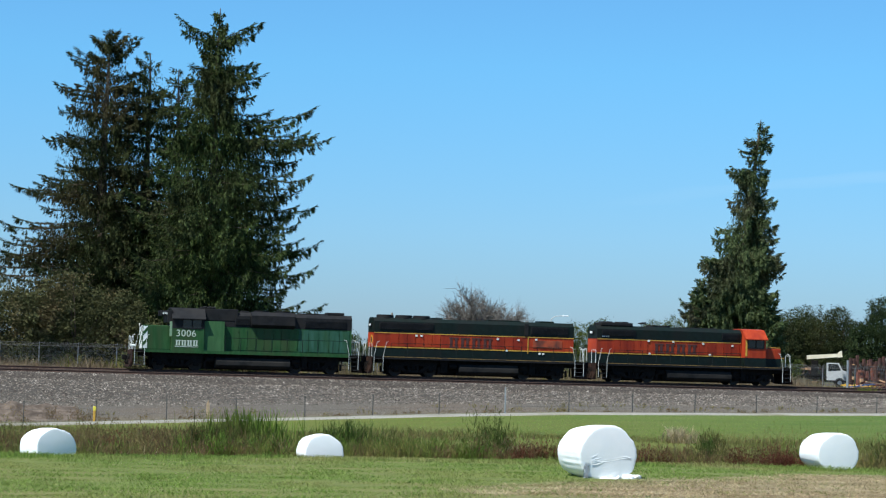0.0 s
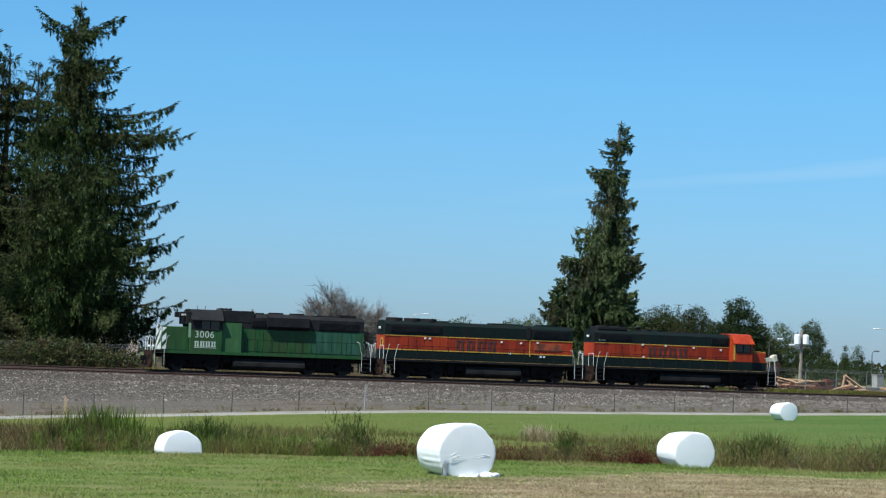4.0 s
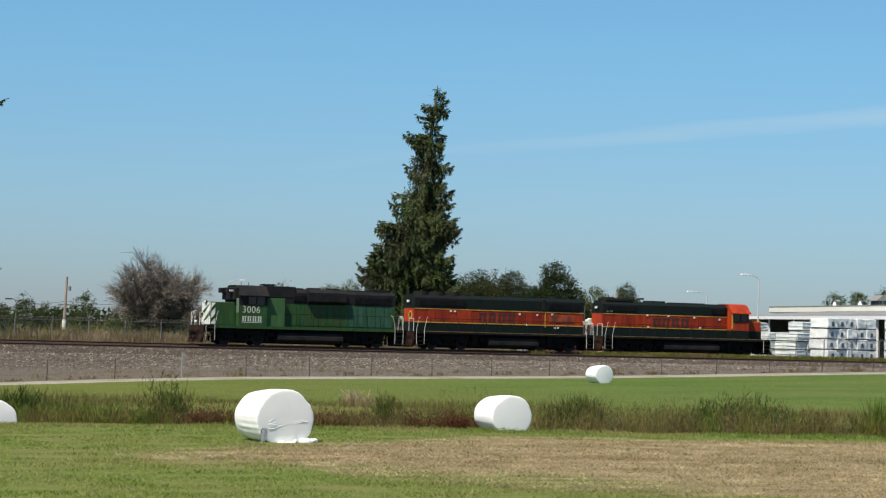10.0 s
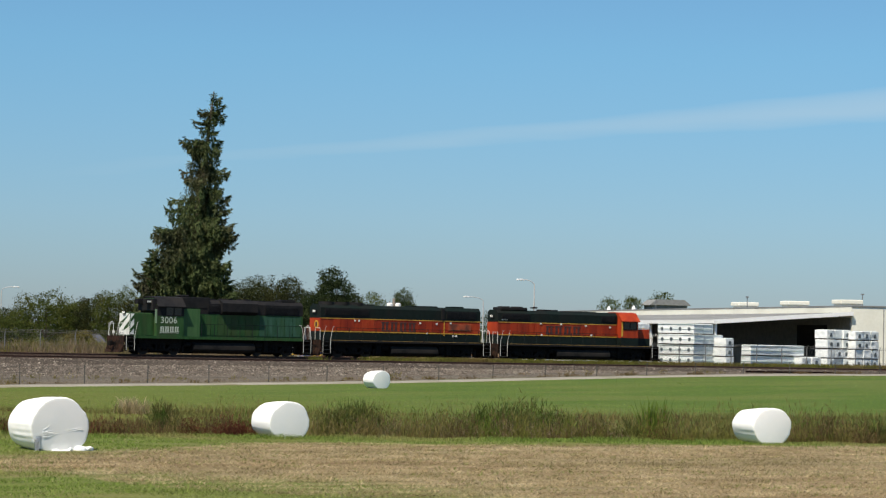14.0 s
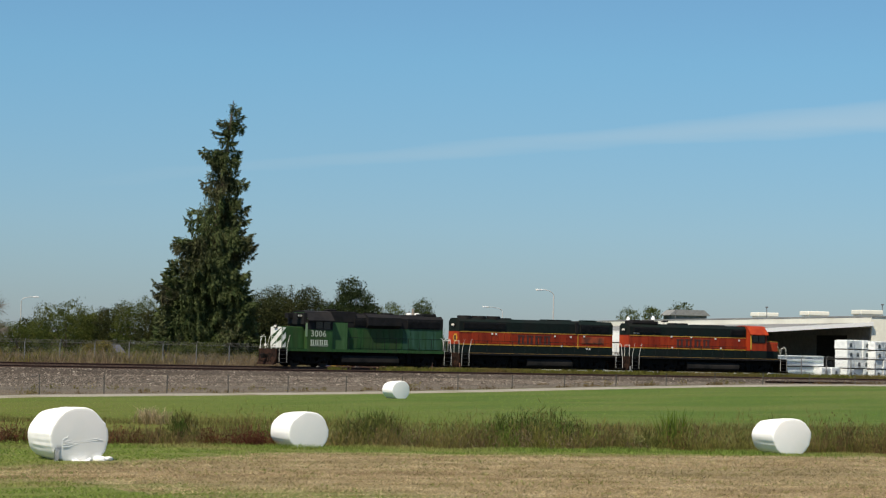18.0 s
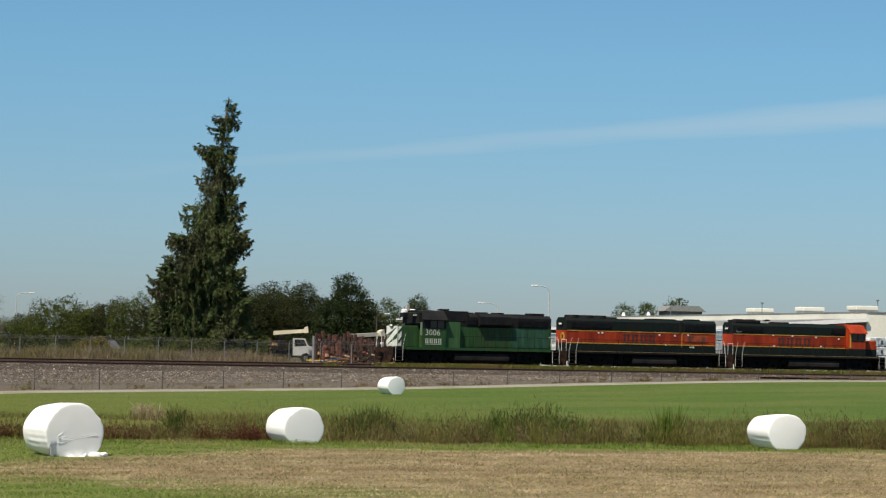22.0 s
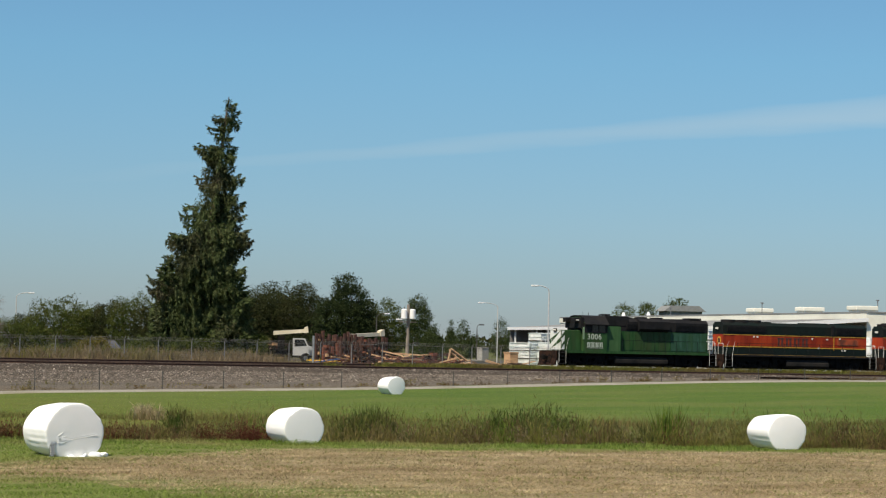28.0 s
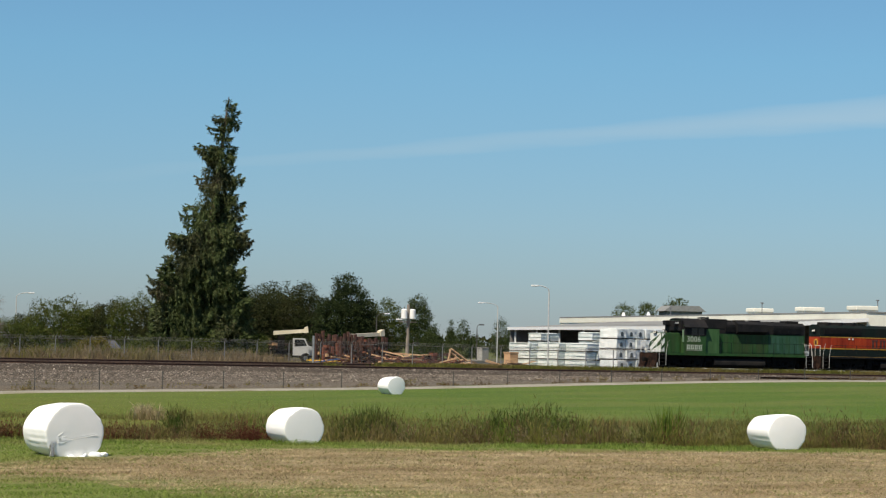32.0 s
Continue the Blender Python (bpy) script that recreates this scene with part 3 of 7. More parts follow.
def hood_shell(parent, x0, x1, top, split, low, upper, lower, half=0.86, name="hood"):
    """A long hood: painted lower side, dark upper side with sloped roof edges."""
    b = nb()
    box(b, x0, x1, -half, half, low, split)
    part(name + "_side", b, lower, parent)
    b = nb()
    sec = [(-half - 0.012, split), (-half - 0.012, top - 0.28), (-half + 0.30, top), (half - 0.30, top), (half + 0.012, top - 0.28), (half + 0.012, split)]
    lo = [b.verts.new((x0 - 0.012, y, z)) for y, z in sec]
    hi = [b.verts.new((x1 + 0.012, y, z)) for y, z in sec]
    b.faces.new(lo)
    b.faces.new(hi[::-1])
    for i in range(6):
        j = (i + 1) % 6
        b.faces.new((lo[i], hi[i], hi[j], lo[j]))
    bmesh.ops.recalc_face_normals(b, faces=b.faces)
    part(name + "_top", b, upper, parent)


def door_panels(parent, x0, x1, n, z0, z1, paint, half=0.86):
    """The access doors along the hood, each a little proud of it."""
    w = (x1 - x0) / n
    for y in (-1, 1):
        for i in range(n):
            b = nb()
            a = x0 + i * w
            box(b, a + 0.02, a + w - 0.02, y * (half + 0.002), y * (half + 0.022), z0, z1, 0.006)
            for z in (z0 + 0.25, z1 - 0.25):
                box(b, a + w - 0.10, a + w - 0.05, y * (half + 0.02), y * (half + 0.05), z - 0.05, z + 0.05)
            part("hood_door", b, paint, parent)


def grille(parent, x0, x1, z0, z1, paint, half=0.88):
    for y in (-1, 1):
        b = nb()
        box(b, x0, x1, y * half, y * (half + 0.05), z0, z1, 0.01)
        n = max(3, int((z1 - z0) / 0.09))
        for i in range(n):
            z = z0 + 0.04 + i * (z1 - z0 - 0.08) / n
            box(b, x0 + 0.05, x1 - 0.05, y * (half + 0.045), y * (half + 0.075), z, z + 0.035)
        part("grille", b, paint, parent)


def fan(parent, x, z, r=0.62, h=0.2):
    b = nb()
    ring(b, (x, 0, z - 0.05), r, h + 0.05, 24)
    ring(b, (x, 0, z + h), r * 0.93, 0.03, 24)
    part("roof_fan", b, M["loco_black"], parent)


def stripe(parent, x0, x1, z0, z1, paint, half, name="stripe", label=""):
    for y in (-1, 1):
        b = nb()
        box(b, x0, x1, y * half, y * (half + 0.008), z0, z1)
        part(name, b, paint, parent, label)


def lettering(parent, x0, x1, z0, z1, paint, half, n=4):
    """A company mark as a row of four plain barred blocks."""
    w = (x1 - x0) / n
    for y in (-1, 1):
        for i in range(n):
            b = nb()
            a, e = x0 + i * w + 0.07 * w, x0 + (i + 1) * w - 0.07 * w
            for p, q in ((0.08, 0.36), (0.60, 0.86)):
                box(b, a + p * (e - a), a + q * (e - a), y * half, y * (half + 0.01), z0, z1)
            for z in (z0, z1 - 0.12 * (z1 - z0)):
                box(b, a, e, y * half, y * (half + 0.0095), z, z + 0.12 * (z1 - z0))
            part("mark", b, paint, parent)


def frame_and_tank(t, wheels, tank0, tank1, sill, x=8.55):
    b = nb()
    box(b, -x, x, -1.5, 1.5, 1.30, 1.47, 0.01)
    box(b, -x + 0.6, x - 0.6, -0.9, 0.9, 0.95, 1.30)
    part("frame", b, M["under"], t)
    b = nb()
    for y in (-1, 1):
        box(b, -x + 0.75, x - 0.75, y * 1.5, y * 1.53, 1.28, 1.50, 0.004)
    part("sill", b, sill, t)
    b = nb()
    prism(b, [(-1.42, 0.45), (-1.42, 0.80), (-1.22, 1.02), (1.22, 1.02), (1.42, 0.80), (1.42, 0.45), (1.0, 0.22), (-1.0, 0.22)], tank0, tank1)
    b.transform(Matrix(((0, 1, 0, 0), (1, 0, 0, 0), (0, 0, 1, 0), (0, 0, 0, 1))))
    bmesh.ops.recalc_face_normals(b, faces=b.faces)
    bmesh.ops.bevel(b, geom=list(b.edges), offset=0.04, segments=2, affect="EDGES")
    part("fuel_tank", b, M["tank"], t, "black fuel tank with rounded edges")
    for y in (-1.05, 1.05):
        for xx in (tank1 + 0.45, tank0 - 0.45):
            b = nb()
            tube(b, (xx - 0.3, y, 0.85), (xx + 0.3, y, 0.85), 0.2, seg=12)
            part("air_reservoir", b, M["under"], t)
    for a, e in ((-3.05, tank0 - 0.9), (tank1 + 0.9, 3.2 + 1.4)):
        if e - a > 0.2:
            b = nb()
            box(b, a, e, -1.25, 1.25, 0.35, 1.28, 0.03)
            part("equipment_box", b, M["under"], t)
    for xx in (-5.18, 5.18):
        truck(t, xx, wheels)
    # added solid block: closes the view under the frame so it stays dark
    b = nb()
    box(b, -7.2, 7.2, -0.5, 0.5, 0.14, 1.15, 0.03)
    part("underframe_block", b, M["under"], t)


def lamp_pair(t, x, s, z):
    b = nb()
    box(b, min(x, x + 0.10 * s), max(x, x + 0.10 * s), -0.26, 0.26, z - 0.14, z + 0.14, 0.03)
    h = part("headlight", b, M["loco_black"], t)
    for y in (-0.12, 0.12):
        b = nb()
        tube(b, (x + 0.09 * s, y, z), (x + 0.13 * s, y, z), 0.095, seg=14)
        part("lens", b, M["lampglass"], h, "pale headlight lens")


def spots(t, places, half):
    """Small white lifting lugs and placards on the hood."""
    for x, z in places:
        b = nb()
        box(b, x - 0.09, x + 0.09, -half - 0.03, -half, z - 0.07, z + 0.07, 0.01)
        part("placard", b, M["white"], t)


def written(text, height, paint, parent, at, name):
    cu = bpy.data.curves.new(name, "FONT")
    cu.body, cu.size, cu.extrude, cu.space_character = text, height * 1.38, 0.004, 1.08
    tmp = new("tmp", cu)
    me = bpy.data.meshes.new_from_object(tmp)
    bpy.data.objects.remove(tmp)
    me.materials.clear()
    me.materials.append(paint)
    o = new(name, me)
    o.parent = parent
    o.matrix_basis = at
    return o


def number_bars(t, x0, x1, z0, z1, y, parent=None):
    b = nb()
    w = (x1 - x0) / 4
    for i in range(4):
        box(b, x0 + i * w, x0 + i * w + w * 0.7, y - 0.006, y, z0, z1)
    part("number_bars", b, M["white"], parent or t)


def cab_side(t, x0, x1, top, low, paint, roof_paint, roof_name):
    """The cab: walls, a roof with drip edges, windows in frames, sun shades."""
    b = nb()
    box(b, x0, x1, -1.42, 1.42, low, top - 0.70, 0.02)
    cab = part("cab", b, paint, t)
    b = nb()
    prism(b, [(-1.40, top - 0.76), (-0.84, top - 0.16), (0.84, top - 0.16), (1.40, top - 0.76)], x0 + 0.01, x1 - 0.01)
    b.transform(Matrix(((0, 1, 0, 0), (1, 0, 0, 0), (0, 0, 1, 0), (0, 0, 0, 1))))
    bmesh.ops.recalc_face_normals(b, faces=b.faces)
    part("cab_head", b, paint, cab)
    b = nb()
    prism(b, [(-1.62, top - 0.86), (-1.62, top - 0.80), (-0.90, top - 0.07), (-0.4, top), (0.4, top), (0.90, top - 0.07), (1.62, top - 0.80), (1.62, top - 0.86), (0.86, top - 0.12), (-0.86, top - 0.12)], x0 - 0.02, x1 + 0.08)
    b.transform(Matrix(((0, 1, 0, 0), (1, 0, 0, 0), (0, 0, 1, 0), (0, 0, 0, 1))))
    bmesh.ops.recalc_face_normals(b, faces=b.faces)
    part("cab_roof", b, roof_paint, t, roof_name)
    for y in (-1, 1):
        for a, e in ((x1 - 1.60, x1 - 0.95), (x1 - 0.88, x1 - 0.22)):
            b = nb()
            box(b, a, e, y * 1.415, y * 1.440, top - 1.52, top - 0.88, 0.02)
            w = part("cab_window", b, M["glass"], cab, "dark cab window")
            b = nb()
            for p in ((a - 0.05, a, top - 1.57, top - 0.84), (e, e + 0.05, top - 1.57, top - 0.84), (a - 0.05, e + 0.05, top - 1.57, top - 1.52), (a - 0.05, e + 0.05, top - 0.88, top - 0.84)):
                box(b, p[0], p[1], y * 1.42, y * 1.455, p[2], p[3])
            part("window_frame", b, M["loco_black"], cab)
    return cab


def finish(t, wheels, white):
    for s in (-1, 1):
        steps(t, 8.1 * s, -s, white, lean=0.22)
        end_gear(t, 8.55 * s, s, white)


ALONG = Matrix(((1, 0, 0, 0), (0, 0, -1, 0), (0, 1, 0, 0), (0, 0, 0, 1)))


def green_loco(wheels):
    t = thing("locomotive", "faded green diesel locomotive with white-striped nose and black roof", "locomotive", "train")
    G, K = M["loco_green"], M["loco_black"]
    frame_and_tank(t, wheels, -2.35, 3.3, G)
    hood_shell(t, -3.3, 8.05, 4.46, 3.34, 1.47, K, G)
    door_panels(t, -1.2, 3.9, 8, 1.62, 3.26, G)
    door_panels(t, 3.95, 7.9, 5, 1.62, 3.26, M["teal"])
    grille(t, 4.4, 7.6, 3.45, 4.05, K)
    grille(t, -0.9, 0.6, 3.5, 4.05, K)
    # blower housing behind the cab, in the lighter sunlit green
    for y in (-1.24, 0.84):
        b = nb()
        prism(b, [(-3.28, 1.5), (-3.28, 3.66), (-3.1, 3.72), (-1.75, 3.72), (-1.75, 1.5)], y, y + 0.4)
        part("blower_housing", b, M["pale_green"], t)
    # the flared dynamic brake bulge overhangs the hood sides
    b = nb()
    prism(b, [(-1.24, 4.24), (-0.80, 4.52), (0.80, 4.52), (1.24, 4.24), (1.24, 3.56), (0.88, 3.30), (-0.88, 3.30), (-1.24, 3.56)], 0.3, 3.6)
    b.transform(Matrix(((0, 1, 0, 0), (1, 0, 0, 0), (0, 0, 1, 0), (0, 0, 0, 1))))
    bmesh.ops.recalc_face_normals(b, faces=b.faces)
    part("brake_bulge", b, K, t)
    b = nb()
    box(b, -3.29, -0.7, -0.9, 0.9, 3.75, 4.66, 0.05)
    part("intake_hood", b, K, t)
    # nose
    b = nb()
    box(b, -7.85, -5.7, -0.92, 0.92, 1.47, 3.30, 0.07)
    nose = part("nose", b, G, t)
    b = nb()
    box(b, -7.862, -7.853, -0.90, 0.90, 1.55, 3.25)
    part("nose_panel", b, M["white"], nose, "white nose panel with green stripes")
    for k in range(2):
        b = nb()
        z = 1.30 + 1.05 * k
        vs = []
        for q in (-7.874, -7.864):
            vs.append([b.verts.new((q, y, max(1.56, min(3.24, zz)))) for y, zz in ((0.9, z - 0.35), (-0.9, z + 0.95), (-0.9, z + 1.40), (0.9, z + 0.10))])
        b.faces.new(vs[0])
        b.faces.new(vs[1][::-1])
        for i in range(4):
            b.faces.new((vs[0][i], vs[0][(i + 1) % 4], vs[1][(i + 1) % 4], vs[1][i]))
        bmesh.ops.recalc_face_normals(b, faces=b.faces)
        part("nose_stripe", b, G, nose)
    for y in (-1, 1):
        b = nb()
        box(b, -7.79, -7.48, y * 0.922, y * 0.932, 1.58, 3.22)
        part("nose_panel", b, M["white"], nose, "white nose side panel with green stripes")
        for z in (1.70, 2.50):
            b = nb()
            prism(b, [(-7.79, z), (-7.48, z + 0.36), (-7.48, z + 0.67), (-7.79, z + 0.31)], y * 0.933, y * 0.942)
            part("nose_stripe", b, G, nose)
    cab = cab_side(t, -5.72, -3.3, 4.66, 1.47, G, K, "black cab roof")
    # black band round the windows stands in for the shade of the eave
    b = nb()
    box(b, -5.73, -3.29, -1.428, 1.428, 3.10, 3.94, 0.01)
    part("cab_shade_band", b, K, cab)
    b = nb()
    box(b, -6.50, -5.77, -1.0, -0.45, 4.02, 4.42, 0.03)
    box(b, -6.50, -5.77, 0.45, 1.0, 4.02, 4.42, 0.03)
    box(b, -6.05, -5.70, -1.3, 1.3, 3.5, 4.45, 0.03)
    part("number_board", b, K, cab)
    number_bars(t, -6.40, -5.85, 4.14, 4.28, -1.005, cab)
    b = nb()
    box(b, -5.73, -5.69, -1.1, 1.1, 3.55, 4.05)
    part("windscreen", b, M["glass"], cab)
    b = nb()
    box(b, -5.90, -5.71, -1.43, -1.40, 2.5, 3.6, 0.01)
    part("pale_panel", b, mat("faded_pale_green", (0.16, 0.26, 0.15), (0.22, 0.32, 0.20), 5, 0.6, bump=0.02), cab)
    written("3006", 0.52, M["pale"], cab, pose(-5.42, -1.432, 2.52) @ ALONG, "road_number")
    lettering(cab, -5.45, -3.72, 1.84, 2.24, M["pale"], 1.43)
    b = nb()
    box(b, -5.45, -3.72, -1.435, -1.43, 1.74, 1.78)
    part("underline", b, M["pale"], cab)
    for x in (1.2, 2.9):
        fan(t, x, 4.5, 0.6, 0.1)
    b = nb()
    box(b, 6.2, 7.5, -0.6, 0.6, 4.44, 4.66, 0.04)
    part("roof_hatch", b, K, t)
    b = nb()
    box(b, 4.2, 6.1, -0.5, 0.5, 4.44, 4.54, 0.03)
    part("roof_hatch", b, K, t)
    b = nb()
    box(b, -0.4, 0.2, -0.3, 0.3, 4.4, 4.58, 0.03)
    part("exhaust_stack", b, K, t)
    b = nb()
    for dx in (-0.35, 0, 0.35):
        tube(b, (-3.2 + dx, -0.3, 4.72), (-2.7 + dx, -0.3, 4.76), 0.04, 0.09, seg=8)
        tube(b, (-3.1 + dx, -0.3, 4.6), (-3.1 + dx, -0.3, 4.74), 0.02, seg=5)
    part("horn", b, K, t)
    for x in (-4.9, -4.3):
        b = nb()
        tube(b, (x, 0.2, 4.6), (x, 0.2, 4.95), 0.018, seg=5)
        part("aerial", b, K, t)
    side_rails(t, -1.7, 7.7, 9, M["loco_dark"])
    lamp_pair(t, -7.87, -1, 3.3)
    lamp_pair(t, 8.06, 1, 4.0)
    for y in (-0.75, 0.75):
        b = nb()
        tube(b, (-8.5, y, 1.75), (-8.36, y, 1.75), 0.1, seg=12)
        part("ditch_light", b, M["lampglass"], t, "round pale ditch light")
    finish(t, wheels, M["white"])
    return t


def hood_unit(wheels):
    t = thing("locomotive", "cabless orange and dark green booster locomotive with three roof fans", "locomotive", "train")
    O, K = M["loco_orange"], M["loco_dark"]
    frame_and_tank(t, wheels, -1.6, 3.2, M["loco_black"])
    hood_shell(t, -8.3, 7.85, 4.44, 3.30, 2.18, K, O)
    b = nb()
    box(b, -8.3, 7.85, -0.87, 0.87, 1.47, 2.18)
    part("hood_skirt", b, K, t)
    stripe(t, -8.31, 7.86, 3.25, 3.31, M["yellow"], 0.884)
    stripe(t, -8.31, 7.86, 2.15, 2.23, M["yellow"], 0.884)
    stripe(t, -7.8, 7.8, 1.43, 1.47, M["dull_yellow"], 1.531)
    door_panels(t, -7.0, -3.0, 6, 2.28, 3.2, O)
    door_panels(t, 1.5, 3.6, 3, 2.28, 3.2, O)
    b = nb()
    box(b, 4.07, 4.12, -0.9, 0.9, 2.0, 3.3)
    part("seam_strip", b, M["yellow"], t)
    b = nb()
    box(b, 4.5, 6.9, -0.893, -0.87, 2.45, 3.05, 0.01)
    part("dark_patch", b, mat("scorched_paint", (0.12, 0.03, 0.015), (0.30, 0.06, 0.02), 2, 0.6, bump=0.02, c3=(0.4, 0.07, 0.02), big=1.2), t)
    b = nb()
    box(b, -8.325, -8.312, -0.86, 0.86, 2.2, 3.28)
    part("end_panel", b, O, t)
    b = nb()
    ring(b, (0, 0, 0), 0.34, 0.012, 24)
    b.transform(pose(-8.326, -0.25, 2.75, 0, -90, 0))
    part("round_mark", b, M["yellow"], t)
    b = nb()
    box(b, -8.345, -8.33, -0.4, -0.1, 2.55, 2.95)
    part("round_mark_bar", b, M["letter"], t)
    lettering(t, -2.4, 1.25, 2.28, 3.08, M["letter"], 0.884)
    for x in (-7.25, -5.75, -4.35):
        fan(t, x, 4.44, 0.66, 0.2)
    for a, e, h in ((-3.5, -2.8, 0.1), (0.9, 3.6, 0.09), (5.1, 6.3, 0.12)):
        b = nb()
        box(b, a, e, -0.55, 0.55, 4.40, 4.44 + h, 0.03)
        part("roof_hatch", b, K, t)
    b = nb()
    box(b, 3.78, 4.1, -0.93, 0.93, 3.36, 4.30, 0.02)
    part("hood_step", b, M["loco_black"], t)
    grille(t, -7.9, -3.6, 3.55, 4.1, M["loco_black"])
    grille(t, 4.3, 7.4, 3.5, 4.1, M["loco_black"])
    spots(t, [(-4.95, 3.12), (-4.55, 3.12), (1.6, 3.05), (3.3, 3.02), (4.75, 3.1), (2.35, 2.18), (5.05, 2.0), (5.35, 2.0)], 0.89)
    side_rails(t, -7.1, 7.3, 12, M["loco_dark"])
    lamp_pair(t, -8.33, -1, 3.85)
    lamp_pair(t, 7.87, 1, 3.85)
    finish(t, wheels, M["white"])
    return t


def orange_loco(wheels):
    t = thing("locomotive", "orange and dark green diesel locomotive with orange cab roof", "locomotive", "train")
    O, K = M["loco_orange"], M["loco_dark"]
    frame_and_tank(t, wheels, -2.4, 3.3, M["loco_black"])
    hood_shell(t, -8.3, 4.35, 4.42, 3.36, 2.26, K, O)
    b = nb()
    box(b, -8.3, 4.35, -0.87, 0.87, 1.47, 2.26)
    part("hood_skirt", b, K, t)
    stripe(t, -8.31, 4.3, 3.31, 3.37, M["yellow"], 0.884)
    stripe(t, -8.31, 8.2, 2.2, 2.27, M["yellow"], 0.884)
    stripe(t, -7.8, 7.8, 1.43, 1.47, M["dull_yellow"], 1.531)
    door_panels(t, -6.9, -3.9, 5, 2.34, 3.25, O)
    door_panels(t, 0.7, 4.2, 5, 2.34, 3.25, O)
    lettering(t, -3.4, 0.45, 2.36, 3.12, M["letter"], 0.884)
    b = nb()
    box(b, -8.325, -8.312, -0.86, 0.86, 2.28, 3.34)
    part("end_panel", b, O, t)
    number_bars(t, -7.9, -7.25, 3.52, 3.66, -0.886)
    b = nb()
    box(b, -7.9, -5.15, -0.68, 0.68, 4.4, 4.66, 0.05)
    part("radiator_hood", b, M["loco_black"], t)
    for x in (-7.2, -5.85):
        fan(t, x, 4.66, 0.56, 0.05)
    for x in (-3.2, -2.1):
        fan(t, x, 4.42, 0.5, 0.1)
    b = nb()
    for dx, dy in ((0, -0.2), (0.12, 0), (0, 0.2)):
        tube(b, (-4.3 + dx, dy, 4.66), (-3.85 + dx, dy, 4.7), 0.04, 0.09, seg=8)
    tube(b, (-4.1, 0, 4.42), (-4.1, 0, 4.66), 0.03, seg=6)
    part("horn", b, M["loco_black"], t)
    b = nb()
    box(b, -1.0, 2.3, -0.5, 0.5, 4.38, 4.47, 0.03)
    part("roof_hatch", b, M["loco_black"], t)
    grille(t, -7.9, -5.0, 3.6, 4.1, M["loco_black"])
    grille(t, 2.6, 4.1, 3.6, 4.1, M["loco_black"])
    spots(t, [(-3.85, 3.3), (-1.7, 3.28), (0.95, 3.2), (3.55, 3.1), (-3.75, 2.3), (1.55, 2.35)], 0.89)
    cab = cab_side(t, 4.40, 6.30, 4.50, 1.47, O, O, "sunlit orange cab roof")
    b = nb()
    box(b, 4.39, 6.31, -1.425, 1.425, 1.48, 2.2, 0.01)
    part("cab_skirt", b, K, cab)
    b = nb()
    box(b, 4.46, 4.62, -1.44, -1.42, 2.3, 3.6, 0.01)
    part("grab_panel", b, M["yellow"], cab)
    b = nb()
    for x, z0, z1 in ((6.31, 3.2, 3.75),):
        box(b, x, x + 0.02, -1.1, -0.1, z0, z1, 0.005)
        box(b, x, x + 0.02, 0.1, 1.1, z0, z1, 0.005)
    part("windscreen", b, M["glass"], cab)
    b = nb()
    box(b, 6.30, 7.90, -0.95, 0.95, 1.47, 3.0, 0.07)
    nose = part("nose", b, O, t)
    b = nb()
    box(b, 6.35, 7.91, -0.96, 0.96, 1.47, 2.18)
    part("nose_skirt", b, K, nose)
    b = nb()
    tube(b, (6.5, -0.9, 3.10), (7.86, -0.9, 3.05), 0.024, seg=6)
    tube(b, (7.86, -0.9, 3.05), (7.92, -0.9, 2.3), 0.024, seg=6)
    part("nose_rail", b, M["yellow"], nose)
    side_rails(t, -7.1, 4.0, 10, M["loco_dark"])
    lamp_pair(t, -8.33, -1, 3.85)
    lamp_pair(t, 7.90, 1, 2.7)
    finish(t, wheels, M["white"])
    return t


def run(t):
    """How far the train has come along the railway, in metres."""
    q = t - 16
    return -40.006 + 3.21907 * t - 0.0066134 * t * t - 0.00025769 * q ** 3 + 0.0000024825 * q ** 4


def berth(s):
    """The pose of a locomotive whose middle is s metres along: it lies on its two trucks."""
    a, b = Vector(on_line(FAR_Y, FAR_Z, s - 5.18)), Vector(on_line(FAR_Y, FAR_Z, s + 5.18))
    m = (a + b) / 2
    return pose(m.x, m.y, m.z, 0, 0, math.degrees(math.atan2(b.y - a.y, b.x - a.x)))


WHEELS = []
TRAIN = []
for build, off in ((green_loco, -15.74), (hood_unit, 2.32), (orange_loco, 20.38)):
    turning = []
    TRAIN.append((build(turning), off))
    WHEELS += turning
for ob, off in TRAIN:
    ob.matrix_world = berth(run(0) + off)


def motions():
    for ob, off in TRAIN:
        walk(ob, [(t, berth(run(t) + off)) for t in range(33)])
    # each wheel rolls on the rail without slip
    for ws, ax in WHEELS:
        rows = []
        for k in range(32 * 5 + 1):
            t = k / 5
            rows.append((t, pose(ax, 0, 0.508, 0, math.degrees((run(t) - run(0)) / 0.508), 0)))
        walk(ws, rows)
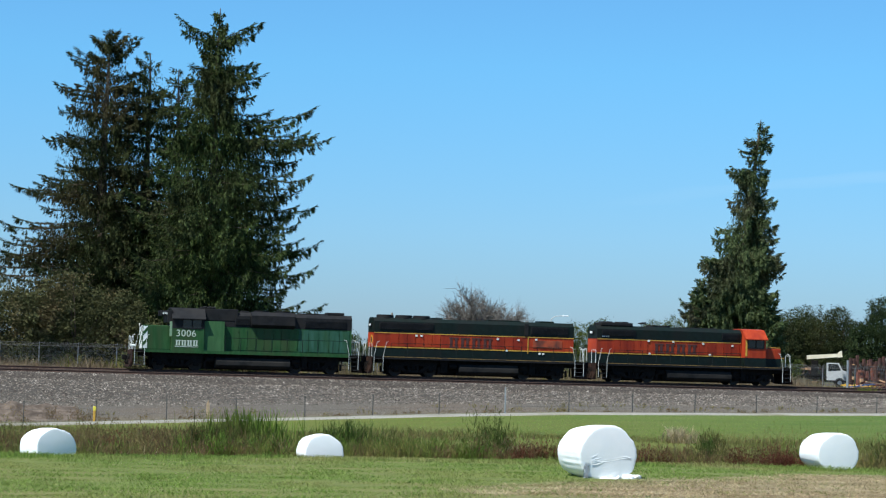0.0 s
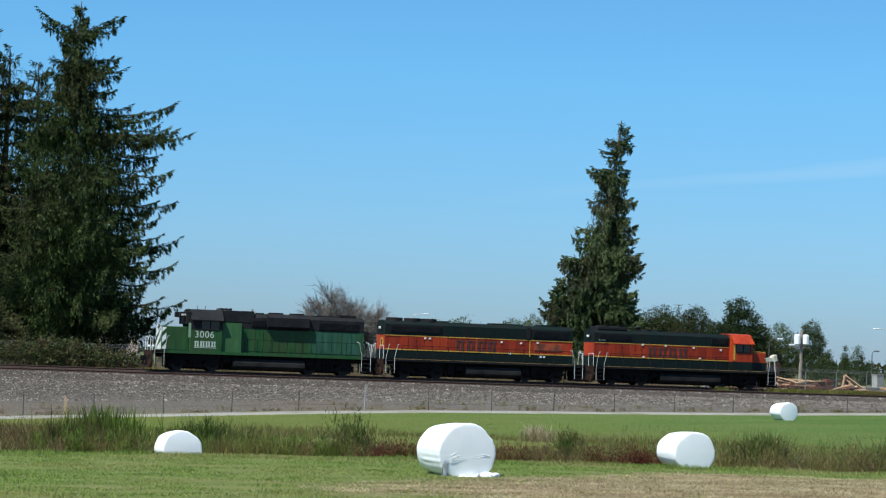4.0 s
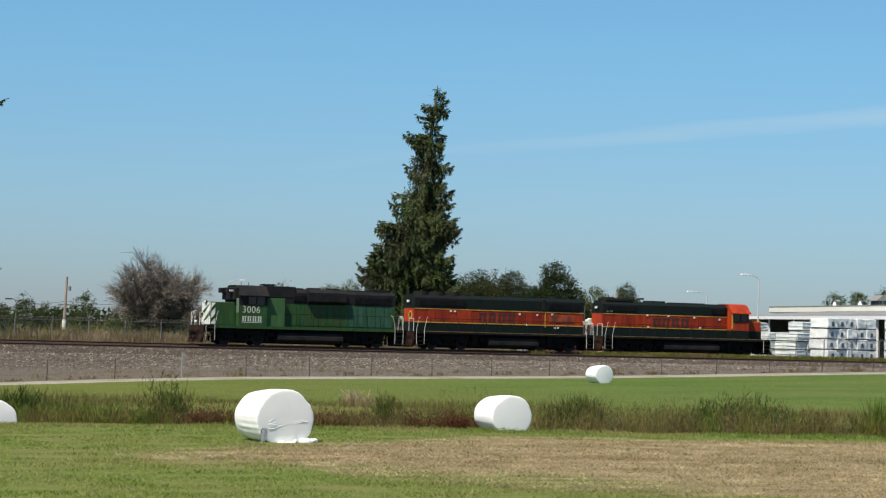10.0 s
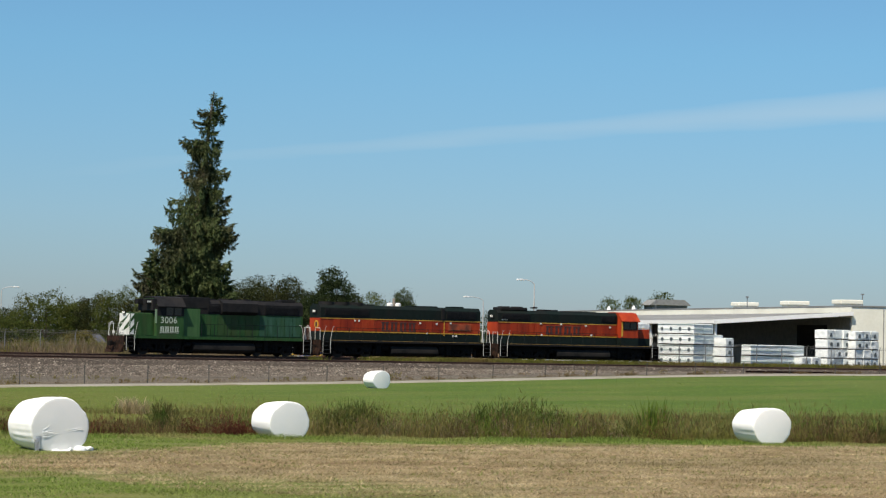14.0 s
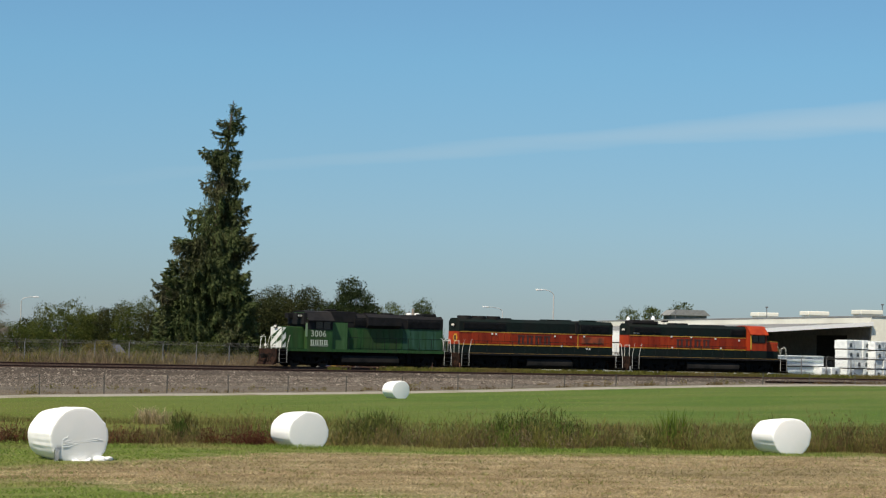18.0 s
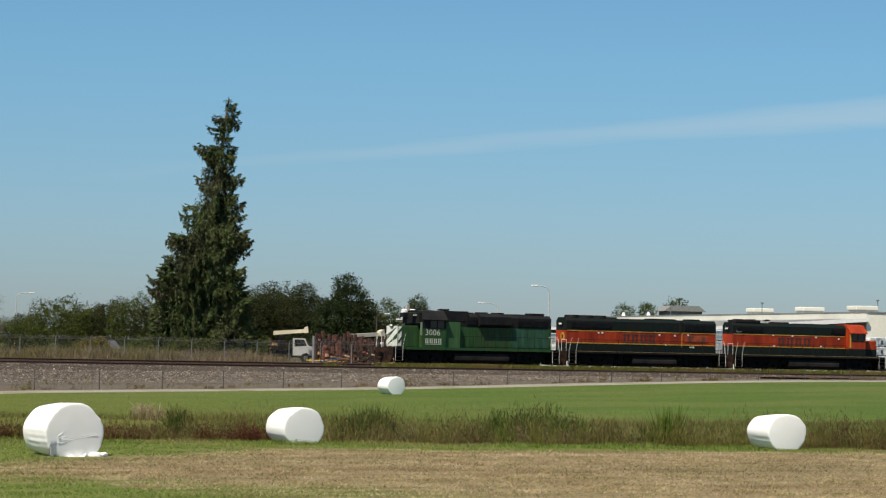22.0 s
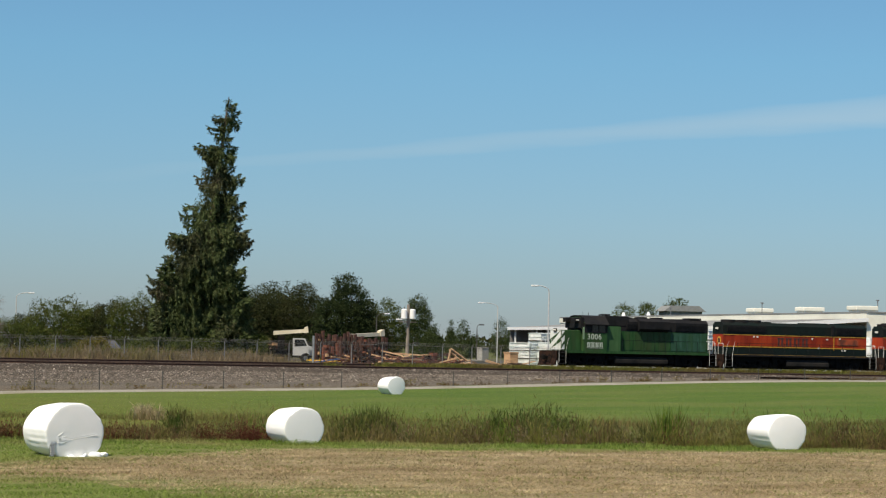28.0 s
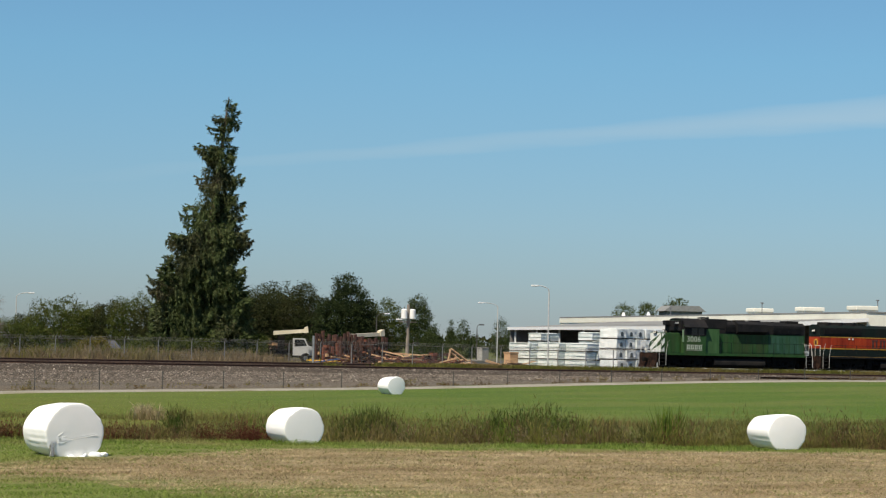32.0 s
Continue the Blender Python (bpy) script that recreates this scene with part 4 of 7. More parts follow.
# ---- plants ----
def cards(p, d, length, width, twist):
    """Long narrow leaves of one triangle each: base p, direction d, size, and a random twist about d."""
    n = len(p)
    d = d / np.linalg.norm(d, axis=1, keepdims=True)
    up = np.where(np.abs(d[:, 2:3]) > 0.9, np.array([[1.0, 0, 0]]), np.array([[0, 0, 1.0]]))
    a = np.cross(d, up)
    a /= np.linalg.norm(a, axis=1, keepdims=True)
    b = np.cross(d, a)
    s = a * np.cos(twist)[:, None] + b * np.sin(twist)[:, None]
    L, W = length[:, None], width[:, None]
    v = np.stack([p - s * W * 0.35, p + d * L * 0.42 + s * W * 0.65, p + d * L - s * W * 0.1], 1).reshape(-1, 3)
    return v, np.arange(3 * n).reshape(-1, 3)


def bars(a, b, ra, rb):
    """Four-sided tapering sticks between the points a and b."""
    d = b - a
    d = d / np.maximum(np.linalg.norm(d, axis=1, keepdims=True), 1e-6)
    up = np.where(np.abs(d[:, 2:3]) > 0.9, np.array([[1.0, 0, 0]]), np.array([[0, 0, 1.0]]))
    s = np.cross(d, up)
    s /= np.linalg.norm(s, axis=1, keepdims=True)
    q = np.cross(d, s)
    v = np.stack([a + ra[:, None] * s, a + ra[:, None] * q, a - ra[:, None] * s, a - ra[:, None] * q,
                  b + rb[:, None] * s, b + rb[:, None] * q, b - rb[:, None] * s, b - rb[:, None] * q], 1).reshape(-1, 3)
    i = np.arange(len(a))[:, None, None] * 8
    f = (i + np.array([[0, 1, 5, 4], [1, 2, 6, 5], [2, 3, 7, 6], [3, 0, 4, 7]])[None]).reshape(-1, 4)
    return v, f


def stem(pts, radii, n=9):
    """One round tapering stem through the given points."""
    a = np.arange(n) * math.tau / n
    ringv = np.stack([np.cos(a), np.sin(a), 0 * a], 1)
    v = (pts[:, None] + ringv[None] * radii[:, None, None]).reshape(-1, 3)
    i, j = np.arange(len(pts) - 1)[:, None] * n, np.arange(n)[None]
    f = np.stack([i + j, i + (j + 1) % n, i + n + (j + 1) % n, i + n + j], -1).reshape(-1, 4)
    return v, f


def conifer(name, label, at, H, widths, seed, leaf, n_br=240, lean=(0, 0), droop=0.30, long_ones=(), tassel=0.9, per_m=2.6, each=8, card=(0.5, 0.17), low=0.04, ragged=0.5, bare_top=0.0, group="", fill=0.3, lift=1.0, whorl=0.0, top_share=6):
    """A conifer: leaning trunk, sagging limbs with lifted tips, and tassels of sprays hanging from them. widths: (share of height, reach)."""
    g = np.random.default_rng(seed)
    t = thing(name, label, "tree", group, at=pose(*at))
    k = 14
    zz = np.linspace(0, 1, k)
    axis_pts = np.stack([lean[0] * zz ** 1.3 + 0.12 * np.sin(zz * 9 + seed), lean[1] * zz ** 1.3 + 0.12 * np.cos(zz * 8 + seed), zz * H], 1)
    rad = 0.02 * H * (1 - zz) ** 0.9 + 0.03
    v, f = stem(axis_pts, rad * 1.15)
    raw_mesh("trunk", v, f, M["bark"], t, smooth=True)
    hs, ws = np.array([w[0] for w in widths]), np.array([w[1] for w in widths])
    u = low + (1 - low) * (1 - np.sqrt(g.uniform(0, 1, n_br)) * 0.985)
    n_top = n_br // top_share
    u[:n_top] = g.uniform(0.74, 0.995, n_top)
    u = np.clip(u, low, 0.995)
    if whorl:
        u = np.clip((np.round(u * H / whorl) * whorl + g.normal(0, 0.10, n_br)) / H, low, 0.995)
    az = g.uniform(0, math.tau, n_br)
    # limbs come in tiers, longer in some bearings than in others
    tier = 0.5 + 0.5 * np.sin(u * H * 2.1 + 1.7 * np.sin(az * 2 + seed))
    reach = np.interp(u, hs, ws) * (1 - ragged * (0.55 * (1 - tier) + 0.45 * g.uniform(0, 1, n_br)) + 0.10 * g.uniform(0, 1, n_br) ** 3)
    for hh, aa, rr in long_ones:
        for du, da, dr in ((0, 0, 1.0), (-0.010, 5, 0.86), (0.006, -6, 0.80)):
            u, az, reach = np.append(u, hh + du), np.append(az, math.radians(aa + da)), np.append(reach, rr * dr)
    n = len(u)
    base = np.stack([np.interp(u, zz, axis_pts[:, 0]), np.interp(u, zz, axis_pts[:, 1]), u * H], 1)
    out = np.stack([np.cos(az), np.sin(az), 0 * az], 1)
    rise = np.interp(u, [0, 0.6, 0.85, 1], [0.02, 0.10, 0.30, 1.1]) * lift + g.normal(0, 0.06, n)
    sag = droop * g.uniform(0.6, 1.3, n) * np.interp(u, [0, 0.8, 1], [1.0, 0.8, 0.15])

    def along(i, s):
        L = reach[i]
        z = L * (rise[i] * s - sag[i] * s * s * 1.4 + 0.7 * sag[i] * s ** 4 * 1.6)
        p = base[i] + out[i] * (L * s)[:, None]
        p[:, 2] += z
        return p

    segs = 5
    i = np.repeat(np.arange(n), segs)
    s0 = np.tile(np.arange(segs) / segs, n)
    a, b = along(i, s0), along(i, s0 + 1 / segs)
    thick = 0.010 * reach[i] + 0.010
    v, f = bars(a, b, thick * (1 - s0), thick * (1 - s0 - 0.9 / segs))
    tagged(raw_mesh("branchwork", v, f, M["bark"], t), kind="stuff")
    # tassels
    cnt = np.maximum(2, (per_m * reach).astype(int))
    cnt = np.where(u > 1 - bare_top, np.maximum(1, cnt // 3), cnt)
    ti = np.repeat(np.arange(n), cnt)
    m = len(ti)
    s = g.uniform(0.08, 1.0, m) ** 0.75
    side = np.stack([-out[ti][:, 1], out[ti][:, 0], 0 * s], 1) * g.choice([-1.0, 1.0], m)[:, None]
    off = side * (g.uniform(0, 0.16, m) * reach[ti] * (1.08 - s))[:, None]
    root = along(ti, s) + off - np.array([[0, 0, 0.2]]) * np.linalg.norm(off, axis=1, keepdims=True)
    long = tassel * g.uniform(0.3, 1.25, m) * np.interp(u[ti], [0, 0.85, 1], [1, 0.75, 0.35]) * (0.12 + 0.88 * np.sin(np.clip(s, 0, 1) * math.pi * 0.96))
    q = np.repeat(np.arange(m), each)
    w = g.uniform(0, 1, len(q))
    drift = (out[ti] * 0.12 + side * 0.06)[q]
    p = root[q] + drift * (w * long[q])[:, None] + np.array([[0, 0, -1.0]]) * (w * long[q])[:, None] + g.normal(0, 0.045, (len(q), 3))
    d = out[ti][q] * (g.uniform(0.05, 0.3, len(q)) + 0.5 * s[q] ** 3)[:, None] + side[q] * 0.08 + g.normal(0, 0.16, (len(q), 3)) + np.array([[0, 0, -1.0]]) * (0.25 + 0.9 * w)[:, None]
    # sprays that lie along the limbs
    ci = np.repeat(np.arange(n), np.maximum(8, (46 * reach).astype(int)))
    cs = g.uniform(0.1, 1.03, len(ci))
    pc = along(ci, cs) + g.normal(0, 1, (len(ci), 3)) * (0.05 + 0.24 * np.clip(1 - cs, 0, 1))[:, None] * np.array([[1, 1, 0.35]])
    dc = out[ci] + g.normal(0, 0.28, (len(ci), 3)) + np.array([[0, 0, 0.15]])
    # the shaded inner mass
    k = int(fill * len(q))
    uf = low + (0.985 - bare_top - low) * (1 - np.sqrt(g.uniform(0, 1, k)))
    af = g.uniform(0, math.tau, k)
    rf = np.interp(uf, hs, ws) * np.sqrt(g.uniform(0.02, 1, k)) * (0.56 + 0.14 * np.sin(3 * af + 17 * uf) + 0.10 * np.sin(5 * af - 43 * uf))
    pf = np.stack([np.interp(uf, zz, axis_pts[:, 0]) + np.cos(af) * rf, np.interp(uf, zz, axis_pts[:, 1]) + np.sin(af) * rf, uf * H - droop * 0.5 * rf], 1)
    df = g.normal(0, 0.4, (k, 3)) + np.array([[0, 0, -0.8]])
    p, d = np.concatenate([p, pc, pf]), np.concatenate([d, dc, df])
    p[:, 2] = np.maximum(p[:, 2], 0.05)
    m = len(p)
    size = g.uniform(0.55, 1.35, m)
    v, f = cards(p, d, card[0] * size, card[1] * size * g.uniform(0.7, 1.4, m), g.uniform(0, math.pi, m))
    raw_mesh("crown", v, f, leaf, t)
    return t


def broadleaf(name, label, at, blobs, seed, leaf, n=5000, size=0.30, trunk=None, group="", category="tree", bark=None):
    """A leafy tree or shrub: stems that reach into uneven clumps of small leaves. blobs: (x, y, z, rx, ry, rz)."""
    g = np.random.default_rng(seed)
    t = thing(name, label, category, group, at=pose(*at))
    B = np.array(blobs, float)
    n, size = int(n * 1.2), size * 0.85
    vol = np.prod(B[:, 3:], axis=1) ** (2 / 3)
    # clumps on the skin of each blob
    nc = max(30, n // 22)
    k = g.choice(len(B), nc, p=vol / vol.sum())
    dirs = g.normal(0, 1, (nc, 3))
    dirs /= np.linalg.norm(dirs, axis=1, keepdims=True)
    rr = g.uniform(0.6, 1.02, nc)[:, None]
    c = B[k, :3] + dirs * B[k, 3:] * rr
    c[:, 2] = np.maximum(c[:, 2], 0.12)
    q = g.choice(nc, n)
    spread = size * g.uniform(0.8, 1.9, nc)[q][:, None]
    p = c[q] + g.normal(0, 1, (n, 3)) * spread * np.array([[1, 1, 0.7]])
    p[:, 2] = np.maximum(p[:, 2], 0.02)
    d = g.normal(0, 1, (n, 3)) + dirs[q] * 0.7 + np.array([[0, 0, -0.25]])
    s = g.uniform(0.6, 1.4, n) * size
    v, f = cards(p, d, s, s * g.uniform(0.45, 0.75, n), g.uniform(0, math.pi, n))
    crown = raw_mesh("crown", v, f, leaf, t)
    # stems
    m = 14 if trunk else 9
    pick = g.choice(nc, m, replace=False)
    tip = c[pick]
    top = B[np.argmax(B[:, 2]), :3]
    fork = np.array([top[0] * 0.5, top[1] * 0.5, 0.35 * B[:, 2].max()]) if trunk else np.array([0, 0, 0.05])
    r0 = trunk or 0.05
    a = np.concatenate([[[0, 0, 0]], np.repeat(fork[None], m, 0)])
    b = np.concatenate([[fork], tip])
    mid = (a + b) / 2 + np.concatenate([[[0, 0, 0]], g.normal(0, 0.12, (m, 3))])
    ra = np.concatenate([[r0], np.full(m, r0 * 0.45)])
    aa, bb = np.concatenate([a, mid]), np.concatenate([mid, b])
    v, f = bars(aa, bb, np.concatenate([ra, ra * 0.75]), np.concatenate([ra * 0.75, ra * np.where(np.arange(m + 1) == 0, 0.7, 0.2)]))
    raw_mesh("trunk" if trunk else "stems", v, f, bark or M["bark"], t)
    return t


def bare_tree(name, label, at, H, W, seed):
    """A leafless dome: many stems that arch outwards, each with finer and finer twigs."""
    g = np.random.default_rng(seed)
    t = thing(name, label, "tree", at=pose(*at))

    def arcs(base, head, L, r, n):
        """Polylines of n steps that start along head and bend over by their own weight."""
        A, B, R = [], [], []
        p, d = base.copy(), head / np.linalg.norm(head, axis=1, keepdims=True)
        for k in range(n):
            q = p + d * (L / n)[:, None]
            A.append(p), B.append(q), R.append(r * (1 - 0.75 * k / n))
            p = q
            d = d + g.normal(0, 0.07, d.shape) + np.array([[0, 0, -0.10]]) * (k / n)
            d = d / np.linalg.norm(d, axis=1, keepdims=True)
        return A, B, R

    def forks(A, B, count, wide, shrink, L, r):
        """New twigs along the outer part of older ones."""
        k = len(A)
        i = np.tile(np.arange(len(A[0])), count)
        s = g.integers(int(k * 0.35), k, len(i))
        a = np.stack(A)[s, i]
        d = (np.stack(B) - np.stack(A))[s, i]
        d = d / np.linalg.norm(d, axis=1, keepdims=True) + g.normal(0, wide, d.shape)
        return a, d, L[i] * shrink * g.uniform(0.6, 1.2, len(i)), np.full(len(i), r)

    n = 50
    az, out = g.uniform(0, math.tau, n), np.sqrt(g.uniform(0, 1, n))
    head = np.stack([np.cos(az) * out * W / H * 0.74, np.sin(az) * out * W / H * 0.74, np.ones(n)], 1)
    base = np.stack([np.cos(az) * 0.25 * out, np.sin(az) * 0.25 * out, 0 * az], 1)
    L0 = H * (0.80 - 0.12 * out) * g.uniform(0.8, 1.05, n)
    everything = []
    lv = arcs(base, head, L0, np.full(n, 0.065), 8)
    everything.append(lv)
    L1, r1 = L0, 0.028
    for count, wide, shrink, r in ((9, 0.36, 0.42, 0.030), (7, 0.38, 0.52, 0.022)):
        a, d, L1, rr = forks(lv[0], lv[1], count, wide, shrink, L1, r)
        lv = arcs(a, d, L1, rr, 3)
        everything.append(lv)
    a, d, L1, rr = forks(lv[0], lv[1], 13, 0.45, 0.85, L1, 0.02)
    v, f = cards(a, d, L1, np.full(len(L1), 0.030), g.uniform(0, math.pi, len(L1)))
    tagged(raw_mesh("twig_spray", v, f, M["twig"], t), kind="stuff")
    A = np.concatenate([x for e in everything for x in e[0]])
    B = np.concatenate([x for e in everything for x in e[1]])
    R = np.concatenate([x for e in everything for x in e[2]])
    v, f = bars(A, B, np.maximum(R, 0.017), np.maximum(R * 0.85, 0.015))
    tagged(raw_mesh("branchwork", v, f, M["twig"], t), kind="stuff")
    return t


def blades(name, label, pts, height, width, material, category, lean=0.35, seed=1, heads=0.0):
    """Standing grass and weeds: bent tapering blades."""
    g = np.random.default_rng(seed)
    n = len(pts)
    h, w = height * g.uniform(0.55, 1.3, n), width * g.uniform(0.6, 1.4, n)
    a = g.uniform(0, math.tau, n)
    s = np.stack([np.cos(a), np.sin(a), 0 * a], 1)
    b = g.uniform(0, math.tau, n)
    ln = np.stack([np.cos(b), np.sin(b), 0 * b], 1) * (h * lean * g.uniform(0.1, 1.3, n))[:, None]
    z = np.array([[0, 0, 1.0]])
    m = pts + ln * 0.35 + z * (h * 0.55)[:, None]
    tip = pts + ln + z * (h * (1 - 0.1 * lean))[:, None]
    v = np.stack([pts - s * w[:, None] * 0.5, pts + s * w[:, None] * 0.5, m + s * w[:, None] * (0.42 + heads), m - s * w[:, None] * (0.42 + heads),
                  tip + s * w[:, None] * (0.06 + heads * 0.5), tip - s * w[:, None] * (0.06 + heads * 0.5)], 1).reshape(-1, 3)
    i = np.arange(n)[:, None, None] * 6
    f = (i + np.array([[0, 1, 2, 3], [3, 2, 4, 5]])[None]).reshape(-1, 4)
    return tagged(raw_mesh(name, v, f, material), label, category, kind="stuff")


def scatter(n, x0, x1, y0, y1, seed, clump=None):
    g = np.random.default_rng(seed)
    x, y = g.uniform(x0, x1, n), g.uniform(y0, y1, n)
    if clump:
        keep = lumps(x, y, clump[0], seed) + g.normal(0, 0.12, n) > clump[1]
        x, y = x[keep], y[keep]
    return np.stack([x, y, ground_z(x, y) - 0.02], 1)


def sector(n, y0, y1, seed, near=4.5, far=41.0):
    """Points spread over the strip of ground between two bearings."""
    g = np.random.default_rng(seed)
    y = y0 + (y1 - y0) * g.uniform(0, 1, n)
    x = y * np.tan(np.radians(g.uniform(near, far, n)))
    return x, y, g


def turf(name, label, x, y, height, width, material, seed, lean=0.9):
    """Short upright blades of one triangle each."""
    g = np.random.default_rng(seed)
    n = len(x)
    p = np.stack([x, y, ground_z(x, y) - 0.01], 1)
    a = g.uniform(0, math.tau, n)
    s = np.stack([np.cos(a), np.sin(a), 0 * a], 1) * (width * g.uniform(0.6, 1.4, n))[:, None]
    h = height * g.uniform(0.4, 1.3, n)
    t = p + np.stack([g.normal(0, lean, n) * h, g.normal(0, lean, n) * h, h], 1)
    v = np.stack([p - s, p + s, t], 1).reshape(-1, 3)
    return tagged(raw_mesh(name, v, np.arange(3 * n).reshape(-1, 3), material), label, "grass", kind="stuff")


def straw_share(x, y):
    """How far a spot lies in the dry stubble band, 0 to 1."""
    w = 3.0 * lumps(x, y, 0.35, 9)
    q = y + np.maximum(x - 22, 0) * 0.22 + w
    return smooth(68.2, 66.4, q) * smooth(70.5, 79.5, y + 1.35 * x + 2 * w) * smooth(-44.5, -40.5, 0.75 * x - y - w)


def patch(n, cx, cy, rx, ry, seed):
    g = np.random.default_rng(seed)
    x, y = cx + g.normal(0, rx, n), cy + g.normal(0, ry, n)
    return np.stack([x, y, ground_z(x, y) - 0.02], 1)
# ---- trees ----
YARD_Z = 1.08
conifer("spruce", "tall dark spruce with long sagging limbs behind the railway", (36.10, 196.60, 0.9), 30.75, [(0, 7.0), (0.2, 8.4), (0.4, 8.0), (0.55, 6.6), (0.66, 4.7), (0.76, 3.3), (0.86, 2.2), (0.94, 1.3), (1, 0.12)], 11, M["needle"],
        n_br=300, per_m=5.0, each=17, tassel=1.2, droop=0.36, card=(0.32, 0.075), ragged=0.55, fill=0.55, whorl=1.15, lift=1.0,
        long_ones=[(0.675, -5, 8.2), (0.70, 6, 5.8), (0.63, -8, 9.6), (0.635, 3, 8.6), (0.60, 12, 7.6), (0.80, -15, 4.0), (0.83, 8, 3.5), (0.905, 172, 3.4), (0.905, 8, 3.7), (0.55, -10, 8.0), (0.46, 4, 8.6), (0.37, 5, 9.2), (0.3, -8, 8.4), (0.21, -4, 9.4), (0.5, 12, 7.6), (0.15, 8, 8.8)], group="spruces")
conifer("spruce", "tall spruce with a thin brownish crown beside its neighbours", (28.10, 205.00, 0.9), 29.5, [(0, 10.5), (0.25, 9.6), (0.45, 7.0), (0.6, 5.6), (0.75, 4.2), (0.9, 2.4), (1, 0.2)], 12, M["thin_needle"],
        n_br=260, per_m=4.4, each=12, tassel=0.9, droop=0.26, card=(0.32, 0.075), ragged=0.45, fill=0.55, whorl=1.15, lift=1.1, long_ones=[(0.37, 175, 10.4), (0.42, 190, 9.2), (0.52, 180, 7.4), (0.66, 172, 4.9), (0.8, 184, 4.4), (0.3, 185, 11.5), (0.88, 178, 3.4), (0.92, 2, 2.6)], group="spruces")
conifer("spruce", "spruce crowded between two taller ones", (31.95, 206.42, 0.9), 27.8, [(0, 8), (0.3, 8), (0.6, 6), (0.8, 3.7), (0.93, 2.0), (1, 0.2)], 13, M["needle"], n_br=210, per_m=4.4, each=12, tassel=1.1, droop=0.32, card=(0.32, 0.075), group="spruces", fill=0.5, whorl=1.2)
conifer("spruce", "spruce with a short broken top between its neighbours", (35.0, 208.98, 0.9), 26.8, [(0, 7), (0.5, 6), (0.8, 3.8), (1, 0.4)], 14, M["needle"], n_br=150, per_m=3.6, each=9, tassel=1.1, droop=0.3, card=(0.34, 0.08), group="spruces", fill=0.5, whorl=1.2)
conifer("cedar", "narrow leaning cedar with a ragged thin top behind the fence", (90.06, 213.81, 1.0), 25.75, [(0, 5.2), (0.1, 5.6), (0.22, 5.1), (0.32, 4.7), (0.42, 4.2), (0.5, 3.9), (0.6, 3.1), (0.7, 2.5), (0.79, 2.1), (0.82, 1.0), (0.86, 0.7), (0.92, 0.85), (0.96, 0.4), (1, 0.05)], 21, M["cedar"],
        n_br=470, per_m=6.5, each=14, lean=(2.2, -1.2), droop=0.55, tassel=1.05, card=(0.34, 0.085), fill=0.34, ragged=0.5, top_share=14, whorl=0.9, bare_top=0.18, low=0.01, lift=0.8, long_ones=[(0.865, 175, 1.5), (0.885, 5, 1.6), (0.92, 10, 1.5), (0.90, 185, 1.3), (0.95, 8, 1.0), (0.80, 178, 2.7), (0.335, 178, 5.6), (0.30, 186, 5.8)])
conifer("cedar_sucker", "lower leaning cedar stem against the tall cedar", (87.68, 213.71, 1.0), 10.09, [(0, 2.6), (0.4, 2.6), (0.8, 1.5), (1, 0.3)], 22, M["cedar"], n_br=150, per_m=6, each=10, lean=(-0.7, 0.4), droop=0.4, tassel=1.0, card=(0.40, 0.14), low=0.01)
conifer("cedar_sucker", "lower cedar stem with drooping sprays at the fence", (92.40, 210.63, 1.0), 8.98, [(0, 2.3), (0.5, 2.2), (0.8, 1.5), (1, 0.3)], 23, M["cedar"], n_br=140, per_m=6, each=10, droop=0.4, tassel=1.0, card=(0.40, 0.14), low=0.01)


def bush(label, at, blobs, seed, leaf, n, size=0.3, trunk=None, name="shrub", category="shrub", group=""):
    return broadleaf(name, label, at, blobs, seed, leaf, n, size, trunk, group, category)


# the drooping thicket before the spruces
bush("tall grey-green thicket drooping before the spruces", (25.14, 192.36, 0.9), [(-5, 0, 3.2, 3.6, 2, 3.6), (-1, 0.4, 4.2, 3.2, 2, 4.3), (2.6, 0.2, 3.4, 2.8, 2, 3.4), (5, 0, 2.4, 2.2, 1.6, 2.4)], 31, M["greyleaf"], 26000, 0.24, 0.2, "thicket", "shrub")
bush("tall grey-green thicket drooping before the spruces", (19.48, 194.02, 0.9), [(-4, 0, 3.4, 3.6, 2, 3.7), (0, 0.4, 3.6, 3.2, 2, 3.8), (3, 0, 3.8, 2.6, 2, 3.8)], 32, M["greyleaf"], 22000, 0.24, 0.2, "thicket", "shrub")
# the bramble hedge at the track
for k, (x, y) in enumerate(((29.64, 185.65), (31.76, 185.30), (33.67, 184.96), (35.69, 185.09), (37.61, 184.71))):
    h = (2.5, 2.7, 2.9, 2.6, 2.0)[k]
    bush("dense bramble hedge with reddish leaves at the railway", (x, y, 0.85), [(-0.9, 0, h * 0.5, 1.5, 1.1, h * 0.5), (0.8, 0.2, h * 0.46, 1.5, 1.1, h * 0.5)], 40 + k, M["bramble"], 4200, 0.2, None, "bramble", "hedge", "bramble hedge")
bare_tree("leafless_tree", "leafless round-headed tree with arching grey twigs", (64.78, 212.34, 1.0), 8.2, 7.4, 51)
bush("scrubby green undergrowth below a leafless tree", (62.51, 211.97, 1.0), [(-1, 0, 1.4, 1.8, 1.2, 1.4), (1.2, 0, 1.1, 1.6, 1.2, 1.3)], 52, M["leaf"], 2600, 0.22)
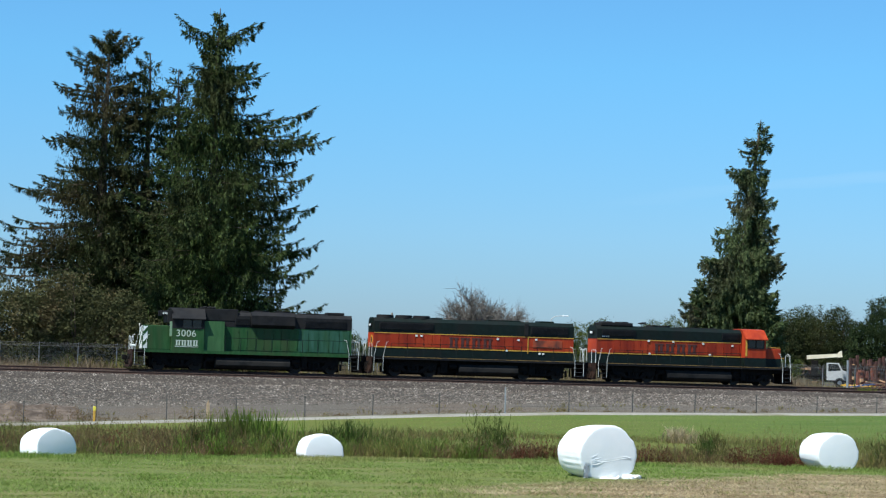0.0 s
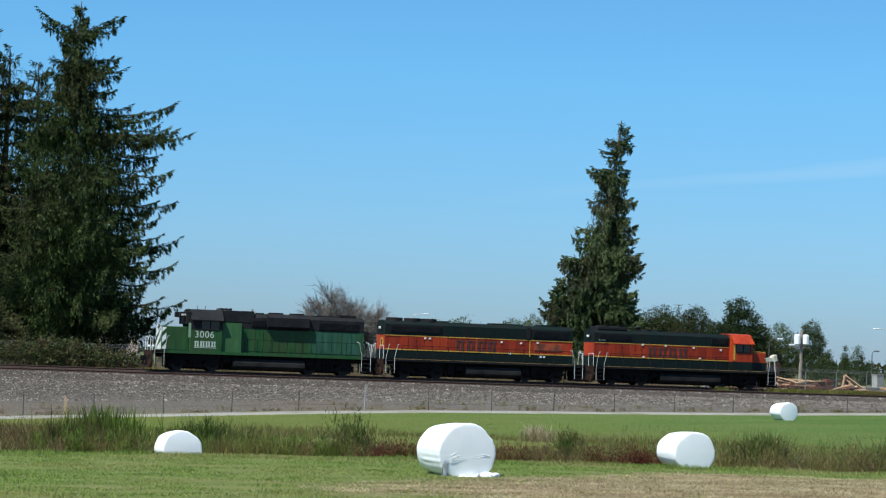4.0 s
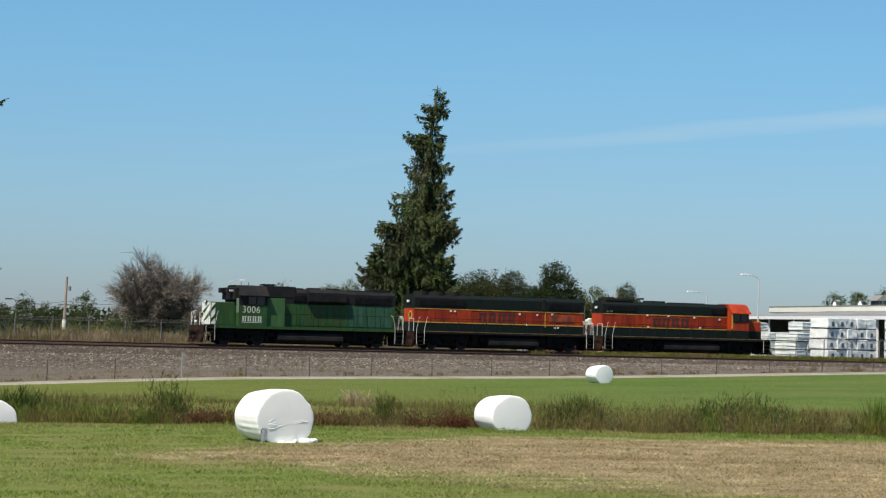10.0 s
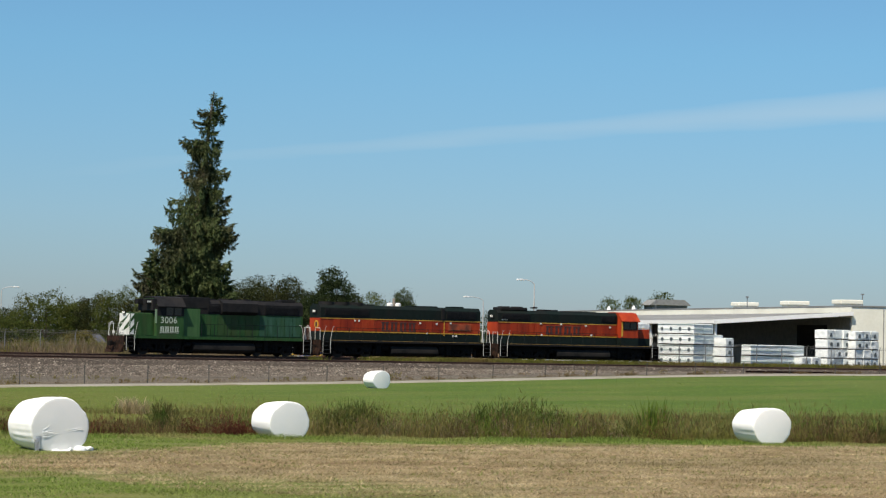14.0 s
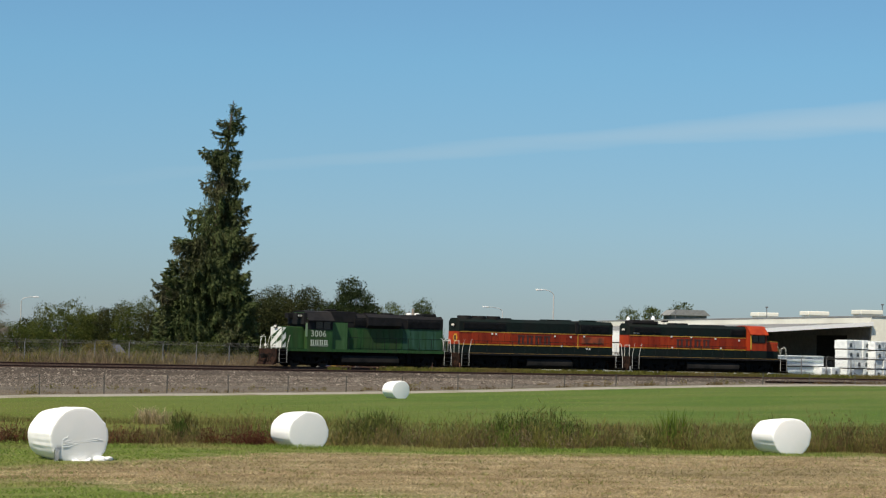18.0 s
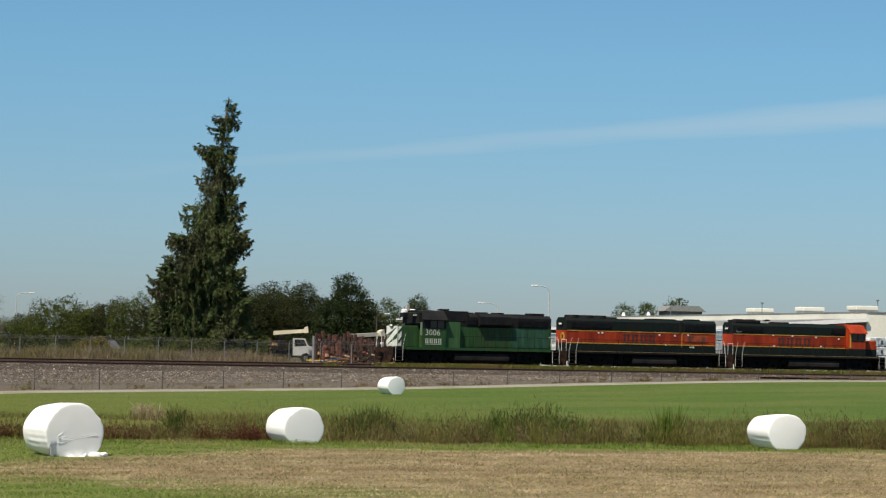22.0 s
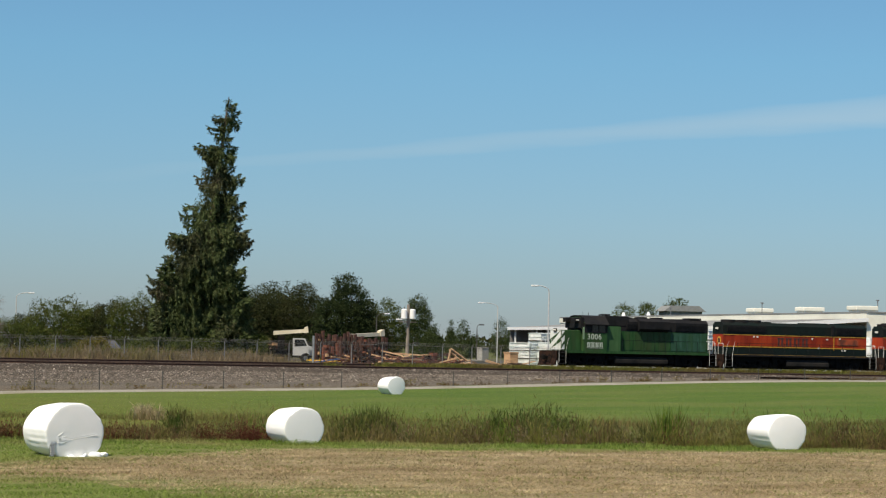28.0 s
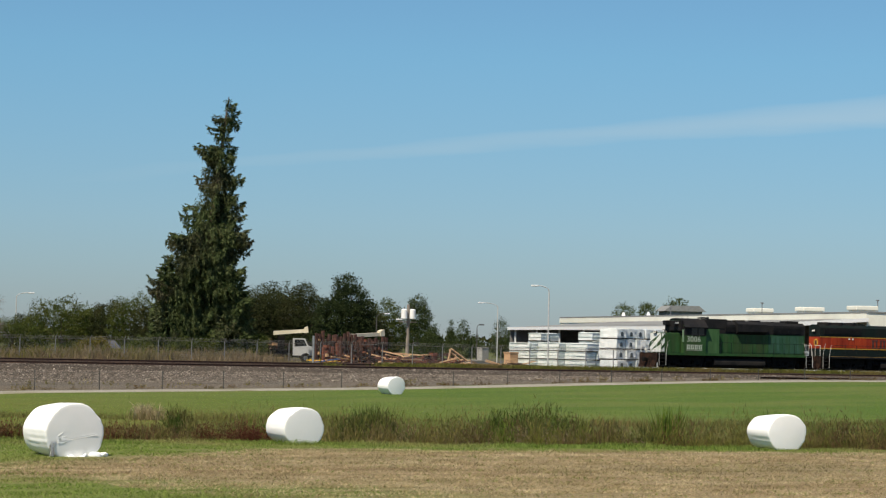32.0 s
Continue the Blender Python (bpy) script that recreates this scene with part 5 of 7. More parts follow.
bush("scrubby green undergrowth below a leafless tree", (66.47, 210.77, 1.0), [(-1, 0, 1.3, 1.8, 1.2, 1.3), (1.0, 0, 1.5, 1.4, 1.2, 1.5)], 53, M["leaf"], 2200, 0.22)
# pines west of the leafless tree
for x, y, h, w, s in ((68.65, 252.85, 5.3, 2.5, 61), (68.03, 276.76, 5.0, 2.6, 62), (70.69, 278.16, 4.0, 1.7, 63), (68.92, 291.98, 3.9, 1.4, 64), (75.51, 290.34, 3.6, 1.3, 65), (68.93, 302.24, 3.8, 1.0, 66), (90.75, 317.28, 3.6, 1.6, 67)):
    bush("young bushy green pine beyond the dry verge", (x, y, 1.0), [(0, 0, h * 0.24, w, w, h * 0.24), (0.1, 0, h * 0.48, w * 0.78, w * 0.78, h * 0.2), (-0.05, 0, h * 0.70, w * 0.5, w * 0.5, h * 0.17), (0, 0, h * 0.88, w * 0.22, w * 0.22, h * 0.12)], s, M["pine"], 5200, 0.2, 0.1, "young_pine", "tree", "young pines")
bush("yellowing shrub beside the spruces", (47.47, 209.69, 1.0), [(0, 0, 1.4, 0.8, 0.7, 1.4), (0.7, 0, 1.0, 0.8, 0.7, 1.0)], 71, M["yellowleaf"], 1400, 0.2)
# bushes beyond the fence
for k, (x, y, h, w, lf) in enumerate(((82.59, 248.64, 4.0, 2.6, "leaf"), (87.10, 253.45, 4.6, 2.2, "darkleaf"), (85.08, 240.39, 6.0, 2.8, "leaf"), (89.41, 246.27, 5.2, 2.2, "leaf"), (91.11, 245.65, 5.2, 1.6, "leaf"), (91.40, 241.27, 5.8, 2.0, "darkleaf"), (91.46, 234.82, 6.4, 2.4, "leaf"), (92.62, 232.21, 5.6, 2.2, "darkleaf"), (82.33, 221.17, 2.0, 1.4, "yellowleaf"), (88.41, 210.16, 2.4, 2.4, "leaf"), (85.58, 214.56, 2.2, 2.0, "leaf"), (93.88, 209.97, 2.6, 1.8, "leaf"))):
    h *= 1.12
    bush("rounded green bush beyond the wire fence", (x, y, 1.0), [(0, 0, h * 0.45, w, w * 0.8, h * 0.46), (w * 0.5, 0.3, h * 0.66, w * 0.6, w * 0.6, h * 0.34), (-w * 0.55, 0, h * 0.55, w * 0.6, w * 0.6, h * 0.36)], 80 + k, M[lf], 11500, 0.165, 0.12, "bush", "bush", "bushes beyond the fence")
# the dark grove right of the cedar
for k, (x, y, h, w, lf) in enumerate(((135.89, 300.72, 10.0, 3.4, "darkleaf"), (138.70, 301.64, 10.6, 3.6, "darkleaf"), (141.81, 303.50, 9.8, 3.0, "rustleaf"), (140.62, 293.00, 7.0, 2.6, "darkleaf"), (160.67, 310.94, 8.8, 2.6, "leaf"), (149.41, 294.24, 7.6, 2.4, "darkleaf"), (129.58, 292.59, 9.4, 3.4, "darkleaf"))):
    bush("dark round-headed tree in a far grove", (x, y, 1.0), [(0, 0, h * 0.6, w * 0.9, w, h * 0.4), (w * 0.5, 0, h * 0.36, w * 0.75, w * 0.8, h * 0.36), (-w * 0.5, 0, h * 0.4, w * 0.75, w * 0.8, h * 0.38), (0, 0, h * 0.2, w * 0.9, w * 0.8, h * 0.2)], 100 + k, M[lf], 15000, 0.24, 0.22, "tree", "tree", "far grove")
bush("broad dark pine in a far grove", (137.61, 291.11, 1.0), [(0, 0, 3.0, 3.2, 2.6, 3.0), (-1.4, 0, 6.0, 2.2, 2.0, 2.4), (1.2, 0, 6.4, 2.2, 2.0, 2.4), (0.3, 0, 8.6, 1.6, 1.5, 1.7)], 111, M["darkleaf"], 17000, 0.24, 0.25, "pine", "tree", group="far grove")
bush("broad dark pine in a far grove", (133.6, 293.4, 1.0), [(0, 0, 2.6, 3.4, 2.6, 2.6), (-0.8, 0, 5.4, 2.8, 2.2, 2.6), (0.8, 0, 7.0, 2.2, 2.0, 2.2)], 114, M["darkleaf"], 17000, 0.24, 0.25, "pine", "tree", group="far grove")
bush("broad pointed dark green pine standing above the yard", (133.11, 268.85, 1.0), [(0, 0, 3.0, 4.4, 3.5, 2.6), (-0.6, 0, 5.2, 3.6, 3, 2.4), (0.6, 0, 7.4, 2.7, 2.5, 2.0), (0, 0, 9.4, 1.5, 1.5, 1.5), (2.6, 0, 6.2, 1.5, 1.5, 1.6), (-2.6, 0, 6.4, 1.3, 1.3, 1.2)], 112, M["darkpine"], 30000, 0.26, 0.3, "pine", "tree")
bush("tall oval tree behind the transformer pole", (185.95, 348.49, 1.0), [(0, 0, 3.5, 2.8, 2.4, 3.0), (0.1, 0, 6.4, 2.3, 2, 2.6), (-0.1, 0, 8.8, 1.4, 1.4, 1.6)], 113, M["pine"], 14000, 0.24, 0.2, "tree", "tree")
for x, y, h, w, s in ((182.83, 327.41, 6.3, 1.9, 121), (208.12, 359.04, 7.6, 1.9, 122), (170.90, 316.85, 4.6, 1.6, 123), (202.86, 367.76, 6.6, 0.7, 124), (201.83, 356.88, 4.0, 1.5, 125), (181.18, 334.03, 5.6, 1.3, 126), (211.91, 362.62, 5.4, 1.6, 127)):
    w *= 1.35
    bush("small green pine far behind the yard", (x, y, 1.0), [(0, 0, h * 0.24, w, w, h * 0.24), (0.1, 0, h * 0.48, w * 0.74, w * 0.74, h * 0.2), (-0.05, 0, h * 0.70, w * 0.46, w * 0.46, h * 0.17), (0, 0, h * 0.88, w * 0.2, w * 0.2, h * 0.12)], s, M["pine"], 6500, 0.2, 0.1, "far_pine", "tree", "far pines")
for x, y, h, w, s in ((228.74, 352.25, 10.0, 2.2, 131), (237.55, 358.42, 10.6, 1.9, 132), (247.78, 363.60, 11.8, 2.4, 133), (246.50, 364.47, 11.0, 1.5, 134)):
    bush("round treetop seen above the warehouse roof", (x, y, 1.0), [(0, 0, h * 0.45, w, w, h * 0.4), (0, 0, h * 0.82, w * 0.8, w * 0.8, h * 0.18)], s, M["leaf"], 5000, 0.28, 0.2, "tree", "tree", "trees behind the warehouse")

# a low far woodland closes the plain
g9 = np.random.default_rng(77)
tv, tf, base_i = [], [], 0
nn = 26000
bx = g9.uniform(-700, 1500, nn)
by = 760 + g9.uniform(-30, 60, nn)
hh = 3.2 + 2.6 * (0.5 + 0.5 * lumps(bx, by * 0, 0.03, 5)) + g9.uniform(0, 1.5, nn)
pts = np.stack([bx, by, 1.0 + g9.uniform(0, 1, nn) * hh], 1)
v, f = cards(pts, g9.normal(0, 1, (nn, 3)), g9.uniform(1.2, 2.6, nn), g9.uniform(0.9, 2.0, nn), g9.uniform(0, 3, nn))
tagged(raw_mesh("far_woodland", v, f, M["darkleaf"]), "low dark woodland along the horizon", "woodland", kind="stuff")
# ---- grass and weeds ----
def mixed(*parts_of):
    return np.concatenate(parts_of)


BALES = ((8.35, 71.2), (16.90, 72.6), (32.78, 69.6), (48.15, 64.7))


def clear_of_bales(x, y):
    """True where the bales have flattened no weeds."""
    ok = np.ones(len(x), bool)
    for bx, by in BALES:
        ok &= (np.abs(x - bx * y / by) > 1.25) | (y > by + 0.9)
    return ok


def along_ditch(n, x0, x1, v0, v1, seed, clump=None):
    """Points in a strip measured from the edge of the mown field."""
    g = np.random.default_rng(seed)
    x, v = g.uniform(x0, x1, n), g.uniform(0, 1, n) * (v1 - v0) + v0
    y = crest(x) + v
    keep = clear_of_bales(x, y) | (v < 0.3)
    x, y = x[keep], y[keep]
    n = len(x)
    if clump:
        keep = lumps(x, y * 2.2, clump[0], seed) + g.normal(0, 0.15, n) > clump[1]
        x, y = x[keep], y[keep]
    return np.stack([x, y, ground_z(x, y) - 0.02], 1)


def beside_line(pts):
    """Moves points along with the bearing of the railway."""
    pts = pts.copy()
    pts[:, 1] += line_y(pts[:, 0] - PIVOT)
    pts[:, 2] = np.maximum(ground_z(pts[:, 0], pts[:, 1]), 0.92)
    return pts


def swell(pts, low, high, seed):
    """Uneven standing height along a strip of weeds."""
    q = np.clip(0.5 + 1.1 * lumps(pts[:, 0], pts[:, 1] * 1.8, 1.1, seed) + 0.5 * lumps(pts[:, 0], pts[:, 1], 0.35, seed + 1), 0, 1)
    return low + (high - low) * q


def stand(name, label, pts, low, high, width, key, category, lean, seed, heads=0.0):
    blades(name, label, pts, swell(pts, low, high, seed), width, M[key], category, lean, seed, heads)


def forbs(name, label, mounds, material, category, seed, leaf=(0.19, 0.020), stems=26, per=14, upright=1.6):
    """Leafy weeds in mounds: stems fan out from each foot and carry small leaves. mounds: rows of x, y, spread, height."""
    g = np.random.default_rng(seed)
    Q = np.asarray(mounds, float)
    k = np.repeat(np.arange(len(Q)), np.maximum(6, (stems * Q[:, 2] / 0.5).astype(int)))
    n = len(k)
    off = g.normal(0, 0.5, (n, 2))
    rr = np.linalg.norm(off, axis=1)
    foot = Q[k, :2] + off * Q[k, 2:3]
    z0 = ground_z(foot[:, 0], foot[:, 1]) - 0.03
    tall = Q[k, 3] * np.clip(1.05 - 0.4 * rr ** 2, 0.3, 1.1) * g.uniform(0.55, 1.1, n)
    bend = (off * 0.35 + g.normal(0, 0.14, (n, 2))) * tall[:, None]
    q = np.repeat(np.arange(n), per)
    u = g.uniform(0.05, 1, len(q))
    p = np.stack([foot[q, 0] + bend[q, 0] * u ** 1.5, foot[q, 1] + bend[q, 1] * u ** 1.5, z0[q] + tall[q] * u], 1)
    p[:, :2] += g.normal(0, 0.045, (len(q), 2))
    d = g.normal(0, 0.6, (len(q), 3)) + np.array([[0, 0, upright]])
    size = g.uniform(0.5, 1.4, len(q))
    v, f = cards(p, d, leaf[0] * size, leaf[1] * size, g.uniform(0, math.pi, len(q)))
    return tagged(raw_mesh(name, v, f, material), label, category, kind="stuff")


def mounds_along(n, x0, x1, v0, v1, r, h, seed, clump=None):
    """Feet of weeds in a strip from the edge of the mown field, with a spread and a height each."""
    g = np.random.default_rng(seed)
    p = along_ditch(n, x0, x1, v0, v1, seed, clump)
    return np.stack([p[:, 0], p[:, 1], g.uniform(*r, len(p)), g.uniform(*h, len(p))], 1)


# soft uneven scrub: each kind in its own loose groups
forbs("ditch_scrub", "olive weeds mixed through the ditch", np.concatenate([mounds_along(330, -8, 75, 0.9, 9, (0.35, 0.9), (0.6, 1.1), 401, (0.5, -0.15)), mounds_along(90, 5, 22, 2.0, 13, (0.4, 0.9), (0.6, 1.1), 431), mounds_along(130, 33, 78, 1.4, 6.5, (0.35, 0.8), (1.1, 1.8), 441, (0.6, -0.05))]), M["weed_scrub"], "weed", 402)
forbs("ditch_dead_weed", "brown withered weeds in the ditch", np.concatenate([mounds_along(360, -8, 75, 0.8, 8, (0.25, 0.65), (0.6, 1.2), 403, (0.7, -0.05)), mounds_along(46, 8, 16, 3.0, 12, (0.4, 0.8), (0.7, 1.25), 433), mounds_along(150, 33, 78, 1.2, 6, (0.3, 0.65), (1.15, 1.85), 443, (0.8, 0.02))]), M["weed_umber"], "weed", 404, (0.17, 0.017))
forbs("ditch_leaf", "fresh green leafy weeds in the ditch", np.concatenate([mounds_along(230, -8, 75, 0.9, 9, (0.3, 0.7), (0.5, 1.0), 405, (0.6, 0.05)), mounds_along(70, 13, 22, 0.9, 8, (0.4, 0.8), (0.6, 1.15), 435), mounds_along(140, 33, 78, 1.4, 6.5, (0.3, 0.7), (1.0, 1.6), 445, (0.7, 0.1))]), M["weed_green"], "weed", 406, (0.24, 0.022))
forbs("ditch_bush", "dark leafy bushes growing in the ditch", [(24.2, 78.4, 0.55, 1.9), (24.7, 78.6, 0.4, 1.5), (43.4, 73.4, 0.75, 1.65), (44.4, 73.0, 0.7, 1.6), (45.0, 72.4, 0.5, 1.3), (45.2, 70.3, 0.5, 1.1), (42.5, 73.6, 0.6, 1.4), (36.6, 73.0, 0.6, 1.3), (37.4, 73.3, 0.4, 1.2), (39.7, 77.6, 0.6, 1.3), (14.5, 77.2, 0.7, 1.3), (19.9, 80.6, 0.6, 1.3), (34.1, 82.4, 0.4, 1.0), (32.5, 79.0, 0.4, 1.0), (46.3, 69.6, 0.5, 1.15), (53.5, 67.6, 0.7, 1.4), (55.0, 67.0, 0.6, 1.3)], M["weed_dark"], "bush", 407, (0.24, 0.022), 70, 26, 1.5)
forbs("dock_weed", "rust-red dock seed heads low along the ditch", np.concatenate([mounds_along(150, 21, 33.5, 0.5, 3.0, (0.25, 0.5), (0.55, 0.95), 409, (0.9, -0.1)), mounds_along(90, 33, 60, 0.8, 5, (0.25, 0.5), (0.6, 1.05), 410, (0.9, 0.15)), mounds_along(50, 8, 17, 3.0, 10, (0.3, 0.6), (0.7, 1.2), 411, (0.8, 0.0))]), M["weed_red"], "weed", 412, (0.075, 0.028), 40, 20, 1.0)
forbs("ditch_front", "sunlit yellow-green weeds at the foot of the ditch", np.concatenate([mounds_along(260, 33, 78, 0.5, 3.2, (0.25, 0.6), (0.5, 1.15), 451, (0.8, 0.0)), mounds_along(60, 12, 33, 0.9, 3.0, (0.25, 0.6), (0.4, 0.8), 452, (0.8, 0.1))]), M["weed_olive"], "weed", 453, (0.20, 0.018), 24, 12, 1.7)
forbs("ditch_plume", "tan seeding grass plumes standing in the ditch", np.concatenate([mounds_along(60, 35, 44, 0.9, 4.0, (0.25, 0.5), (0.8, 1.4), 461), mounds_along(60, 14, 76, 1.2, 6.0, (0.2, 0.45), (0.9, 1.45), 462, (0.9, 0.1))]), M["weed_verge"], "weed", 463, (0.09, 0.022), 20, 12, 1.2)
forbs("thistle_heads", "pale fluffy seed heads above the weeds", mounds_along(14, 37.5, 42.5, 2.0, 4.0, (0.2, 0.3), (1.0, 1.35), 413), M["weed_straw"], "weed", 414, (0.05, 0.035), 14, 4, 0.3)
stand("ditch_grass", "tall green grass in the ditch", along_ditch(46000, -12, 72, 0.9, 13, 201, (0.55, 0.10)), 0.2, 0.75, 0.014, "weed_green", "grass", 0.6, 202)
stand("ditch_sedge", "yellowing grass on the ditch bank", along_ditch(110000, -6, 78, 1.6, 24, 203, (0.5, -0.15)), 0.10, 0.45, 0.015, "weed_scrub", "grass", 0.7, 204)
stand("ditch_straw", "dry brown grass stems in the ditch", along_ditch(16000, -12, 85, 1.4, 15, 205, (0.7, 0.22)), 0.2, 0.7, 0.012, "weed_straw", "grass", 0.5, 206)
stand("edge_grass", "fringe of green grass at the edge of the mown field", along_ditch(44000, 0, 75, -2.6, 1.4, 207), 0.05, 0.17, 0.016, "weed_lawn", "grass", 0.8, 220)
stand("ditch_hay", "brown seeding grass in the ditch", along_ditch(34000, -12, 85, 1.0, 12, 225, (0.4, -0.05)), 0.2, 0.8, 0.013, "weed_brown", "grass", 0.5, 226, heads=0.2)
clump = [patch(420, x, y + 2.0, rx * 0.5, 0.5, 240 + i) for i, (x, y, rx) in enumerate(((15.97, 77.51, 1.0), (14.52, 75.35, 1.6), (19.90, 79.03, 1.3), (43.38, 71.47, 1.3), (39.72, 75.94, 1.0)))]
blades("rush_clump", "dense dark green rush clump standing in the ditch", mixed(*clump), 1.3, 0.026, M["weed_dark"], "rush", 0.4, 208)
blades("tall_rush", "tall upright rushes above the ditch", mixed(patch(700, 16.16, 78.42, 0.7, 0.5, 261) + np.array([[0, 2.0, -0.1]]), patch(170, 47.35, 68.0, 0.24, 0.2, 262) + np.array([[0, 2.0, -0.10]])), 1.6, 0.06, M["weed_rush"], "rush", 0.24, 209)
blades("pale_tussock", "pale dry tussocks in the meadow", mixed(patch(200, 35.64, 89.43, 0.3, 0.4, 263), patch(120, 39.80, 100.22, 0.3, 0.4, 264)), 0.5, 0.03, M["weed_straw"], "grass", 0.7, 210)
# short tufts of the mown field
tx, ty, tg = sector(420000, 36, 71.5, 271)
keep = ty < crest(tx) + 0.6
tx, ty = tx[keep], ty[keep]
ss = straw_share(tx, ty)
pick = np.random.default_rng(5).uniform(0, 1, len(tx))
tuft = np.clip(0.75 + 0.9 * lumps(tx, ty * 1.6, 1.9, 14) + 0.5 * lumps(tx, ty * 2.5, 0.6, 15), 0.25, 1.8)
on = pick > 0.22 + 0.70 * ss
turf("mown_grass", "short green blades of the mown field", tx[on], ty[on], 0.070 * tuft[on], 0.011, M["weed_lawn"], 211)
on = pick < 0.04
turf("stray_stubble", "stray pale stubble in the mown grass", tx[on], ty[on], 0.045 * tuft[on], 0.013, M["weed_straw"], 212, 2.2)
qx, qy, qg = sector(330000, 38, 69.5, 281, 12.0, 41.0)
qs = straw_share(qx, qy)
# the stubble stands in the lines in which the mower left it
line = 0.5 + 0.5 * np.sin(qy * 5.2 + 1.5 * lumps(qx, qy, 0.2, 17)) + 0.6 * lumps(qx * 0.3, qy * 2.0, 1.4, 18)
on = (qs > 0.25) & (qg.uniform(0, 1, len(qx)) < np.clip(0.25 + 0.6 * line, 0.12, 1))
turf("stubble", "short pale stubble lying in mown lines", qx[on], qy[on], 0.075 * np.clip(0.5 + 0.6 * line[on], 0.3, 1.4), 0.010, M["weed_stubble"], 213, 1.5)
on = (pick > 0.93) & (ss > 0.4)
turf("stubble_regrowth", "thin grey-green regrowth in the stubble", tx[on], ty[on], 0.06 * tuft[on], 0.012, M["weed_olive"], 222)
mx, my, mg = sector(90000, 86, 149, 273)
turf("meadow_grass", "short bright meadow grass before the path", mx, my, 0.045, 0.018, M["weed_meadow"], 214)
# along the fence foot, on the bank and between the tracks
forbs("path_verge", "low brown-green weeds along the fence at the path", [(x, y, r, h) for x, y, r, h in zip(*[np.random.default_rng(274 + k).uniform(a, b, 70) for k, (a, b) in enumerate(((-8, 125), (152.2, 154.6), (0.3, 0.9), (0.12, 0.4)))])], M["weed_umber"], "weed", 214, (0.12, 0.03), 10, 8)
forbs("bank_weed", "scattered grey-green weeds on the gravel bank", [(x, y, r, h) for x, y, r, h in zip(*[np.random.default_rng(294 + k).uniform(a, b, 60) for k, (a, b) in enumerate(((10, 125), (153.4, 158.5), (0.25, 0.6), (0.2, 0.6)))])] + [(20.8, 153.6, 0.5, 0.8), (16.0, 155.0, 0.8, 0.6), (14.2, 155.6, 0.7, 0.7), (30.5, 154.5, 0.4, 0.6), (27.9, 153.4, 0.5, 0.8), (53.0, 154.2, 0.6, 0.6)], M["weed_brown"], "weed", 215, (0.12, 0.03), 12, 9)
blades("track_weed", "low weeds between the two tracks", beside_line(mixed(scatter(40000, 98, 172, 176.2, 178.2, 275, (0.5, -0.5)), scatter(9000, 86, 104, 176.4, 178.0, 285, (0.6, -0.05)))) + np.array([[0, 0, 0.10]]), 0.56, 0.05, M["weed_olive"], "weed", 0.5, 216)
stand("dry_verge", "tall dry brown grass along the far fence", mixed(scatter(62000, 12, 82, 184.5, 203, 276, (0.12, -0.5)), scatter(5500, 82, 88, 184.5, 203, 286, (0.12, -0.5))), 0.5, 1.35, 0.06, "weed_verge", "grass", 0.45, 217)
stand("verge_weeds", "green weeds among the dry verge", scatter(20000, 12, 90, 185.5, 203, 277, (0.3, 0.1)), 0.5, 1.7, 0.07, "weed_olive", "weed", 0.5, 218)
blades("yard_weeds", "thin weeds at the foot of the yard fence", beside_line(scatter(14000, 96, 160, 182.6, 185.5, 278, (0.5, -0.1))), 0.42, 0.06, M["weed_olive"], "weed", 0.5, 219)
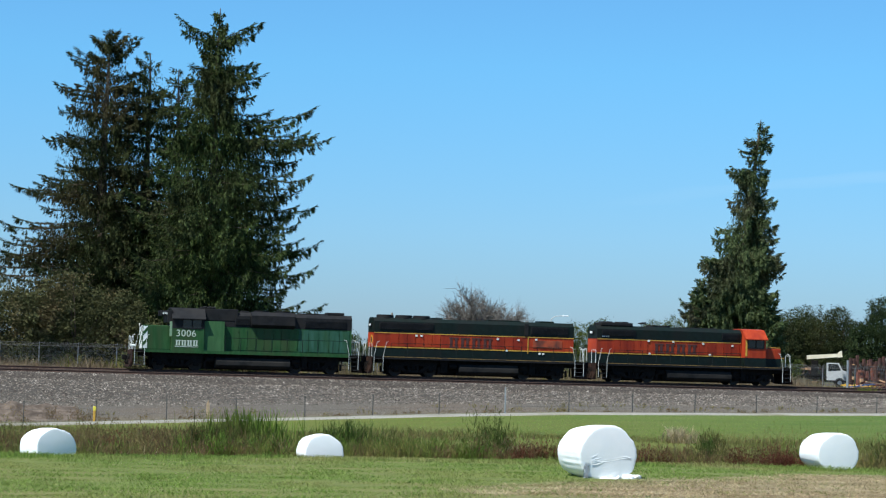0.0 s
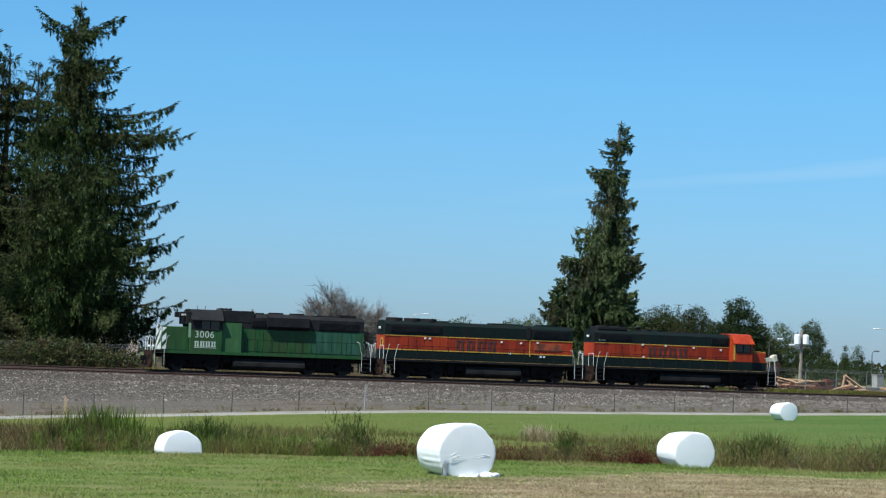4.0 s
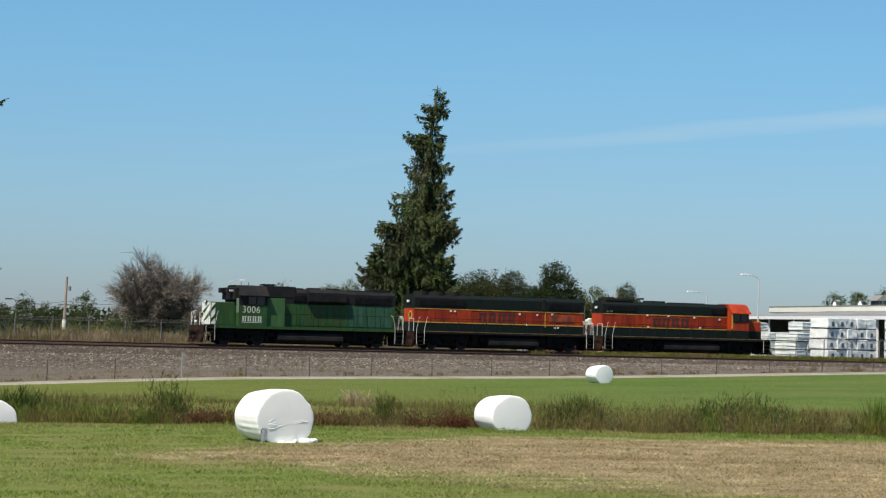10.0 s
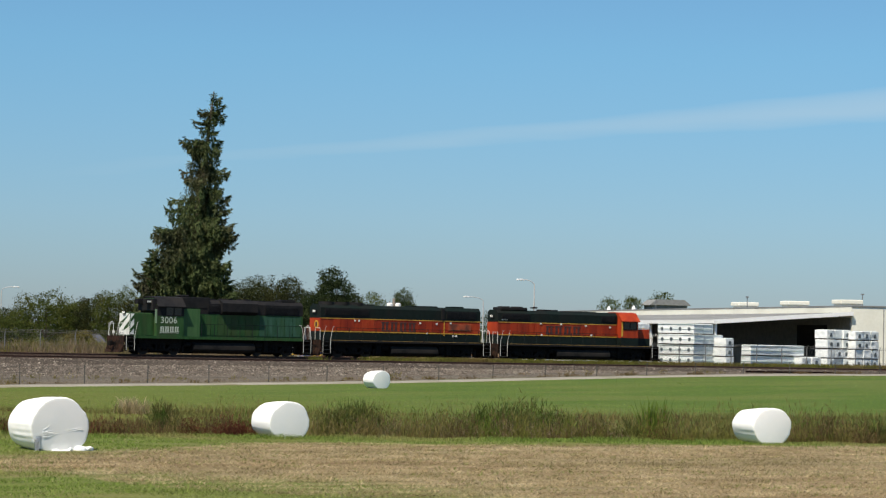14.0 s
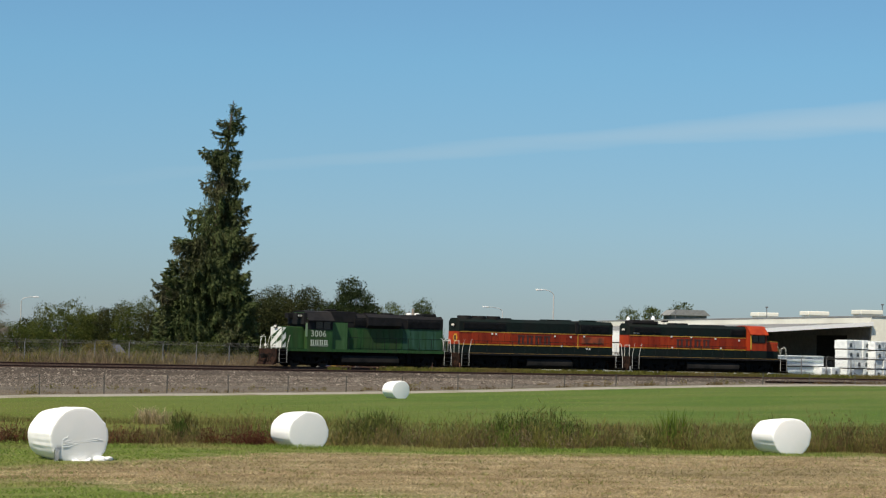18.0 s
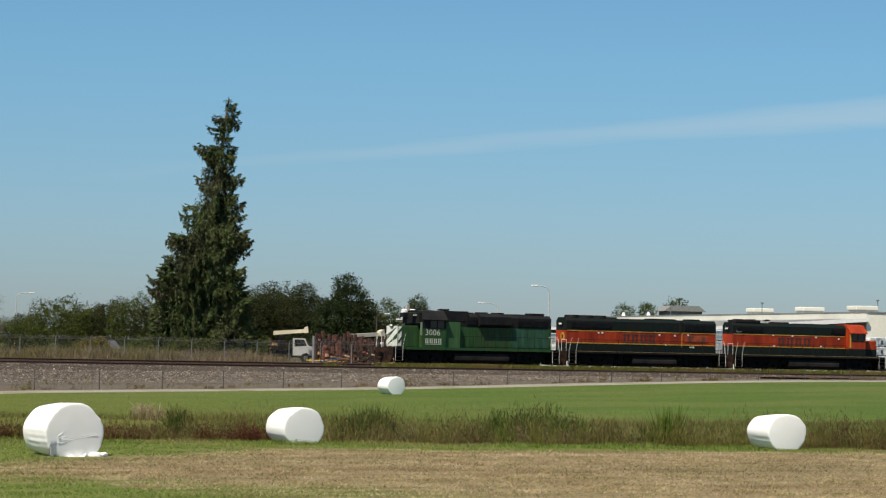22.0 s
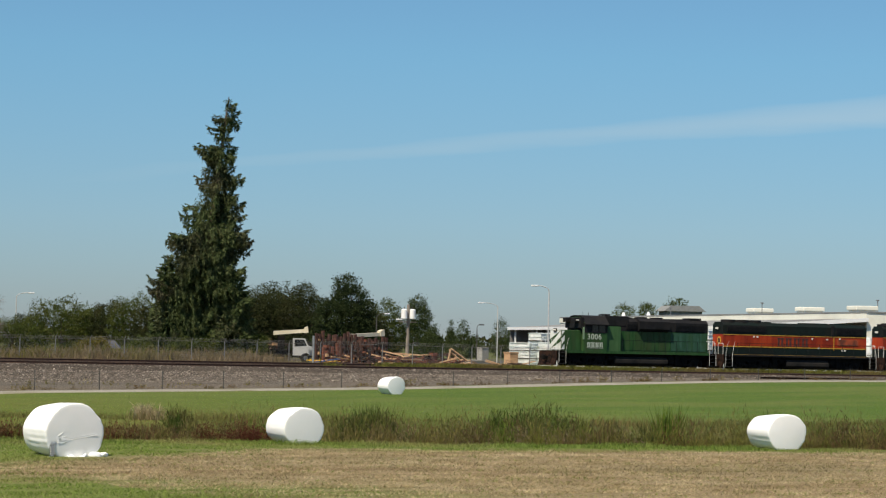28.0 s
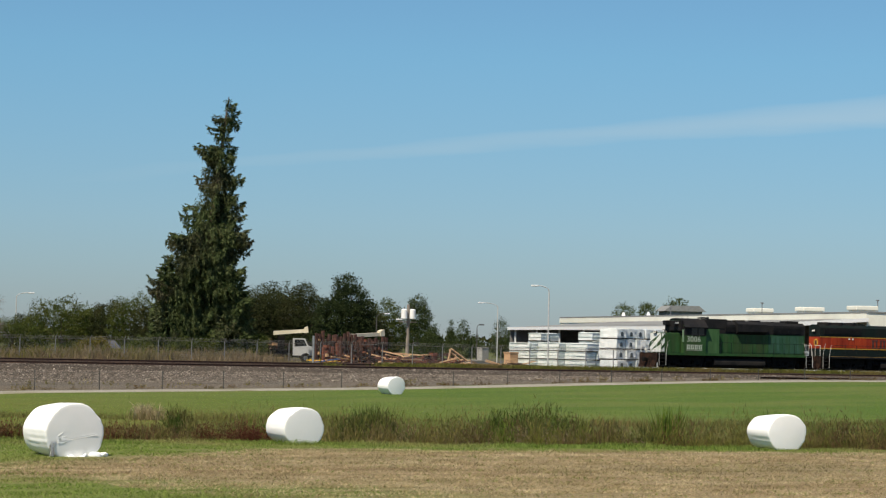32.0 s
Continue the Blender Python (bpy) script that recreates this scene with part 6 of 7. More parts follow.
# ---- bales ----
def bale(label, at, R, L, turn, seed, squash=0.86, torn=False):
    """A round bale in white stretch wrap: bulging barrel, soft shoulders, flattened foot, creased skin."""
    t = thing("wrapped_bale", label, "hay bale", "wrapped hay bales", at=pose(*at, 0, 0, turn))
    na, nr = 120, 44
    prof = []
    for k in range(nr):
        s = k / (nr - 1)
        e = min(s, 1 - s)
        if e < 0.20:
            q = e / 0.20
            p = (L / 2 + 0.03 * (1 - q * q), R * 0.93 * q)
        elif e < 0.32:
            q = (e - 0.20) / 0.12 * math.pi / 2
            p = (L / 2 - R * 0.07 * (1 - math.cos(q)), R * (0.93 + 0.07 * math.sin(q)))
        else:
            q = (e - 0.32) / 0.18
            p = ((L / 2 - R * 0.07) * (1 - q), R * (1 + 0.015 * q))
        prof.append((-p[0] if s < 0.5 else p[0], p[1]))
    a = np.linspace(0, math.tau, na, endpoint=False)
    X = np.array([p[0] for p in prof])[:, None] + 0 * a[None]
    rr = np.array([p[1] for p in prof])[:, None] * (1 + 0.018 * np.sin(3 * a + seed) + 0.012 * np.sin(7 * a + 2 * seed))[None]
    rr = rr * (1 - 0.13 * np.clip((L / 2 - X) / L, 0, 1) ** 1.6)
    Yv, Zv = rr * np.cos(a)[None] * 1.13, rr * np.sin(a)[None]
    g = np.random.default_rng(seed)
    wr = 0.003 * np.sin(X * 11 + 3 * np.sin(a * 2 + seed)[None])
    # the gathered wrap puckers round the shoulders and lies in faint folds on the ends
    edge = np.exp(-((rr / R - 0.97) / 0.05) ** 2)
    pucker = np.convolve(np.tile(g.normal(0, 1, na), 3), [0.25, 0.5, 0.25], "same")[na:2 * na]
    wr = wr + edge * 0.014 * pucker[None]
    end = np.sign(X) * (np.abs(X) > L / 2 - 0.12 * R)
    X = X + end * 0.012 * np.sin(2 * a + seed)[None] * (rr / R) ** 2
    Yv, Zv = Yv * (1 + wr), Zv * (1 + wr)
    floor_z = -R * squash
    low = Zv < floor_z
    Yv = np.where(low, Yv * 1.01, Yv)
    Zv = np.where(low, floor_z + 0.02 * (Zv - floor_z), Zv) - floor_z
    v = np.stack([X, Yv, Zv], -1).reshape(-1, 3)
    i = np.arange(nr - 1)[:, None] * na
    j = np.arange(na)[None]
    f = np.stack([i + j, i + (j + 1) % na, i + na + (j + 1) % na, i + na + j], -1).reshape(-1, 4)
    raw_mesh("wrap", v, f, M["wrap"], t, smooth=True)
    if torn:
        for n, (x, y, z, sx, sy, sz) in enumerate(((L / 2 + 0.10, -0.12, 0.02, 0.10, 0.20, 0.045), (L / 2 + 0.12, 0.14, 0.02, 0.10, 0.14, 0.055), (L / 2 + 0.05, 0.62, 0.05, 0.12, 0.20, 0.09), (L / 2 + 0.02, 0.84, 0.05, 0.10, 0.12, 0.10))):
            b = nb()
            bmesh.ops.create_icosphere(b, subdivisions=4, radius=1.0, matrix=Matrix.LocRotScale((x, y, z), None, (sx, sy, sz)))
            for vv in b.verts:
                vv.co += Vector((0, 0, 1)) * 0.05 * noise.noise(vv.co * 11) + vv.normal * 0.07 * noise.noise(vv.co * 7 + Vector((n, 0, 0)))
                vv.co.z = max(vv.co.z, -0.01)
            part("torn_flap", b, M["wrap"], t, "loose torn flap of white wrap", smooth=True)
        # a pleated tail of film hangs off the shoulder down to the grass
        cols, rows_n = 14, 12
        b = nb()
        grid = []
        for r in range(rows_n):
            w = r / (rows_n - 1)
            line = []
            for c in range(cols):
                q = c / (cols - 1) - 0.5
                fold = 0.035 * math.sin(c * 2.2 + 3 * w) * (0.4 + w)
                line.append(b.verts.new((L / 2 - 0.04 + 0.10 * w + fold, -R * (0.72 + 0.22 * w) + q * (0.22 - 0.10 * w) + 0.02 * math.sin(9 * w), 0.62 - 0.60 * w)))
            grid.append(line)
        for r in range(rows_n - 1):
            for c in range(cols - 1):
                b.faces.new((grid[r][c], grid[r][c + 1], grid[r + 1][c + 1], grid[r + 1][c]))
        bmesh.ops.solidify(b, geom=list(b.faces), thickness=0.012)
        part("hanging_tail", b, M["wrap"], t, "pleated tail of white film", smooth=True)
        # drawn folds fan out across the end from the loose tail
        for k, (z0, z1, length) in enumerate(((0.46, 0.60, 1.5), (0.50, 0.64, 1.4), (0.40, 0.50, 0.6), (0.54, 0.60, 0.35), (0.60, 0.70, 0.22))):
            b = nb()
            pts = [(L / 2 + 0.024, -R * 0.66 + R * length * q, z0 + (z1 - z0) * q - 0.09 * q * (1 - q) + 0.008 * math.sin(9 * q + k)) for q in (0, 0.15, 0.3, 0.45, 0.6, 0.75, 0.9, 1.0)]
            for p, q in zip(pts, pts[1:]):
                tube(b, p, q, 0.007, 0.007, seg=5)
            part("crease", b, M["wrap"], t, "crease in the white wrap")
    return t


def gz(x, y):
    return float(ground_z(np.array(x), np.array(y)))


for label, x, y, R, L, turn, seed, torn, sq in (
        ("white plastic-wrapped round bale at the ditch edge", 8.35, 71.2, 0.60, 1.12, -66, 1, False, 0.55),
        ("white plastic-wrapped round bale sunk behind the ditch edge", 16.90, 72.6, 0.56, 1.1, -84, 2, False, 0.86),
        ("large white wrapped bale with a torn flap on mown grass", 22.20, 62.0, 0.78, 1.62, -83, 3, True, 0.87),
        ("white plastic-wrapped round bale at the ditch edge", 32.72, 69.6, 0.64, 1.48, -87, 4, False, 0.86),
        ("small-looking white wrapped bale alone on the meadow", 71.7, 137.9, 0.62, 1.3, -82, 5, False, 0.9),
        ("white wrapped bale lying before the rushes", 48.10, 64.7, 0.65, 1.55, -95, 6, False, 0.86)):
    bale(label, (x, y, gz(x, y) - 0.03), R, L, turn, seed, sq, torn)

# ---- spare rails ----
spare = thing("spare_rails", "dark rusty spare rails lying on the gravel bank", "rail", at=pose(121.9, 160.0, gz(121.9, 160.0) + 0.02, 0, 0, 1.0))
for k, (dx, dy) in enumerate(((0.0, -0.22), (0.5, 0.0), (-0.3, 0.24))):
    b = nb()
    box(b, -4.1 + dx, 4.1 + dx, dy - 0.07, dy + 0.07, 0.0, 0.02)
    box(b, -4.1 + dx, 4.1 + dx, dy - 0.012, dy + 0.012, 0.02, 0.12)
    box(b, -4.1 + dx, 4.1 + dx, dy - 0.036, dy + 0.036, 0.12, 0.16, 0.006)
    part("rail", b, M["pilot"], spare)

# ---- dirt heaps ----
def dirt_heap(label, x0, x1, y0, y1, height, seed):
    """A low lumpy bank of tipped earth."""
    t = thing("dirt_heap", label, "dirt heap", "dirt heaps")
    ux, uy = np.meshgrid(np.linspace(0, 1, 70), np.linspace(0, 1, 34))
    x, y = x0 + ux * (x1 - x0), y0 + uy * (y1 - y0)
    swell_h = np.sin(math.pi * np.clip(ux, 0, 1)) ** 0.6 * np.sin(math.pi * uy) ** 0.8
    z = bank_z(x, y) - 0.05 + height * swell_h * (0.62 + 0.5 * lumps(x, y, 0.9, seed) + 0.35 * lumps(x, y, 2.6, seed + 1) + 0.2 * lumps(x, y, 6.0, seed + 2))
    v = np.stack([x, y, z], -1).reshape(-1, 3)
    i = (np.arange(33)[:, None] * 70 + np.arange(69)[None]).ravel()
    raw_mesh("earth", v, np.stack([i, i + 1, i + 71, i + 70], 1), M["earth"], t, smooth=True)


M["earth"] = mat("reddish_brown_earth", (0.085, 0.064, 0.050), (0.155, 0.122, 0.096), 2.2, 0.95, bump=0.8, c3=(0.06, 0.046, 0.036), big=0.9)
dirt_heap("low heap of reddish earth and rubble on the bank", 8.0, 20.8, 154.6, 160.5, 1.1, 91)
forbs("heap_weed", "withered dark brush on the earth heap", [(11.0, 156.0, 0.7, 0.7), (13.5, 155.5, 0.6, 0.8), (16.2, 156.4, 0.7, 0.9), (18.4, 155.4, 0.6, 0.9), (19.9, 154.9, 0.5, 1.0), (20.9, 153.7, 0.5, 0.9)], M["weed_umber"], "weed", 92, (0.12, 0.03), 26, 12)

# ---- fences ----
def wire_sheet_material():
    """Chain link, seen from afar: mostly gaps."""
    m = bpy.data.materials.new("chain_link")
    m.use_nodes = True
    n, l = m.node_tree.nodes, m.node_tree.links
    b = n["Principled BSDF"]
    b.inputs["Base Color"].default_value, b.inputs["Roughness"].default_value, b.inputs["Metallic"].default_value = (0.22, 0.23, 0.23, 1), 0.6, 0.3
    co, mp, w1, w2 = n.new("ShaderNodeTexCoord"), n.new("ShaderNodeMapping"), n.new("ShaderNodeTexWave"), n.new("ShaderNodeTexWave")
    mp.inputs["Rotation"].default_value = (0, radians(45), 0)
    l.new(co.outputs["Object"], mp.inputs[0])
    for w, d in ((w1, "X"), (w2, "Z")):
        w.bands_direction = d
        w.inputs["Scale"].default_value = 3.2
        l.new(mp.outputs[0], w.inputs["Vector"])
    mx, gt = n.new("ShaderNodeMath"), n.new("ShaderNodeMath")
    mx.operation, gt.operation = "MAXIMUM", "GREATER_THAN"
    l.new(w1.outputs["Fac"], mx.inputs[0])
    l.new(w2.outputs["Fac"], mx.inputs[1])
    l.new(mx.outputs[0], gt.inputs[0])
    gt.inputs[1].default_value = 0.994
    l.new(gt.outputs[0], b.inputs["Alpha"])
    return m


M["chain"] = wire_sheet_material()
M["post"] = mat("dark_fence_post", (0.05, 0.05, 0.048), (0.10, 0.095, 0.09), 9, 0.7, 0.3)
M["grey_post"] = mat("grey_fence_post", (0.16, 0.165, 0.165), (0.25, 0.25, 0.25), 9, 0.6, 0.4)

near_fence = thing("wire_fence", "low wire fence on thin dark posts beside the path", "fence")
one = nb()
tube(one, (0, 0, -0.25), (0, 0, 1.36), 0.036, seg=6)
box(one, -0.05, 0.05, -0.012, 0.012, 1.30, 1.38)
post_me = bpy.data.meshes.new("post")
one.to_mesh(post_me)
one.free()
post_me.materials.append(M["post"])
for k in range(-12, 27):
    x = 16.35 + 4.53 * k
    if abs(k - 7) < 0.5:
        continue
    o = new("post", post_me)
    o.parent = near_fence
    o.matrix_basis = pose(x, 152.3, float(path_z(x)) + 0.02, rng.uniform(-1.5, 1.5), rng.uniform(-1.5, 1.5), 0) @ Matrix.Diagonal((1, 1, float(np.interp(x, [50, 95], [1.0, 0.68])), 1))
b = nb()
tube(b, (0, 0, -0.2), (0, 0, 1.75), 0.048, seg=10)
o = part("post", b, M["steel"], near_fence, "taller pale post")
o.matrix_basis = pose(48.1, 152.3, float(path_z(48.1)))
for h in (0.45, 0.85, 1.25):
    xs = np.arange(-38, 134, 4.53)
    a = np.stack([xs, 152.3 + 0 * xs, path_z(xs) + h * np.interp(xs, [50, 95], [1.0, 0.68])], 1)
    v, f = bars(a[:-1], a[1:], np.full(len(xs) - 1, 0.006), np.full(len(xs) - 1, 0.006))
    raw_mesh("wire", v, f, M["post"], near_fence)

marker = thing("marker_post", "yellow plastic marker post at the path", "marker post", at=pose(20.75, 151.9, float(path_z(20.75))))
b = nb()
box(b, -0.075, 0.075, -0.03, 0.03, -0.2, 0.75, 0.02)
part("blade", b, M["yellow"], marker)
b = nb()
box(b, -0.09, 0.09, -0.04, 0.04, 0.72, 0.98, 0.02)
part("cap", b, mat("marker_yellow", (0.75, 0.62, 0.05), (0.8, 0.68, 0.08), 4, 0.4), marker, "bright yellow cap")
stake = thing("wooden_stake", "weathered wooden stake on the gravel bank", "stake", at=pose(28.2, 152.9, float(gz(28.2, 152.9))))
b = nb()
prism(b, [(-0.10, -0.2), (-0.10, 0.95), (0.0, 1.25), (0.10, 0.95), (0.10, -0.2)], -0.04, 0.04)
part("board", b, mat("weathered_board", (0.36, 0.25, 0.15), (0.48, 0.35, 0.22), 6, 0.85), stake)

far_fence = thing("chain_link_fence", "grey chain link fence with barbed arms along the yard", "fence")
FY = 189.6
one = nb()
tube(one, (0, 0, -0.3), (0, 0, 2.2), 0.045, seg=6)
tube(one, (0, 0, 2.2), (0, -0.28, 2.5), 0.025, seg=5)
pm = bpy.data.meshes.new("fence_post")
one.to_mesh(pm)
one.free()
pm.materials.append(M["grey_post"])
for x in np.arange(-3, 166, 3.05):
    o = new("fence_post", pm)
    o.parent = far_fence
    o.matrix_basis = pose(x, FY, gz(x, FY))
for x in (90.8,):
    b = nb()
    tube(b, (0, 0, -0.3), (0, 0, 2.9), 0.10, seg=10)
    o = part("corner_post", b, M["steel"], far_fence, "thick pale corner post")
    o.matrix_basis = pose(x, FY - 0.1, gz(x, FY))
xs = np.arange(-3, 167, 3.05)
zs = ground_z(xs, FY + 0 * xs)
for h, r in ((2.18, 0.014), (0.12, 0.008)):
    a = np.stack([xs, FY + 0 * xs, zs + h], 1)
    v, f = bars(a[:-1], a[1:], np.full(len(xs) - 1, r), np.full(len(xs) - 1, r))
    raw_mesh("fence_rail", v, f, M["post"], far_fence)
v = np.concatenate([np.stack([xs, FY + 0.03 + 0 * xs, zs + 0.1], 1), np.stack([xs, FY + 0.03 + 0 * xs, zs + 2.17], 1)])
k = np.arange(len(xs) - 1)
raw_mesh("chain_link", v, np.stack([k, k + 1, k + 1 + len(xs), k + len(xs)], 1), M["chain"], far_fence)
for j in range(3):
    a = np.stack([xs, FY - 0.09 * (j + 1) + 0 * xs, zs + 2.22 + 0.1 * j], 1)
    v, f = bars(a[:-1], a[1:], np.full(len(xs) - 1, 0.008), np.full(len(xs) - 1, 0.008))
    raw_mesh("barbed_wire", v, f, M["grey_post"], far_fence)

# ---- warehouse ----
M["cream"] = mat("cream_metal_wall", (0.78, 0.77, 0.66), (0.84, 0.83, 0.73), 3, 0.5, bump=0.02, c3=(0.72, 0.71, 0.61), big=0.15)
M["roof_grey"] = mat("grey_metal_roof", (0.19, 0.20, 0.20), (0.24, 0.25, 0.25), 2, 0.95, 0.0, bump=0.03, c3=(0.16, 0.16, 0.16), big=0.15)
M["trim_white"] = mat("white_metal_trim", (0.80, 0.81, 0.80), (0.85, 0.86, 0.85), 3, 0.45, bump=0)
# grey of the wall joints, also used for shade under the canopy
M["dim"] = mat("joint_and_shade_grey", (0.17, 0.17, 0.165), (0.23, 0.23, 0.22), 2, 0.8)
M["concrete"] = mat("concrete_slab", (0.30, 0.29, 0.27), (0.38, 0.37, 0.35), 3, 0.9, c3=(0.25, 0.24, 0.22), big=0.2)
wh = thing("warehouse", "long cream metal warehouse with a grey lean-to canopy", "warehouse", at=pose(163.6, 204.0, YARD_Z, 0, 0, -13.36))
# local x runs along the front, y back along the side, the lean-to lies on the side of negative x
b = nb()
box(b, 0, 70, 0, 106, -0.3, 6.55)
part("wall", b, M["cream"], wh, "cream metal wall")
b = nb()
box(b, -0.08, 70.1, -0.08, 106.1, 6.55, 6.72, 0.02)
part("cornice", b, M["roof_grey"], wh, "grey roof edge")
b = nb()
box(b, -0.10, 0.0, 0.0, 106, 5.85, 6.50)
part("side_band", b, M["cream"], wh, "cream band below the roof")
for x in (3.7, 9.5, 16, 24, 33, 43, 54):
    b = nb()
    box(b, x, x + 0.07, -0.04, 0.0, 0, 6.4)
    part("wall_joint", b, M["dim"], wh)
for y in np.arange(3, 106, 5.5):
    b = nb()
    box(b, -0.05, 0.0, y, y + 0.07, 0, 5.6)
    part("wall_joint", b, M["dim"], wh)
b = nb()
ov = [(-16.0, 4.55), (-16.0, 4.75), (0.0, 5.95), (0.0, 5.72)]
prism(b, ov, -0.3, 80)
part("canopy_roof", b, M["roof_grey"], wh, "grey sloping canopy roof")
b = nb()
box(b, -16.12, -16.0, -0.4, 80.1, 4.42, 4.80)
part("eave_fascia", b, M["trim_white"], wh, "white eave fascia")
b = nb()
prism(b, [(-16.1, 4.38), (-16.1, 4.82), (0.0, 6.02), (0.0, 5.62)], -0.42, -0.30)
part("rake_fascia", b, M["trim_white"], wh, "white raking fascia")
for y in np.arange(0.2, 80, 9.7):
    b = nb()
    box(b, -15.70, -15.50, y, y + 0.2, -0.3, 4.45)
    part("canopy_post", b, M["trim_white"], wh, "white canopy post")
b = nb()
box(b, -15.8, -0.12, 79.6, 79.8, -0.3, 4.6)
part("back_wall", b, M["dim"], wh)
# darker sheet over the cream wall: the canopy's shade put into colour
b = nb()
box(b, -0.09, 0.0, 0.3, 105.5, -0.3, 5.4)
part("shelter_shade_wall", b, M["dim"], wh, "side wall under the canopy, darkened to stand in for shade")
b = nb()
box(b, -0.14, -0.10, 6, 14, 0, 4.6)
part("dark_doorway", b, M["loco_black"], wh, "dark open doorway")
for x, y in ((4, 9.7), (4, 24), (4, 39), (14, 8), (24, 8), (34, 8)):
    b = nb()
    box(b, x - 1.15, x + 1.15, y - 1.1, y + 1.1, 6.7, 7.0, 0.03)
    box(b, x - 1.35, x + 1.35, y - 1.3, y + 1.3, 7.0, 7.5, 0.10)
    part("roof_vent", b, M["cream"], wh, "cream roof ventilator")
for x, y, h in ((-0.0, 30, 1.3), (5.5, 10, 1.5), (14, 11, 1.2), (0.5, 62, 1.0)):
    b = nb()
    tube(b, (x + 0.5, y, 6.6), (x + 0.5, y, 6.7 + h), 0.05, seg=6)
    box(b, x + 0.35, x + 0.65, y - 0.1, y + 0.1, 6.6 + h, 6.75 + h)
    part("roof_pipe", b, M["grey_post"], wh)
for y in (70, 80):
    b = nb()
    tube(b, (0.8, y, 6.7), (0.8, y, 7.25), 0.32, 0.12, seg=10)
    part("turbine_vent", b, M["trim_white"], wh)
yard = nb()
box(yard, 112, 220, 190.0, 330, YARD_Z - 0.06, YARD_Z + 0.03)
tagged(part("yard_slab", yard, mat("worn_asphalt", (0.05, 0.048, 0.045), (0.085, 0.08, 0.075), 3, 0.95, c3=(0.10, 0.085, 0.065), big=0.2)), "worn dusty asphalt yard", "pavement", kind="structure")
# a far building whose hipped roof shows over the warehouse
fb = thing("far_building", "distant grey building with a flat hipped roof", "building", at=pose(242.56, 355.05, 1.0, 0, 0, -20))
b = nb()
box(b, -3.2, 3.2, -3, 3, 0, 9.1)
part("wall", b, M["roof_grey"], fb)
b = nb()
prism(b, [(-3.8, 9.1), (-2.6, 10.1), (2.6, 10.1), (3.8, 9.1)], -3.5, 3.5)
part("roof", b, M["roof_grey"], fb)
fb2 = thing("shed", "low pinkish stucco shed behind the hedge", "shed", at=pose(58.26, 286.13, 1.0, 0, 0, -12))
b = nb()
box(b, -6, 3.0, -3, 3, 0, 3.9)
part("wall", b, mat("pink_stucco", (0.42, 0.32, 0.27), (0.48, 0.37, 0.31), 4, 0.9), fb2)
b = nb()
prism(b, [(-6.3, 3.9), (-6.3, 4.1), (3.3, 4.1), (3.3, 3.9)], -3.3, 3.3)
part("roof", b, M["roof_grey"], fb2)

fb3 = thing("shed", "low shed with a blue-grey roof behind the wire fence", "shed", at=pose(87.23, 231.08, 1.0, 0, 0, -20))
b = nb()
box(b, -1.7, 1.3, -1.2, 1.2, 0, 1.2)
part("wall", b, M["concrete"], fb3)
b = nb()
prism(b, [(-2.0, 1.15), (-0.4, 1.95), (0.9, 1.95), (1.6, 1.15)], -1.4, 1.4)
part("roof", b, mat("blue_grey_roof", (0.11, 0.12, 0.17), (0.15, 0.16, 0.22), 3, 0.8), fb3, "blue-grey roof")

# ---- wrapped lumber ----
M["lumber_wrap"] = mat("white_lumber_wrap", (0.70, 0.74, 0.73), (0.80, 0.82, 0.81), 2.5, 0.5, bump=0.3, c3=(0.62, 0.68, 0.67), big=0.8, vary=0.06)
M["wrap_mark"] = mat("grey_wrap_mark", (0.05, 0.07, 0.08), (0.10, 0.12, 0.13), 4, 0.6, bump=0)
M["strap"] = mat("green_strap", (0.30, 0.42, 0.38), (0.38, 0.48, 0.44), 4, 0.6, bump=0)


